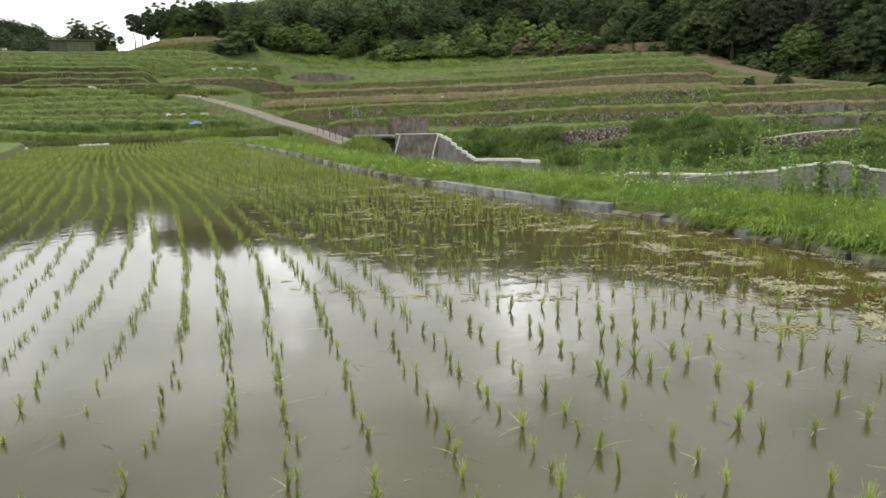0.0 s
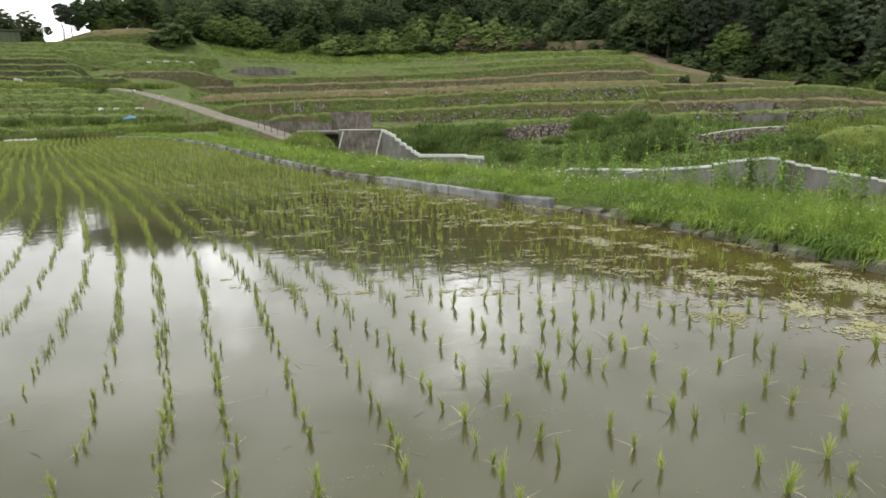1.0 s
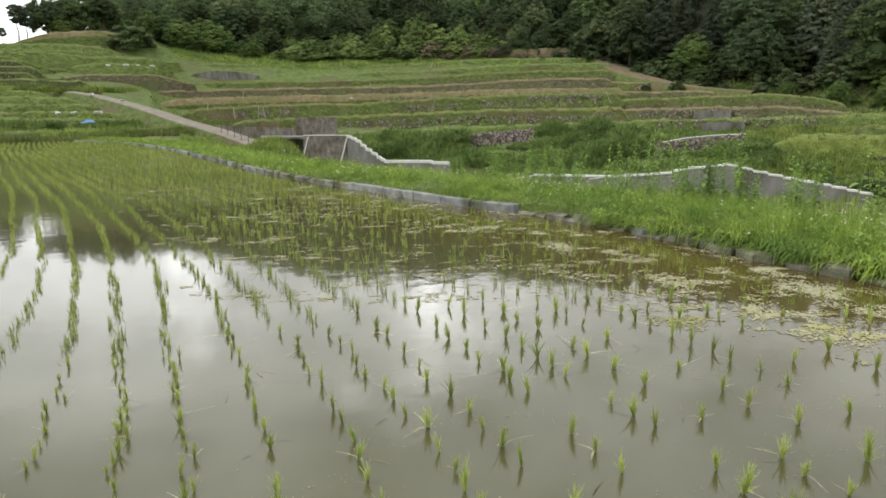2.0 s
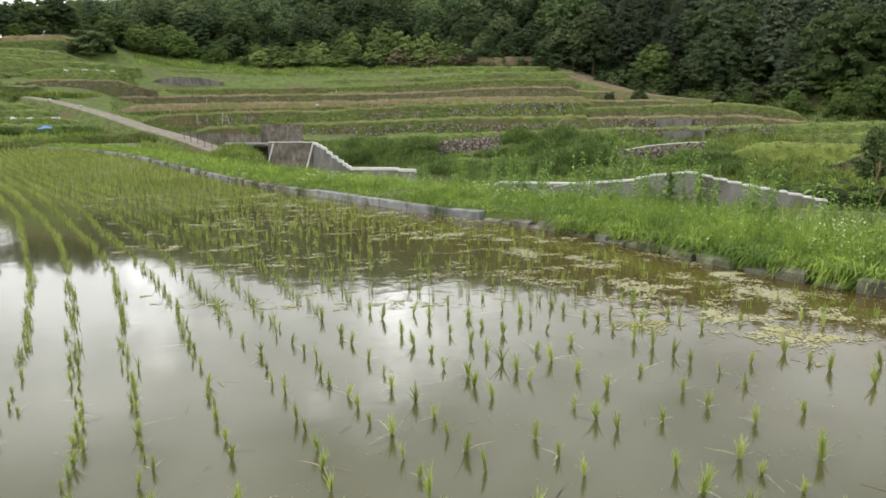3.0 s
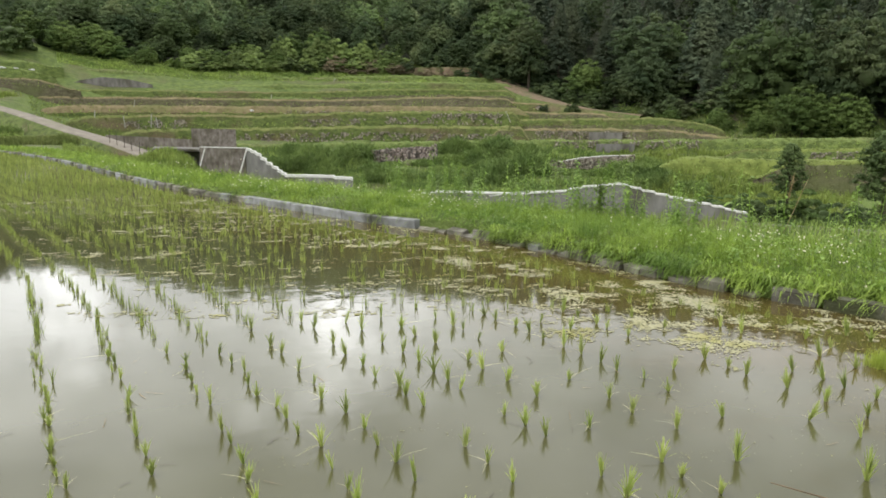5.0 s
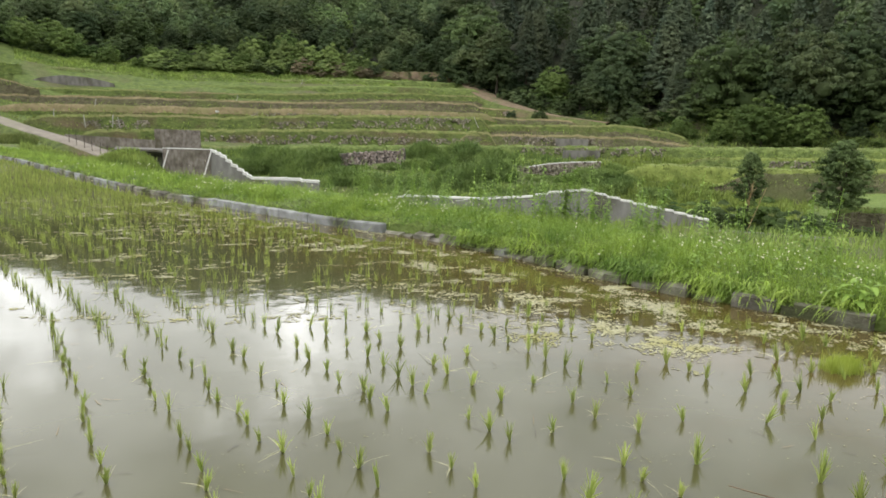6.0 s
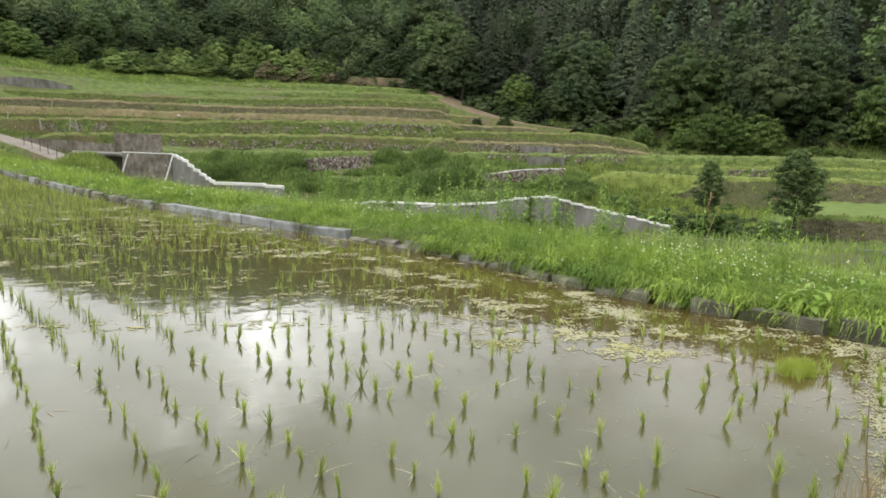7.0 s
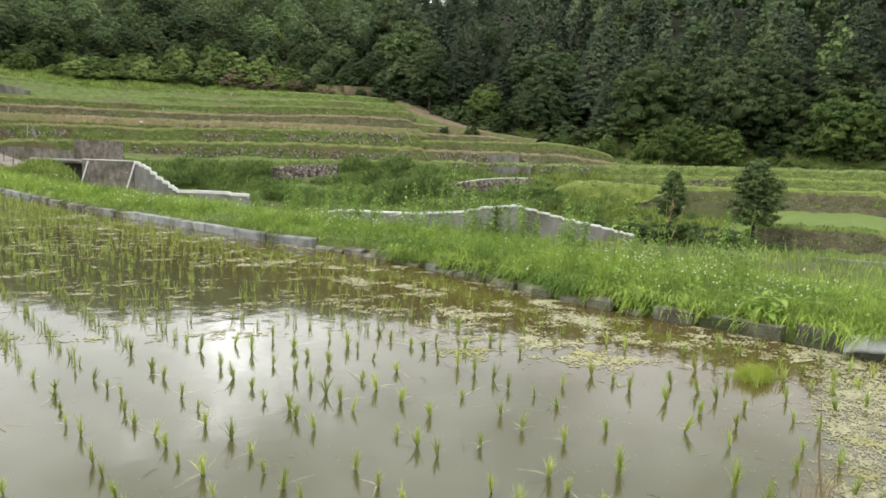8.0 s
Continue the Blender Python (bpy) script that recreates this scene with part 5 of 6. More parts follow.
def on_terrace(name, a0, a1, f0, f1, mat, seed, size=0.34, inset=0.0):
    """Stones set into the bank of a terrace between two fractions of its height."""
    a, d, zl, h = TERRACES[name]
    host = bpy.data.objects[name]
    mid = (a0 + a1) / 2
    r = np.interp([a0, mid, a1], a, d)
    z = np.interp([a0, mid, a1], a, zl)
    hh = np.interp([a0, mid, a1], a, h)
    el = lambda i, f: math.degrees(math.atan((z[i] - hh[i] * (1 - f) - EYE) / r[i]))
    rr = (a, d + 0.25 * h * (f0 + f1) * 0.5 + inset)
    return stones("stone_facing", a0, a1, (el(0, f0), el(2, f0)), (el(0, f1), el(2, f1)), rr, mat, host, seed, size * 0.62, 0.4, True)


on_terrace("terrace_2", -0.5, 12.0, 0.0, 0.55, M_STONE, 1)
on_terrace("terrace_2", 12.0, 21.5, 0.0, 0.45, M_STONE, 2)
on_terrace("terrace_3", -9.0, -4.5, 0.1, 0.65, M_STONE, 3, 0.3)
on_terrace("terrace_3", 4.5, 9.5, 0.1, 0.6, M_STONE, 4)
on_terrace("terrace_3", 11.0, 15.0, 0.15, 0.6, M_STONE, 5)
on_terrace("terrace_3", 15.0, 20.8, 0.05, 0.85, M_STONE, 6, 0.40)
on_terrace("terrace_4", 3.0, 19.0, 0.1, 0.55, M_STONE, 7, 0.3)
on_terrace("terrace_9", 23.5, 31.5, 0.1, 0.8, M_STONE, 8)
on_terrace("terrace_1", 25.0, 36.5, 0.0, 0.8, M_STONE, 9, 0.3)
on_terrace("terrace_13", 44.0, 47.0, 0.1, 0.7, M_STONE, 11, 0.3)
on_terrace("terrace_12", 23.5, 26.0, 0.0, 0.7, M_STONE_RED, 12, 0.3)
w6 = tagged(new("stone_wall"), "dry stone wall of reddish boulders in the grassy slope", "stone wall", kind="structure")
stones("stones", 10.0, 15.4, (-2.5, -2.35), (-1.62, -1.25), 72.3, M_STONE_RED, w6, 21, 0.25)
w7 = tagged(new("stone_wall"), "curved dry stone wall topped by a pale concrete band", "stone wall", kind="structure")
stones("stones", 24.8, 31.4, (-3.1, -2.9), (-2.5, -1.93), 69.75, M_STONE, w7, 22, 0.24)
w8 = tagged(new("stone_wall"), "small tumbled stone wall in the weeds", "stone wall", kind="structure")
stones("stones", 6.2, 8.6, (-2.4, -2.3), (-1.9, -1.3), 74.5, M_STONE_RED, w8, 23, 0.24)
wall("wall_6", [(24.5, 70.1, -2.85, -4.5), (25.6, 70.2, -2.4, -4.5), (27.2, 70.3, -2.1, -4.5), (29.0, 70.4, -1.92, -4.5), (31.5, 70.5, -1.82, -4.5)], 0.5, M_STONE_RED, "curved stone-faced wall with a pale rim", M_CAP, 0.03)
wall("wall_7", [(10.0, 72.8, -1.6, -3.5), (12.5, 72.9, -1.4, -3.5), (13.6, 73.0, -1.3, -3.5), (15.4, 73.0, -1.3, -3.5)], 0.4, M_CONC_DARK, "stone wall backing with a thin pale rim", M_CONC, 0.06)
wall("wall_8", [(-12.4, 118.6, 3.3, 6.0), (-11.6, 118.6, 3.58, 6.0), (-10.2, 118.6, 3.84, 6.0), (-8.4, 118.6, 3.74, 6.0), (-6.8, 118.6, 3.4, 6.0)], 0.5, M_CONC_DARK, "grey weathered concrete revetment under a terrace")
wall("wall_9", [(27.8, 85.7, -0.0, -2.0), (30.4, 85.7, -0.05, -2.0)], 0.4, M_CONC_DARK, "grey concrete panel in a terrace bank")
wall("wall_10", [(28.4, 78.7, -0.95, -2.5), (31.4, 78.7, -0.92, -2.5)], 0.4, M_CONC_DARK, "short grey concrete panel in a terrace bank")
wall("wall_11", [(40.5, 37.4, -6.85, -4.5), (47, 36, -6.85, -4.5), (53, 35.5, -6.75, -4.5), (62, 35, -6.6, -4.5)], 0.3, M_CONC, "low pale concrete edge of the stream")
# bridge deck between the abutments, made 7 m deep to shade the opening
bm = bmesh.new()
bmesh.ops.create_cube(bm, size=1.0)
for v in bm.verts:
    v.co = Vector((v.co.x * 5.4, v.co.y * 7.0, v.co.z * 0.24))
bmesh.ops.bevel(bm, geom=bm.edges[:], offset=0.05, segments=1, affect="EDGES")
deck = part("bridge_deck", bm, M_CONC_DARK, None)
deck.matrix_world = pose(*at(-4.7, 66.0, float(rise(-1.45, 66.0))), 0, 1.5, 6)
# invented back wall: hides the lit slope so the opening stays dark
wall("wall_12", [(-7.6, 69.6, -1.5, -5.0), (-3.0, 69.2, -1.5, -5.0)], 0.4, M_CONC_DARK, "added wall behind the bridge opening, keeping it dark")
tagged(deck, "dark concrete bridge slab over the stream", "bridge")
for az, r in ((-3.85, 59.2), (-0.68, 57.75)):
    bm = bmesh.new()
    bmesh.ops.create_cube(bm, size=1.0, matrix=Matrix.Diagonal((0.10, 0.3, 4.0, 1)))
    ob = part("corner_trim", bm, M_CAP, None)
    ob.matrix_world = pose(*at(az, r, float(rise(-1.4, r)) - 1.95), 0, 17, -az)
    tagged(ob, "white cement edge of the abutment", "trim", kind="structure")


# ---- shrubs ----
def shrub_mesh(seed, mat, clumps=34, leaves=130, leaf=0.11):
    rng = np.random.default_rng(seed)
    v, f, cv, cf = crown_arrays(rng, "round", 1.0, 0.62, clumps, leaves, leaf)
    v, f = np.concatenate([v, cv]), np.concatenate([f, cf + len(v)])
    v[:, 2] = v[:, 2] * 1.05 - 0.08
    return mesh_np("foliage", v, f, [mat])


SHRUBS = [shrub_mesh(200 + i, M_LEAF[(1, 2, 2, 1, 0)[i]], leaf=0.042) for i in range(5)] + [shrub_mesh(205, M_DRYLEAF, leaf=0.04), shrub_mesh(206, M_VINE, leaf=0.036), shrub_mesh(207, M_VINE, clumps=44, leaf=0.032)]
STICKS = mesh_np("stem", *trunk_arrays(np.random.default_rng(6), 0.8, 0.03, 6, 0.3, 0.1), [M_BARK])


def shrub(az, r, width, height, k, label="rounded green shrub among rough grass", z=None):
    base = new("shrub")
    x, y, _ = at(az, r, 0)
    zz = float(ground_z(az, r)) - 0.1 if z is None else z
    base.matrix_world = Matrix.Translation((x, y, zz)) @ Matrix.Rotation(az * 7.3, 4, "Z") @ Matrix.Diagonal((width, width, height, 1))
    tagged(base, label, "shrub", "shrubs on the slope")
    part_np("stem", STICKS, base)
    part_np("foliage", SHRUBS[k], base)
    return base


def mound_mesh(seed):
    """A rounded hummock of long grass, one unit high."""
    rng = np.random.default_rng(seed)
    n = 1100
    p = rng.normal(0, 1, (n, 3))
    p /= np.linalg.norm(p, axis=1, keepdims=True)
    p[:, 2] = np.abs(p[:, 2])
    lumpy = 1 + 0.16 * wob(p[:, 0] * 3, p[:, 1] * 3, 1.0, float(seed))
    base = p * [0.5, 0.5, 0.62] * lumpy[:, None] - [0, 0, 0.05]
    v, f = blades(rng, base, rng.uniform(0.1, 0.36, n), rng.uniform(0.02, 0.05, n), lean=0.8, seg=2)
    cv = LUMP * [0.44, 0.44, 0.54]
    return mesh_np("grass_hummock", np.concatenate([v, cv]), np.concatenate([f, LUMP_F + len(v)]), [M_SLOPE], smooth=True)


MOUNDS = [mound_mesh(300 + i) for i in range(4)]


def mound(az, r, width, height, k):
    ob = new("grass_hummock", MOUNDS[k % 4])
    x, y, _ = at(az, r, 0)
    ob.matrix_world = Matrix.Translation((x, y, float(ground_z(az, r)) - 0.1)) @ Matrix.Rotation(az * 7.3, 4, "Z") @ Matrix.Diagonal((width, width, height, 1))
    tagged(ob, "rounded hummock of long green grass on the slope", "grass", "grass hummocks on the slope")


for az, r, w, h in ((3.6, 74, 3.2, 1.9), (1.8, 70, 2.4, 1.5), (5.2, 72, 2.6, 1.5), (17.2, 75, 3.4, 2.3), (20.2, 76, 4.6, 2.9), (21.8, 75, 3.2, 1.9), (18.6, 72, 3.0, 1.6), (23.2, 73, 3.4, 1.8),
                    (12.5, 64, 2.8, 1.2), (15.5, 66, 2.6, 1.3), (20.5, 67, 3.0, 1.5), (24.0, 60, 2.8, 1.2), (28.0, 58, 2.6, 1.2), (31.5, 60, 3.0, 1.4), (33.5, 66, 2.8, 1.6), (36.0, 60, 3.0, 1.4)):
    mound(az, r, w, h, int(az * 3))
rng = np.random.default_rng(43)
for i in range(34):
    az, r = rng.uniform(1.5, 33), rng.uniform(61, 77)
    if not (8.6 < az < 16.6 or 23.5 < az < 32.6) or r < 67:
        w = rng.uniform(2.4, 5.2)
        mound(az, r, w, w * rng.uniform(0.36, 0.6), i)
for az, r, w, h in ((9.4, 70.4, 2.4, 1.0), (11.6, 69.6, 2.8, 0.8), (14.2, 69.8, 2.6, 0.8), (16.3, 71.0, 3.0, 1.7), (26.5, 67.5, 3.0, 0.8), (29.5, 67.6, 3.2, 0.9), (32.6, 69.6, 3.0, 1.5), (8.8, 72.5, 2.6, 1.5)):
    mound(az, r, w, h, int(az * 5))
for az, r, w, h, k in ((9.0, 75, 2.2, 1.2, 1), (37.5, 52, 2.2, 1.2, 1), (40.4, 44, 2.4, 2.4, 0), (42.0, 43, 2.0, 2.0, 3), (43.8, 43.5, 2.6, 2.5, 1), (45.3, 42.5, 2.2, 2.0, 3),
                       (46.8, 44, 2.2, 1.9, 0), (39.0, 46, 2.2, 1.8, 1), (32.3, 100.5, 3.0, 1.8, 1), (30.9, 102, 2.4, 1.4, 3), (50.6, 47, 1.6, 0.9, 0), (48.0, 46, 2.0, 1.2, 3)):
    shrub(az, r, w, h, k)
for az, r, w, h in ((52.5, 8.6, 1.3, 0.5), (55.0, 8.2, 1.2, 0.55), (57.5, 8.5, 1.4, 0.5), (59.5, 8.0, 1.2, 0.5), (50.5, 9.2, 1.1, 0.45), (61.5, 8.4, 1.3, 0.55)):
    shrub(az, r, w, h, 1, "low leafy creeper sprawling behind the bank", -0.55)
shrub(-15.7, 128, 6.4, 4.6, 0, "broad dark green bush on the terraced shoulder")
shrub(-17.0, 129, 3.2, 2.4, 3, "dark green bush on the terraced shoulder")
shrub(24.1, 105, 1.6, 1.3, 4, "small round clipped bush beside the path", float(rise(1.5, 105)))
shrub(26.3, 104, 2.2, 1.6, 0, "small bushy sapling beside the path", float(rise(1.45, 104)))
for az, r, k, s in ((-12.4, 133, 8, 0.78), (-10.0, 133, 7, 0.74), (43.3, 97, 8, 0.95), (46.0, 97, 7, 0.8), (37.5, 101, 7, 0.42), (40.5, 98.5, 8, 0.45), (34.0, 103, 8, 0.35), (-7.0, 132.0, 8, 0.5), (-3.0, 132.5, 7, 0.42), (2.4, 131, 7, 0.5), (6.2, 131.5, 8, 0.6), (11.0, 130.5, 7, 0.5)):
    x, y, _ = at(az, r, 0)
    tree(k, x, y, float(ground_z(az, r)) - 0.3, s, az, "light green young broadleaf tree by the wood")
# browning bushes on the bank below the wood
for az, r, w, h in ((6.8, 129.0, 3.2, 1.6), (8.4, 128.2, 2.6, 1.2), (10.0, 128.8, 3.4, 1.7), (12.2, 128.0, 2.8, 1.3), (14.4, 127.6, 3.0, 1.4), (16.0, 127.0, 2.4, 1.1), (4.6, 129.6, 2.4, 1.2)):
    shrub(az, r, w, h, 5, "browning bush on the bank below the wood")
# vines sprawling up the front of the wood
rng = np.random.default_rng(47)
for az in np.arange(-3.5, 13.0, 0.62):
    fe, fr = forest_base(az)
    top = float(np.interp(az, [-4, 0, 4, 9, 11.5, 13.5], [2.6, 4.6, 6.0, 5.8, 4.4, 2.4]))
    for back in (0.4, -1.6):
        if rng.random() < 0.8:
            h = top * rng.uniform(0.65, 1.1) * (1 if back > 0 else 0.5)
            shrub(az + rng.uniform(-0.4, 0.4), float(fr) + back + rng.uniform(-0.8, 0.8), rng.uniform(2.4, 4.4), h, 5 if back < 0 and 5 < az and rng.random() < 0.5 else 6 + int(rng.integers(0, 2)), "tangle of green vines climbing over bushes below the wood")
# undergrowth along the foot of the wood
rng = np.random.default_rng(41)
# past 13 degrees mostly darker leaf kinds, carrying the shade at the wood's foot
for deep, step in ((-1.2, 1.25), (3.0, 1.5), (8.0, 1.9)):
    for az in np.arange(-13, 62, step):
        fe, fr = forest_base(az)
        shrub(az + rng.uniform(-0.5, 0.5), float(fr) + deep + rng.uniform(-1.8, 1.2), ww := rng.uniform(1.8, 3.4) * (1.3 if deep > 0 else 0.55 if az > 33 else 1), ww * rng.uniform(0.6, 1.0), int(rng.integers(1, 3)) if az > 33 and deep < 0 else int(rng.integers(0, 5)) if 33 < az < 47 else int(rng.integers(0, 4)) if az < 13 else int(rng.integers(3, 5)), "leafy undergrowth shrub at the foot of the wood")

# ---- far hill, shed, tarp, stakes ----
def far_hill():
    rng = np.random.default_rng(61)
    a = np.arange(-48, -25.5, 0.3)
    top = np.interp(a, [-48, -31.3, -29.7, -28.1, -27.0, -26], [8.4, 7.5, 7.2, 6.4, 5.9, 5.2])
    rows = [at(a, r, 0) + np.stack([0 * a, 0 * a, rise(5.0 + (top - 0.3 - 5.0) * f, r)], 1) for r, f in ((150, -0.6), (190, 0.3), (230, 0.75), (270, 1.0), (330, 0.4))]
    v = np.stack(rows, 1)
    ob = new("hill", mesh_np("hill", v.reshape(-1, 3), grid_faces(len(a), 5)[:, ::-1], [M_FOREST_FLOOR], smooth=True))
    tagged(ob, "distant wooded hill behind the terraces", "hill", kind="structure")
    vv, ff, n = [], [], 0
    for r in (158, 170, 182, 194, 206, 218, 230, 242, 255, 268):
        f = float(np.interp(r, [150, 190, 230, 270], [-0.6, 0.3, 0.75, 1.0]))
        for az in np.arange(-40, -26, math.degrees(4.2 / r)):
            q = az + rng.normal(0, 0.3)
            tp = float(np.interp(q, a, top))
            c = at(q, r, float(rise(5.0 + (tp - 0.3 - 5.0) * f, r)) - 1.5)
            v, fc, _ = TREE_KINDS[int(rng.integers(0, 7))][3]
            keep = rng.random(len(fc)) < 0.075
            p = v[fc[keep]].reshape(-1, 3)
            cen = np.repeat(v[fc[keep]].mean(1), 4, 0)
            p = (cen + (p - cen) * 2.6) * [0.7, 0.7, 0.42] + c
            vv.append(p), ff.append(np.arange(len(p)).reshape(-1, 4) + n)
            n += len(p)
    # a lighter leaf colour here imitates haze over the far hill
    ob = new("far_wood", mesh_np("far_wood", np.concatenate(vv), np.concatenate(ff), [M_LEAF[1]]))
    tagged(ob, "far dark wood covering the distant hill", "woodland", kind="stuff")


far_hill()


def box(bm, x, y, z, sx, sy, sz, bevel=0.0):
    made = bmesh.ops.create_cube(bm, size=1.0, matrix=Matrix.Translation((x, y, z)) @ Matrix.Diagonal((sx, sy, sz, 1)))
    if bevel:
        es = list({e for v in made["verts"] for e in v.link_edges})
        bmesh.ops.bevel(bm, geom=es, offset=bevel, segments=1, affect="EDGES")
    return made


# invented shed in place of a blurred block whose form is unknown
def shed():
    r, az = 126.0, -27.2
    base = new("shed")
    base.matrix_world = pose(*at(az, r, float(rise(5.15, r))), 0, 0, -az)
    tagged(base, "made-up shed standing in for a blurred grey-green block", "shed")
    for x, w, m in ((-2.0, 2.5, M_SHED_DARK), (1.25, 4.0, M_SHED)):
        bm = bmesh.new()
        box(bm, x, 1.5, 1.1, w, 3.0, 2.4, 0.04)
        part("wall", bm, m, base)
    bm = bmesh.new()
    box(bm, 0, 1.5, 2.42, 6.9, 3.6, 0.16, 0.03)
    part("roof", bm, M_SHED, base)


shed()


def tarp():
    a = np.linspace(-1, 1, 15)
    X, Y = np.meshgrid(a, a)
    Z = 0.3 * np.exp(-1.2 * ((X - 0.3)**2 + Y**2)) + 0.32 * wob(X, Y, 5.5, 1.0) * (1 - np.maximum(abs(X), abs(Y)))
    me = mesh_np("tarp", np.stack([X.ravel() * 0.58 + 0.1 * Y.ravel() ** 2, Y.ravel() * 0.5, Z.ravel() * 0.85], 1), grid_faces(15, 15), [M_TARP], smooth=True)
    ob = new("tarp", me)
    ob.modifiers.new("thick", "SOLIDIFY").thickness = 0.02
    ob.matrix_world = pose(*at(-19.4, 71.5, float(rise(0.05, 71.5))), 0, 0, 15)
    tagged(ob, "crumpled blue plastic tarp heaped on the grass", "tarp")


tarp()


def stake(az, r, el_foot, height, mat, label, radius=0.05, lean=0.0, name="stake", group="stakes on the terraces"):
    bm = bmesh.new()
    bmesh.ops.create_cone(bm, cap_ends=True, segments=8, radius1=radius, radius2=radius * 0.85, depth=height, matrix=Matrix.Translation((0, 0, height / 2)))
    ob = part(name, bm, mat, None)
    ob.matrix_world = pose(*at(az, r, el_foot), 0, lean, 0)
    return tagged(ob, label, "stake", group)


for az, el, r, hgt, lean in ((-8.9, 0.15, 86, 1.4, -4), (-7.1, 0.2, 86, 1.5, 5), (-6.6, 0.2, 86, 1.2, -8), (21.4, 0.75, 92, 1.6, -25), (-8.2, 1.75, 101, 0.9, 12), (6.9, 3.9, 119, 0.8, 20), (1.9, 2.4, 108, 0.9, 8), (-10.9, 0.9, 93, 0.9, 5)):
    stake(az, r, float(rise(el, r)), hgt, M_POST, "pale weathered stake on a terrace", lean=lean)
for az, el, r, w in ((0.4, 1.55, 100, 0.5), (-31.4, 5.5, 123, 0.9), (-26.2, 2.9, 90, 0.9), (-18.9, 2.05, 86, 0.45), (-17.0, 1.6, 82, 0.4), (-17.6, 4.15, 113, 0.7), (-16.4, 4.2, 113, 1.0), (-15.6, 4.2, 113, 0.6), (-14.6, 4.15, 113, 0.8), (-20.2, 0.75, 78, 0.7), (-18.6, 0.75, 78, 0.9), (-21.2, 0.75, 78, 0.5)):
    bm = bmesh.new()
    box(bm, 0, 0, 0.06, w * 0.8, 0.4, 0.2, 0.05)
    bmesh.ops.subdivide_edges(bm, edges=bm.edges[:], cuts=2, use_grid_fill=True)
    for v in bm.verts:
        v.co += noise.noise_vector(v.co * 3.0 + Vector((az, r, 0))) * 0.2
    ob = part("sack", bm, M_WHITE, None)
    ob.matrix_world = pose(*at(az, r, float(rise(el, r))), 0, 0, 20)
    tagged(ob, "small white plastic sack lying on a terrace", "sack")
# pale sheeting at the head of the paddy and on the shoulder
def sheeting(a0, a1, r, el, wide, label):
    a = np.linspace(a0, a1, 30)
    rows = [at(a, r + o, 0) + np.stack([0 * a, 0 * a, rise(el, r) + z + 0.07 * wob(a * 9, a * 0 + o, 1.0, o)], 1) for o, z in ((0, -0.1), (0.02, 0.03), (0.15, 0.08), (wide, 0.06), (wide + 0.1, -0.1))]
    ob = new("plastic_sheeting", mesh_np("plastic_sheeting", np.stack(rows, 1).reshape(-1, 3), grid_faces(30, 5)[:, ::-1], [M_WHITE], smooth=True))
    tagged(ob, label, "plastic sheeting")


sheeting(-30.6, -28.4, 61.2, -1.36, 0.5, "pale plastic sheeting along the head of the paddy")
sheeting(-27.6, -25.6, 61.4, -1.24, 0.4, "pale plastic sheeting along the head of the paddy")



def sheet_edge():
    q = np.linspace(0, 1, 60)
    a = np.interp(q, [0, 0.5, 1], [-34.5, -32.2, -30.6])
    r = np.interp(q, [0, 0.5, 1], [32, 46, 65])
    wave = 0.06 * wob(q * 40, q * 0, 1.0, 3.0)
    rows = [at(a - np.degrees(o / r), r, 0) + np.stack([0 * a, 0 * a, z + wave], 1) for o, z in ((0, -0.1), (0.03, 0.06), (0.15, 0.12), (0.4, 0.13), (0.5, -0.1))]
    ob = new("plastic_sheeting", mesh_np("plastic_sheeting", np.stack(rows, 1).reshape(-1, 3), grid_faces(60, 5)[:, ::-1], [M_WHITE], smooth=True))
    tagged(ob, "pale plastic sheeting along the side of the paddy", "plastic sheeting")


sheet_edge()

# thin posts along the valley side of the track
for i in range(9):
    q = i / 8 * 3.0
    az, el, r = (float(np.interp(q, range(4), [p[k] for p in TRACK[:4]])) for k in range(3))
    stake(az + 0.1, r - 1.3, float(rise(el, r)) - 0.15, 0.95, M_RUST, "thin rusty post beside the farm track", 0.028, (-1) ** i * 2.0, group="posts along the track")
# ---- posts beside the channel ----
for az, r, top, foot in ((29.1, 10.4, -4.15, -0.35), (22.9, 13.5, -4.6, -0.5), (26.4, 12.4, -4.3, -0.5), (24.6, 13.0, -4.5, -0.5)):
    z0 = foot
    stake(az, r, z0, float(rise(top, r)) - z0, M_RUST, "thin rusty stake standing at the edge of the bank", 0.016 if az > 29 else 0.008, 1.5, group="stakes along the bank")
for (a0, e0), (a1, e1) in (((19.8, -5.35), (23.2, -4.9)), ((23.0, -4.9), (22.7, -5.6))):
    p, q = Vector(at(a0, 34.5, float(rise(e0, 34.5)))), Vector(at(a1, 34.5, float(rise(e1, 34.5))))
    bm = bmesh.new()
    bmesh.ops.create_cone(bm, cap_ends=True, segments=8, radius1=0.03, radius2=0.03, depth=(q - p).length)
    ob = part("pipe", bm, M_WHITE, None)
    ob.matrix_world = Matrix.Translation((p + q) / 2) @ (q - p).to_track_quat("Z", "Y").to_matrix().to_4x4()
    tagged(ob, "thin white plastic pipe along the channel wall", "pipe", "pipes along the channel")


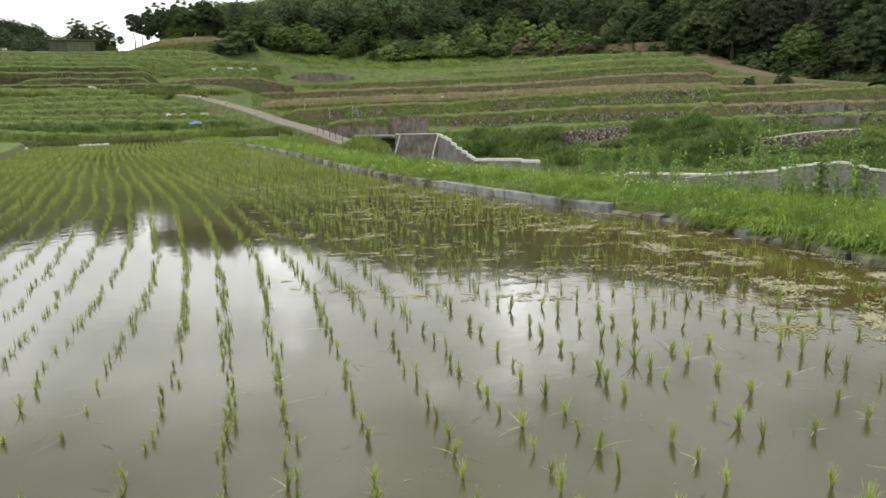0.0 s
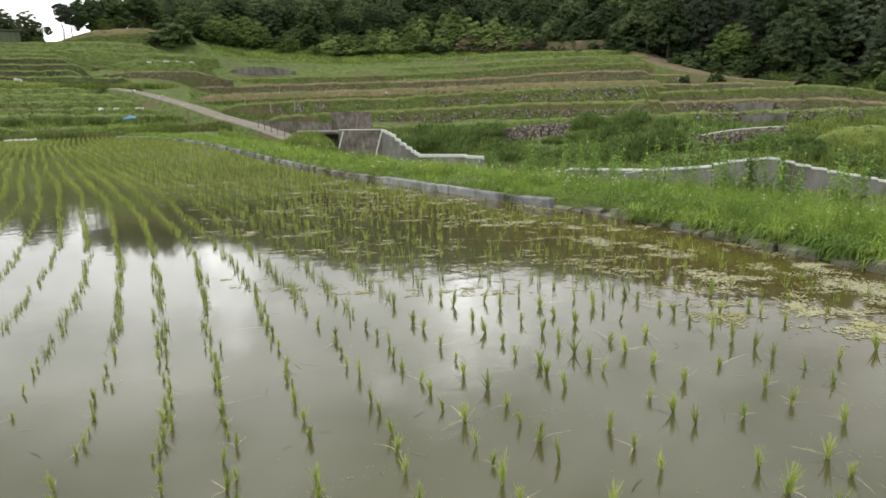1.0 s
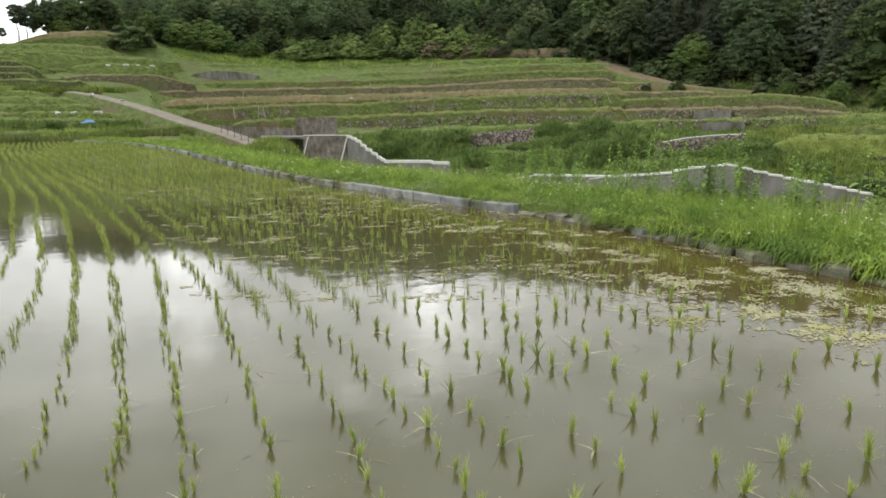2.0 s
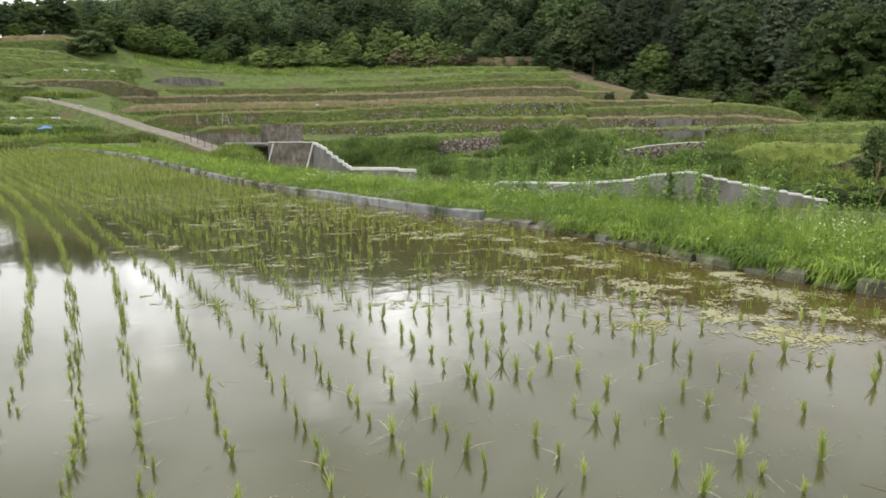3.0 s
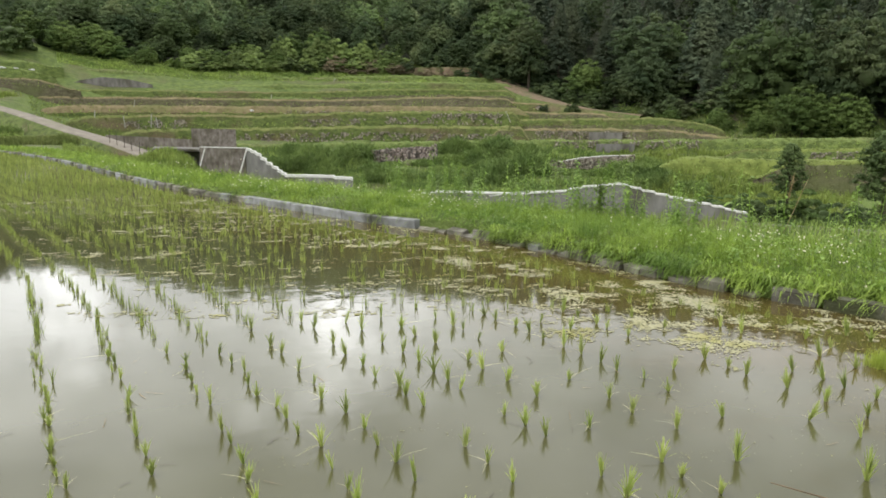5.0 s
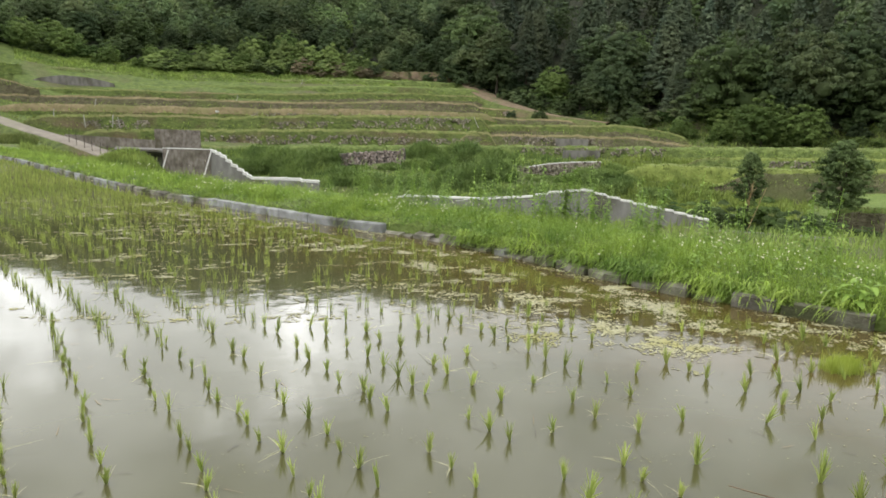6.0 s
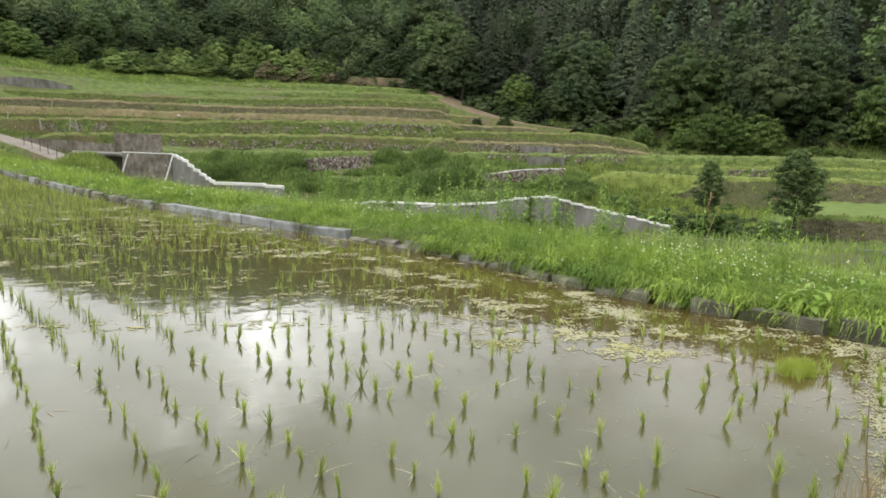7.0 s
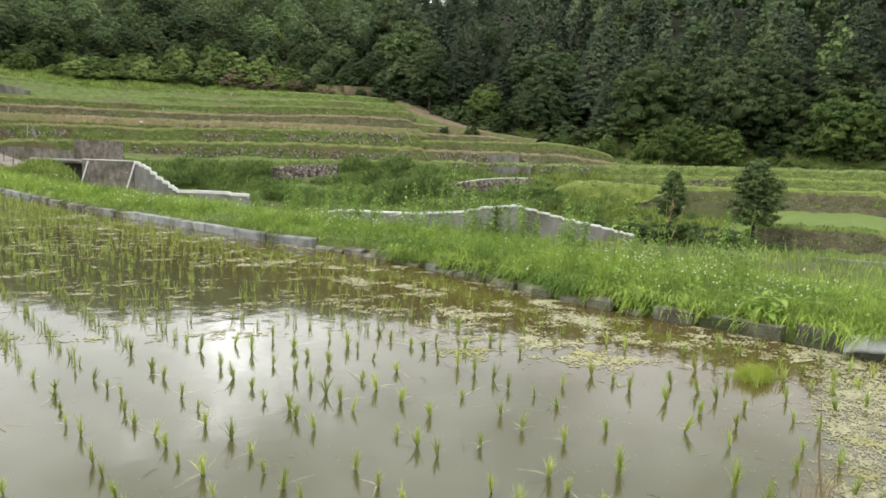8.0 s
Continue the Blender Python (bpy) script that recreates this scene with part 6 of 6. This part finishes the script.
# ---- weeds on the bank ----
def leaf_shape(rng, length, width, droop):
    """One pointed leaf, as rows of points from stalk to tip, in its own frame (x along)."""
    t = np.linspace(0, 1, 6)
    w = width * np.sin(np.pi * np.clip(t * 0.94 + 0.05, 0, 1)) ** 0.8
    x, z = length * t, length * (0.45 * t - droop * t * t)
    return np.stack([np.stack([x, -w / 2, z + w * 0.12], 1), np.stack([x, 0 * x, z], 1), np.stack([x, w / 2, z + w * 0.12], 1)], 1)


def weed(x, y, z, height, leaves, leaf_len, leaf_w, seed, label, spike=False, stems=1):
    """A weed of one or more stems; large leaves are parts, small ones one foliage."""
    rng = np.random.default_rng(seed)
    base = new("weed")
    base.matrix_world = pose(x, y, z, rng.normal(0, 5), rng.normal(0, 5), rng.uniform(0, 360))
    tagged(base, label, "weed", "weeds on the bank")
    f = grid_faces(6, 3)
    many = []
    for k in range(stems):
        hgt = height * (1 if k == 0 else rng.uniform(0.55, 0.95))
        foot = np.array([rng.normal(0, 0.07), rng.normal(0, 0.07), 0]) * (k > 0)
        lean = rng.normal(0, 0.10, 2)
        bm = bmesh.new()
        bmesh.ops.create_cone(bm, cap_ends=True, segments=6, radius1=0.005, radius2=0.0025, depth=hgt, matrix=Matrix.Translation((0, 0, hgt / 2)))
        for v in bm.verts:
            v.co += Vector((foot[0] + lean[0] * v.co.z, foot[1] + lean[1] * v.co.z, 0))
        part("stem", bm, M_STRAW if spike else M_WEED, base)
        for i in range(leaves):
            t = 0.22 + 0.78 * (i + rng.random()) / leaves
            ln = leaf_len * (1.2 - 0.6 * t) * rng.uniform(0.7, 1.25)
            p = leaf_shape(rng, ln, leaf_w * ln / leaf_len, rng.uniform(0.3, 0.9)).reshape(-1, 3)
            a = i * 2.4 + rng.normal(0, 0.3)
            p = np.stack([p[:, 0] * math.cos(a) - p[:, 1] * math.sin(a) + foot[0] + lean[0] * hgt * t, p[:, 0] * math.sin(a) + p[:, 1] * math.cos(a) + foot[1] + lean[1] * hgt * t, p[:, 2] + hgt * t], 1)
            if stems > 1:
                many.append(p)
            else:
                part_np("leaf", mesh_np("leaf", p, f, [M_WEED], smooth=True), base)
    if many:
        part_np("foliage", mesh_np("foliage", np.concatenate(many), np.concatenate([f + 18 * q for q in range(len(many))]), [M_WEED], smooth=True), base)
    if spike:
        rng2 = np.random.default_rng(seed + 1)
        k = 60
        b = np.stack([rng2.normal(0, 0.006, k), rng2.normal(0, 0.006, k), height * rng2.uniform(0.72, 1.0, k)], 1)
        v, fs = blades(rng2, b, np.full(k, 0.05), np.full(k, 0.010), lean=0.9, seg=2)
        part_np("seed_head", mesh_np("seed_head", v, fs, [M_STRAW]), base, "pale dry seed head")
    return base


def bank_point(az, off):
    """A place on the bank at that heading, off metres behind the kerb."""
    line = KC[:700] + KN[:700] * off
    i = int(np.argmin(np.abs(np.degrees(np.arctan2(line[:, 0], line[:, 1])) - az)))
    p = line[i]
    return float(p[0]), float(p[1]), float(np.interp(off, [0.1, 0.25, 0.7, 1.3, 1.8, 2.3], [0.08, 0.15, 0.2, 0.18, 0.08, -0.27]))


def bank_weed(i, az, off, hgt, lv, ll, lw, spike=False):
    tall = hgt > 0.4 and not spike and az != 38.7
    weed(*bank_point(az, off), hgt + (0.22 if tall else 0.0), int(lv * 2.2) if tall else lv, ll * 0.75 if tall else ll, lw * 0.8 if tall else lw, 300 + i, "tall weed with a pale dry seed head on the bank" if spike else "leafy green weed growing among the bank grass", spike, 4 if tall else 1)


bank_weed(0, 38.7, 1.7, 0.95, 9, 0.16, 0.05)
bank_weed(1, 42.6, 1.7, 0.85, 6, 0.12, 0.03, True)
bank_weed(2, 43.2, 1.6, 0.55, 10, 0.11, 0.035)
bank_weed(3, 49.0, 1.6, 0.62, 11, 0.12, 0.04)
bank_weed(4, 45.5, 1.8, 0.5, 9, 0.1, 0.035)
bank_weed(5, 16.6, 2.0, 1.0, 18, 0.15, 0.045)
bank_weed(6, 18.0, 1.9, 0.75, 14, 0.14, 0.045)
bank_weed(7, 19.3, 2.0, 0.9, 16, 0.14, 0.04)
bank_weed(8, 25.6, 1.9, 0.95, 16, 0.14, 0.045)
bank_weed(9, 28.6, 1.6, 0.7, 22, 0.14, 0.06)
bank_weed(10, 33.0, 1.8, 0.5, 10, 0.1, 0.035)
bank_weed(11, 35.0, 1.7, 0.45, 10, 0.1, 0.035)
bank_weed(12, 12.0, 1.9, 0.7, 12, 0.1, 0.03)
bank_weed(13, 24.2, 1.8, 0.75, 14, 0.1, 0.03)
bank_weed(14, 51.2, 0.16, 0.26, 12, 0.15, 0.065)
bank_weed(15, 52.4, 0.2, 0.22, 10, 0.13, 0.06)
bank_weed(16, 50.1, 0.15, 0.2, 9, 0.12, 0.055)
bank_weed(17, 46.0, 0.3, 0.22, 9, 0.1, 0.05)
bank_weed(18, 40.0, 0.35, 0.2, 9, 0.1, 0.05)
bank_weed(19, 54.5, 0.4, 0.3, 10, 0.12, 0.05)
bank_weed(20, 14.6, 2.0, 0.7, 14, 0.13, 0.04)
bank_weed(21, 15.6, 1.8, 0.85, 16, 0.14, 0.04)
bank_weed(22, 17.3, 2.1, 0.8, 16, 0.13, 0.045)
bank_weed(23, 22.0, 1.9, 0.7, 14, 0.13, 0.045)
bank_weed(24, 27.3, 1.8, 0.8, 16, 0.13, 0.045)
bank_weed(25, 30.3, 1.7, 0.6, 14, 0.12, 0.045)
bank_weed(26, 31.8, 1.8, 0.75, 16, 0.13, 0.05)
bank_weed(27, 36.6, 1.7, 0.6, 14, 0.12, 0.045)
bank_weed(28, 40.6, 1.6, 0.6, 14, 0.12, 0.045)
bank_weed(29, 47.2, 1.6, 0.6, 14, 0.12, 0.045)


rng = np.random.default_rng(73)
for i in range(16):
    az = 9.0 + 28 * (i + rng.random()) / 16
    weed(*bank_point(az, rng.uniform(1.5, 2.1)), rng.uniform(0.5, 0.95), int(rng.integers(20, 34)), rng.uniform(0.07, 0.11), rng.uniform(0.025, 0.04), 400 + i, "leafy green weed growing among the bank grass", stems=4)


def low_weeds():
    """Small broad leaves mixed through the bank's grass."""
    rng = np.random.default_rng(71)
    m = 22000
    i = rng.integers(15, 175, m)
    o = rng.uniform(0.05, 1.9, m)
    thick = 0.5 + 0.5 * wob(KC[i, 0] + KN[i, 0] * o, KC[i, 1] + KN[i, 1] * o, 2.4, 9.0)
    keep = rng.random(m) < thick
    i, o = i[keep], o[keep]
    m = len(i)
    c = np.concatenate([KC[i] + KN[i] * o[:, None], (np.interp(o, [0.1, 0.25, 0.7, 1.3, 1.8], [0.08, 0.15, 0.2, 0.18, 0.08]) + rng.uniform(0.04, 0.17, m))[:, None]], 1)
    a = rng.uniform(0, 6.28, m)
    u = np.stack([np.cos(a), np.sin(a), rng.uniform(-0.3, 0.5, m)], 1)
    w = np.stack([-np.sin(a), np.cos(a), rng.uniform(-0.3, 0.3, m)], 1)
    s = rng.uniform(0.012, 0.028, m)[:, None]
    v = np.stack([c - u * s, c - w * s * 0.5, c + u * s, c + w * s * 0.5], 1).reshape(-1, 3)
    ob = new("low_weeds", mesh_np("low_weeds", v, np.arange(len(v)).reshape(-1, 4), [M_WEED]))
    tagged(ob, "small broad-leaved weeds among the bank grass", "weeds", kind="stuff")


low_weeds()


def clover():
    rng = np.random.default_rng(81)
    spots = []
    for az, off, n, sp in ((42.3, 1.1, 34, 0.45), (45.5, 1.0, 26, 0.4), (40.5, 1.2, 18, 0.4), (51.5, 0.8, 22, 0.45), (53.5, 0.9, 14, 0.4), (16.5, 0.9, 34, 0.6), (14.5, 1.2, 18, 0.6), (2.5, 1.0, 40, 1.0), (6.0, 1.0, 26, 0.9), (-2.5, 1.0, 26, 1.2),
                           (20.0, 1.1, 14, 0.6), (26.0, 1.0, 8, 0.6), (31.0, 0.6, 6, 0.5), (36.0, 0.35, 7, 0.5), (47.5, 0.5, 10, 0.5), (-6.5, 1.2, 20, 1.6)):
        for _ in range(int(n * 1.3)):
            x, y, z = bank_point(az, off)
            spots.append((x + rng.normal(0, 0.6 * sp), y + rng.normal(0, 0.6 * sp), 0.2 + rng.uniform(0.06, 0.24)))
    cube = np.array([(1, 0, 0), (-1, 0, 0), (0, 1, 0), (0, -1, 0), (0, 0, 1), (0, 0, -1)], float)
    tri = np.array([(0, 2, 4), (2, 1, 4), (1, 3, 4), (3, 0, 4), (2, 0, 5), (1, 2, 5), (3, 1, 5), (0, 3, 5)])
    kx = [p for p in spots if float(np.min(np.hypot(KC[:400, 0] - p[0], KC[:400, 1] - p[1]))) > 0.02]
    vs, fs = [], []
    for j, p in enumerate(kx):
        s = rng.uniform(0.007, 0.014) * (1 + 0.05 * max(0, math.hypot(p[0], p[1]) - 8))
        vs.append(cube * s * [1, 1, 0.8] * rng.uniform(0.8, 1.2, (6, 3)) + p), fs.append(tri + 6 * j)
    ob = new("clover_flowers", mesh_np("clover_flowers", np.concatenate(vs), np.concatenate(fs), [M_PETAL]))
    tagged(ob, "white clover flower heads scattered through the grass", "flowers", kind="stuff")


clover()


# ---- floating algae ----
def grain(x, y, cell, seed):
    """Smooth random values with no repeat, about -1 to 1."""
    table = np.random.default_rng(seed).uniform(-1.15, 1.15, (257, 257))
    u, v = x / cell + 900, y / cell + 900
    i, j = np.floor(u).astype(int), np.floor(v).astype(int)
    fu, fv = u - i, v - j
    fu, fv = fu * fu * (3 - 2 * fu), fv * fv * (3 - 2 * fv)
    at_ = lambda a, b: table[(a * 31 + b * 7) % 257, (b * 13 + a * 5) % 257]
    return (at_(i, j) * (1 - fu) + at_(i + 1, j) * fu) * (1 - fv) + (at_(i, j + 1) * (1 - fu) + at_(i + 1, j + 1) * fu) * fv


def scum(x0, x1, y0, y1, cell, field):
    """A thin ragged sheet over the cells of a plan where the field is above nought."""
    nx, ny = int((x1 - x0) / cell), int((y1 - y0) / cell)
    rng = np.random.default_rng(nx)
    X, Y = np.meshgrid(x0 + np.arange(nx + 1) * cell, y0 + np.arange(ny + 1) * cell, indexing="ij")
    on = field(X[:-1, :-1] + cell / 2, Y[:-1, :-1] + cell / 2) > 1.1 * rng.random((nx, ny)) ** 1.3 - 0.12
    X, Y = X + rng.uniform(-0.42, 0.42, X.shape) * cell, Y + rng.uniform(-0.42, 0.42, X.shape) * cell
    f = grid_faces(nx + 1, ny + 1)[on.ravel()]
    used, f = np.unique(f, return_inverse=True)
    v = np.stack([X.ravel(), Y.ravel(), rng.uniform(0.003, 0.0042, X.size)], 1)[used]
    return v, f.reshape(-1, 4)


def kerb_off(x, y):
    """How far out in the water a place lies from the kerb, and its length along it."""
    o = np.argsort(KC[:420, 1])
    kx = np.interp(y, KC[:420, 1][o], KC[:420, 0][o])
    nx = np.interp(y, KC[:420, 1][o], KN[:420, 0][o])
    return (kx - x) * np.abs(nx)


def algae():
    rng = np.random.default_rng(91)

    def drift(x, y):
        return 0.4 * wob(x, y, 1.5, 3.0) + 0.6 * grain(x, y, 0.45, 1) + 0.65 * grain(x, y, 0.2, 2) + 0.45 * grain(x, y, 0.08, 3) + 0.3 * grain(x, y, 0.025, 4)

    def corner(x, y):
        """The mat in the corner, beyond a slanting front."""
        u = (x - 2.78) * 0.663 - (y - 1.85) * 0.749
        d = 0.4 * grain(x, y, 0.35, 9) + 0.35 * grain(x, y, 0.12, 10) + 0.3 * grain(x, y, 0.04, 11) + 0.3 * grain(x, y, 0.018, 12)
        lim = np.interp(u, [-0.7, -0.5, -0.25, 0.0, 0.2, 0.6, 1.2], [3.0, 1.1, 0.75, 0.2, -0.65, -0.62, -0.4]) + 0.55 * np.clip((y - 2.6) / 0.8, 0, 1)
        return np.where((kerb_off(x, y) > 0.03) & (y < 3.9) & (y > 1.2), d - lim, -1)

    def belt(x, y):
        o = kerb_off(x, y)
        far = np.interp(y, [3.4, 5.5, 9, 14], [0.0, 0.0, 0.16, 0.34])
        return np.where((o > 0.04) & (y > 3.2), drift(x, y * 1.25) - 0.22 - far - 0.10 * o - 0.5 * np.maximum(o - 1.3, 0) + 0.1 * np.exp(-((o - 0.6) / 0.5) ** 2), -1)

    def middle(x, y):
        o = kerb_off(x, y)
        row = x - np.interp(y, ROW_Y, ROW_X)
        return np.where((o > 0.8) & (row > 0.5), drift(x * 1.1, y * 2.2) - 0.74 + 0.18 * np.exp(-((o - 2.5) / 1.5) ** 2), -1)

    vs, fs, n = [], [], 0
    for x0, x1, y0, y1, cell, field in ((2.2, 5.6, 1.2, 3.9, 0.0075, corner), (1.0, 5.1, 3.2, 8.5, 0.012, belt), (-1.6, 3.4, 8.5, 15.0, 0.024, belt), (-3.5, 2.6, 5.0, 9.0, 0.015, middle), (-5.0, 2.2, 9.0, 16.0, 0.026, middle)):
        v, f = scum(x0, x1, y0, y1, cell, field)
        vs.append(v), fs.append(f + n)
        n += len(v)
    # loose flecks round the drifts
    m = 150000
    x, y = rng.uniform(-3.5, 5.4, m), 1.3 + 13 * rng.random(m) ** 1.4
    d = np.maximum(np.maximum(corner(x, y), belt(x, y)), middle(x, y))
    ok = inside(x, y, 0.0) & (rng.random(m) < np.clip((d + 0.22) * 0.9, 0, 0.5) ** 1.6 + 0.00008)
    p = np.stack([x, y], 1)[ok]
    k = len(p)
    s = (rng.gamma(2.0, 0.0007, k) + 0.001) * np.interp(np.hypot(p[:, 0], p[:, 1]), [2, 6, 14], [0.9, 1.3, 2.8])
    a = np.arange(4) * np.pi / 2
    rad = s[:, None] * rng.uniform(0.5, 1.4, (k, 4))
    st = rng.uniform(0, 6.28, k)[:, None]
    vs.append(np.stack([p[:, :1] + np.cos(a + st) * rad * rng.uniform(0.8, 1.8, (k, 1)), p[:, 1:] + np.sin(a + st) * rad, np.repeat(rng.uniform(0.002, 0.004, k)[:, None], 4, 1)], -1).reshape(-1, 3))
    fs.append(np.arange(4 * k).reshape(-1, 4) + n)
    ob = new("floating_algae", mesh_np("floating_algae", np.concatenate(vs), np.concatenate(fs), [M_ALGAE]))
    tagged(ob, "pale yellow-green algae scum drifting on the paddy water", "algae", kind="stuff")


algae()


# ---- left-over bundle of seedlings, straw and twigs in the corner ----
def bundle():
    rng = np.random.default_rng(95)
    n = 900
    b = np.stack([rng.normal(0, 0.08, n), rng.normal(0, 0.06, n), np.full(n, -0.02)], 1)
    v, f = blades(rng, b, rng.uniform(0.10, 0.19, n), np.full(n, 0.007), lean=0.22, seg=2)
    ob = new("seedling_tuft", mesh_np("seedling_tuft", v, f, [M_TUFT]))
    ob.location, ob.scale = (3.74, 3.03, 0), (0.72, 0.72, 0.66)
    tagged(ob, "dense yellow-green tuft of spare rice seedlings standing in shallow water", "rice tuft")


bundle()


def stalk(name, points, radius, label, mat=M_STEM):
    cu = bpy.data.curves.new(name, "CURVE")
    cu.dimensions, cu.bevel_depth, cu.bevel_resolution, cu.use_fill_caps = "3D", radius, 2, True
    sp = cu.splines.new("POLY")
    sp.points.add(len(points) - 1)
    for q, p in zip(sp.points, points):
        q.co = (*p, 1)
    sp.points[-1].radius = 0.5
    tmp = new(name, cu)
    dg = bpy.context.evaluated_depsgraph_get()
    me = bpy.data.meshes.new_from_object(tmp.evaluated_get(dg))
    bpy.data.objects.remove(tmp)
    me.materials.clear()
    me.materials.append(mat)
    ob = new(name, me)
    tagged(ob, label, "dry stalk", "dry stalks at the near bank")
    return ob


NB = 0.06
stalk("dry_stalk", [(1.93, 1.15, NB), (1.95, 1.22, 0.25), (1.99, 1.30, 0.50), (2.07, 1.37, 0.66)], 0.0028, "dry brown grass stalk with a thin seed spike")
stalk("dry_stalk", [(2.05, 1.18, NB), (1.98, 1.35, 0.16), (1.80, 1.52, 0.26), (1.62, 1.62, 0.30)], 0.0028, "bent dry twig leaning over the water")
stalk("dry_stalk", [(2.16, 1.12, NB), (2.24, 1.2, 0.3), (2.30, 1.24, 0.52)], 0.004, "dry brown grass stalk at the near bank")


def dry_tuft(x, y, seed):
    rng = np.random.default_rng(seed)
    n = 34
    b = np.stack([rng.normal(0, 0.035, n), rng.normal(0, 0.03, n), np.full(n, -0.02)], 1)
    v, f = blades(rng, b, rng.uniform(0.10, 0.26, n), np.full(n, 0.004), lean=0.4, seg=3)
    ob = new("dry_grass_tuft", mesh_np("dry_grass_tuft", v, f, [M_STRAW]))
    ob.location = (x, y, 0.05)
    tagged(ob, "tuft of dead brown grass at the water's edge", "grass", "dry tufts at the near bank")


for i, (x, y) in enumerate(((2.40, 1.62), (2.58, 1.70), (2.25, 1.52))):
    dry_tuft(x, y, 500 + i)


def near_grass():
    rng = np.random.default_rng(97)
    n = 5200
    x = rng.uniform(1.5, 5.2, n)
    ed = np.interp(x, [1.5, 2.3, 2.9, 3.6, 6.5], [1.15, 1.35, 1.5, 1.1, 0.6]) + 0.05 * np.sin(x * 2.1)
    y = ed - rng.gamma(1.3, 0.22, n)
    v, f = blades(rng, np.stack([x, y, np.full(n, 0.03)], 1), rng.uniform(0.04, 0.20, n), rng.uniform(0.003, 0.006, n), lean=0.8, seg=2)
    fm = np.tile((rng.random(n) < 0.6).astype(int), 2)
    ob = new("near_grass", mesh_np("near_grass", v, f, [M_GRASS, M_STRAW], fm))
    tagged(ob, "short grass mixed with dead straw on the near bank", "grass", kind="stuff")


near_grass()


# ---- bits of straw and fallen leaves on the water ----
def floating_straw():
    rng = np.random.default_rng(111)
    n = 170
    x, y = rng.uniform(-3.5, 4.4, n), 1.7 + 6.5 * rng.random(n) ** 1.6
    ok = inside(x, y, 0.1)
    x, y = x[ok], y[ok]
    n = len(x)
    a = rng.uniform(0, 6.28, n)
    ln, w = rng.uniform(0.015, 0.06, n), rng.uniform(0.0008, 0.0018, n)
    u, v = np.stack([np.cos(a), np.sin(a)], 1) * ln[:, None], np.stack([-np.sin(a), np.cos(a)], 1) * w[:, None]
    c = np.stack([x, y], 1)
    bend = v * rng.uniform(-4, 4, (n, 1))
    pts = np.stack([c - u - v, c - u + v, c + bend - v, c + bend + v, c + u - v * 0.3, c + u + v * 0.3], 1)
    z = np.full((n, 6, 1), 0.004)
    o = np.arange(n) * 6
    f = np.concatenate([np.stack([o, o + 2, o + 3, o + 1], 1), np.stack([o + 2, o + 4, o + 5, o + 3], 1)])
    fm = np.tile((rng.random(n) < 0.5).astype(int), 2)
    ob = new("floating_straw", mesh_np("floating_straw", np.concatenate([pts, z], 2).reshape(-1, 3), f, [M_STRAW, M_RUST], fm))
    tagged(ob, "stray bits of straw and leaf floating on the water", "straw", kind="stuff")


floating_straw()


# ---- tilted slab at the end of the kerb ----
def slab():
    bm = bmesh.new()
    box(bm, 0, 0, 0, 0.40, 0.19, 0.035, 0.010)
    bmesh.ops.subdivide_edges(bm, edges=[e for e in bm.edges if abs(e.verts[0].co.x - e.verts[1].co.x) > 0.25], cuts=5)
    for v in bm.verts:
        v.co.z += 0.05 * math.cos(v.co.x * 5.5) + 0.006 * math.sin(v.co.x * 31 + v.co.y * 17)
    ob = part("concrete_slab", bm, M_KERB, None)
    ob.matrix_world = pose(4.99, 3.07, 0.075, 26, -6, -62)
    tagged(ob, "tilted pale curved concrete slab at the water's edge", "slab")


slab()
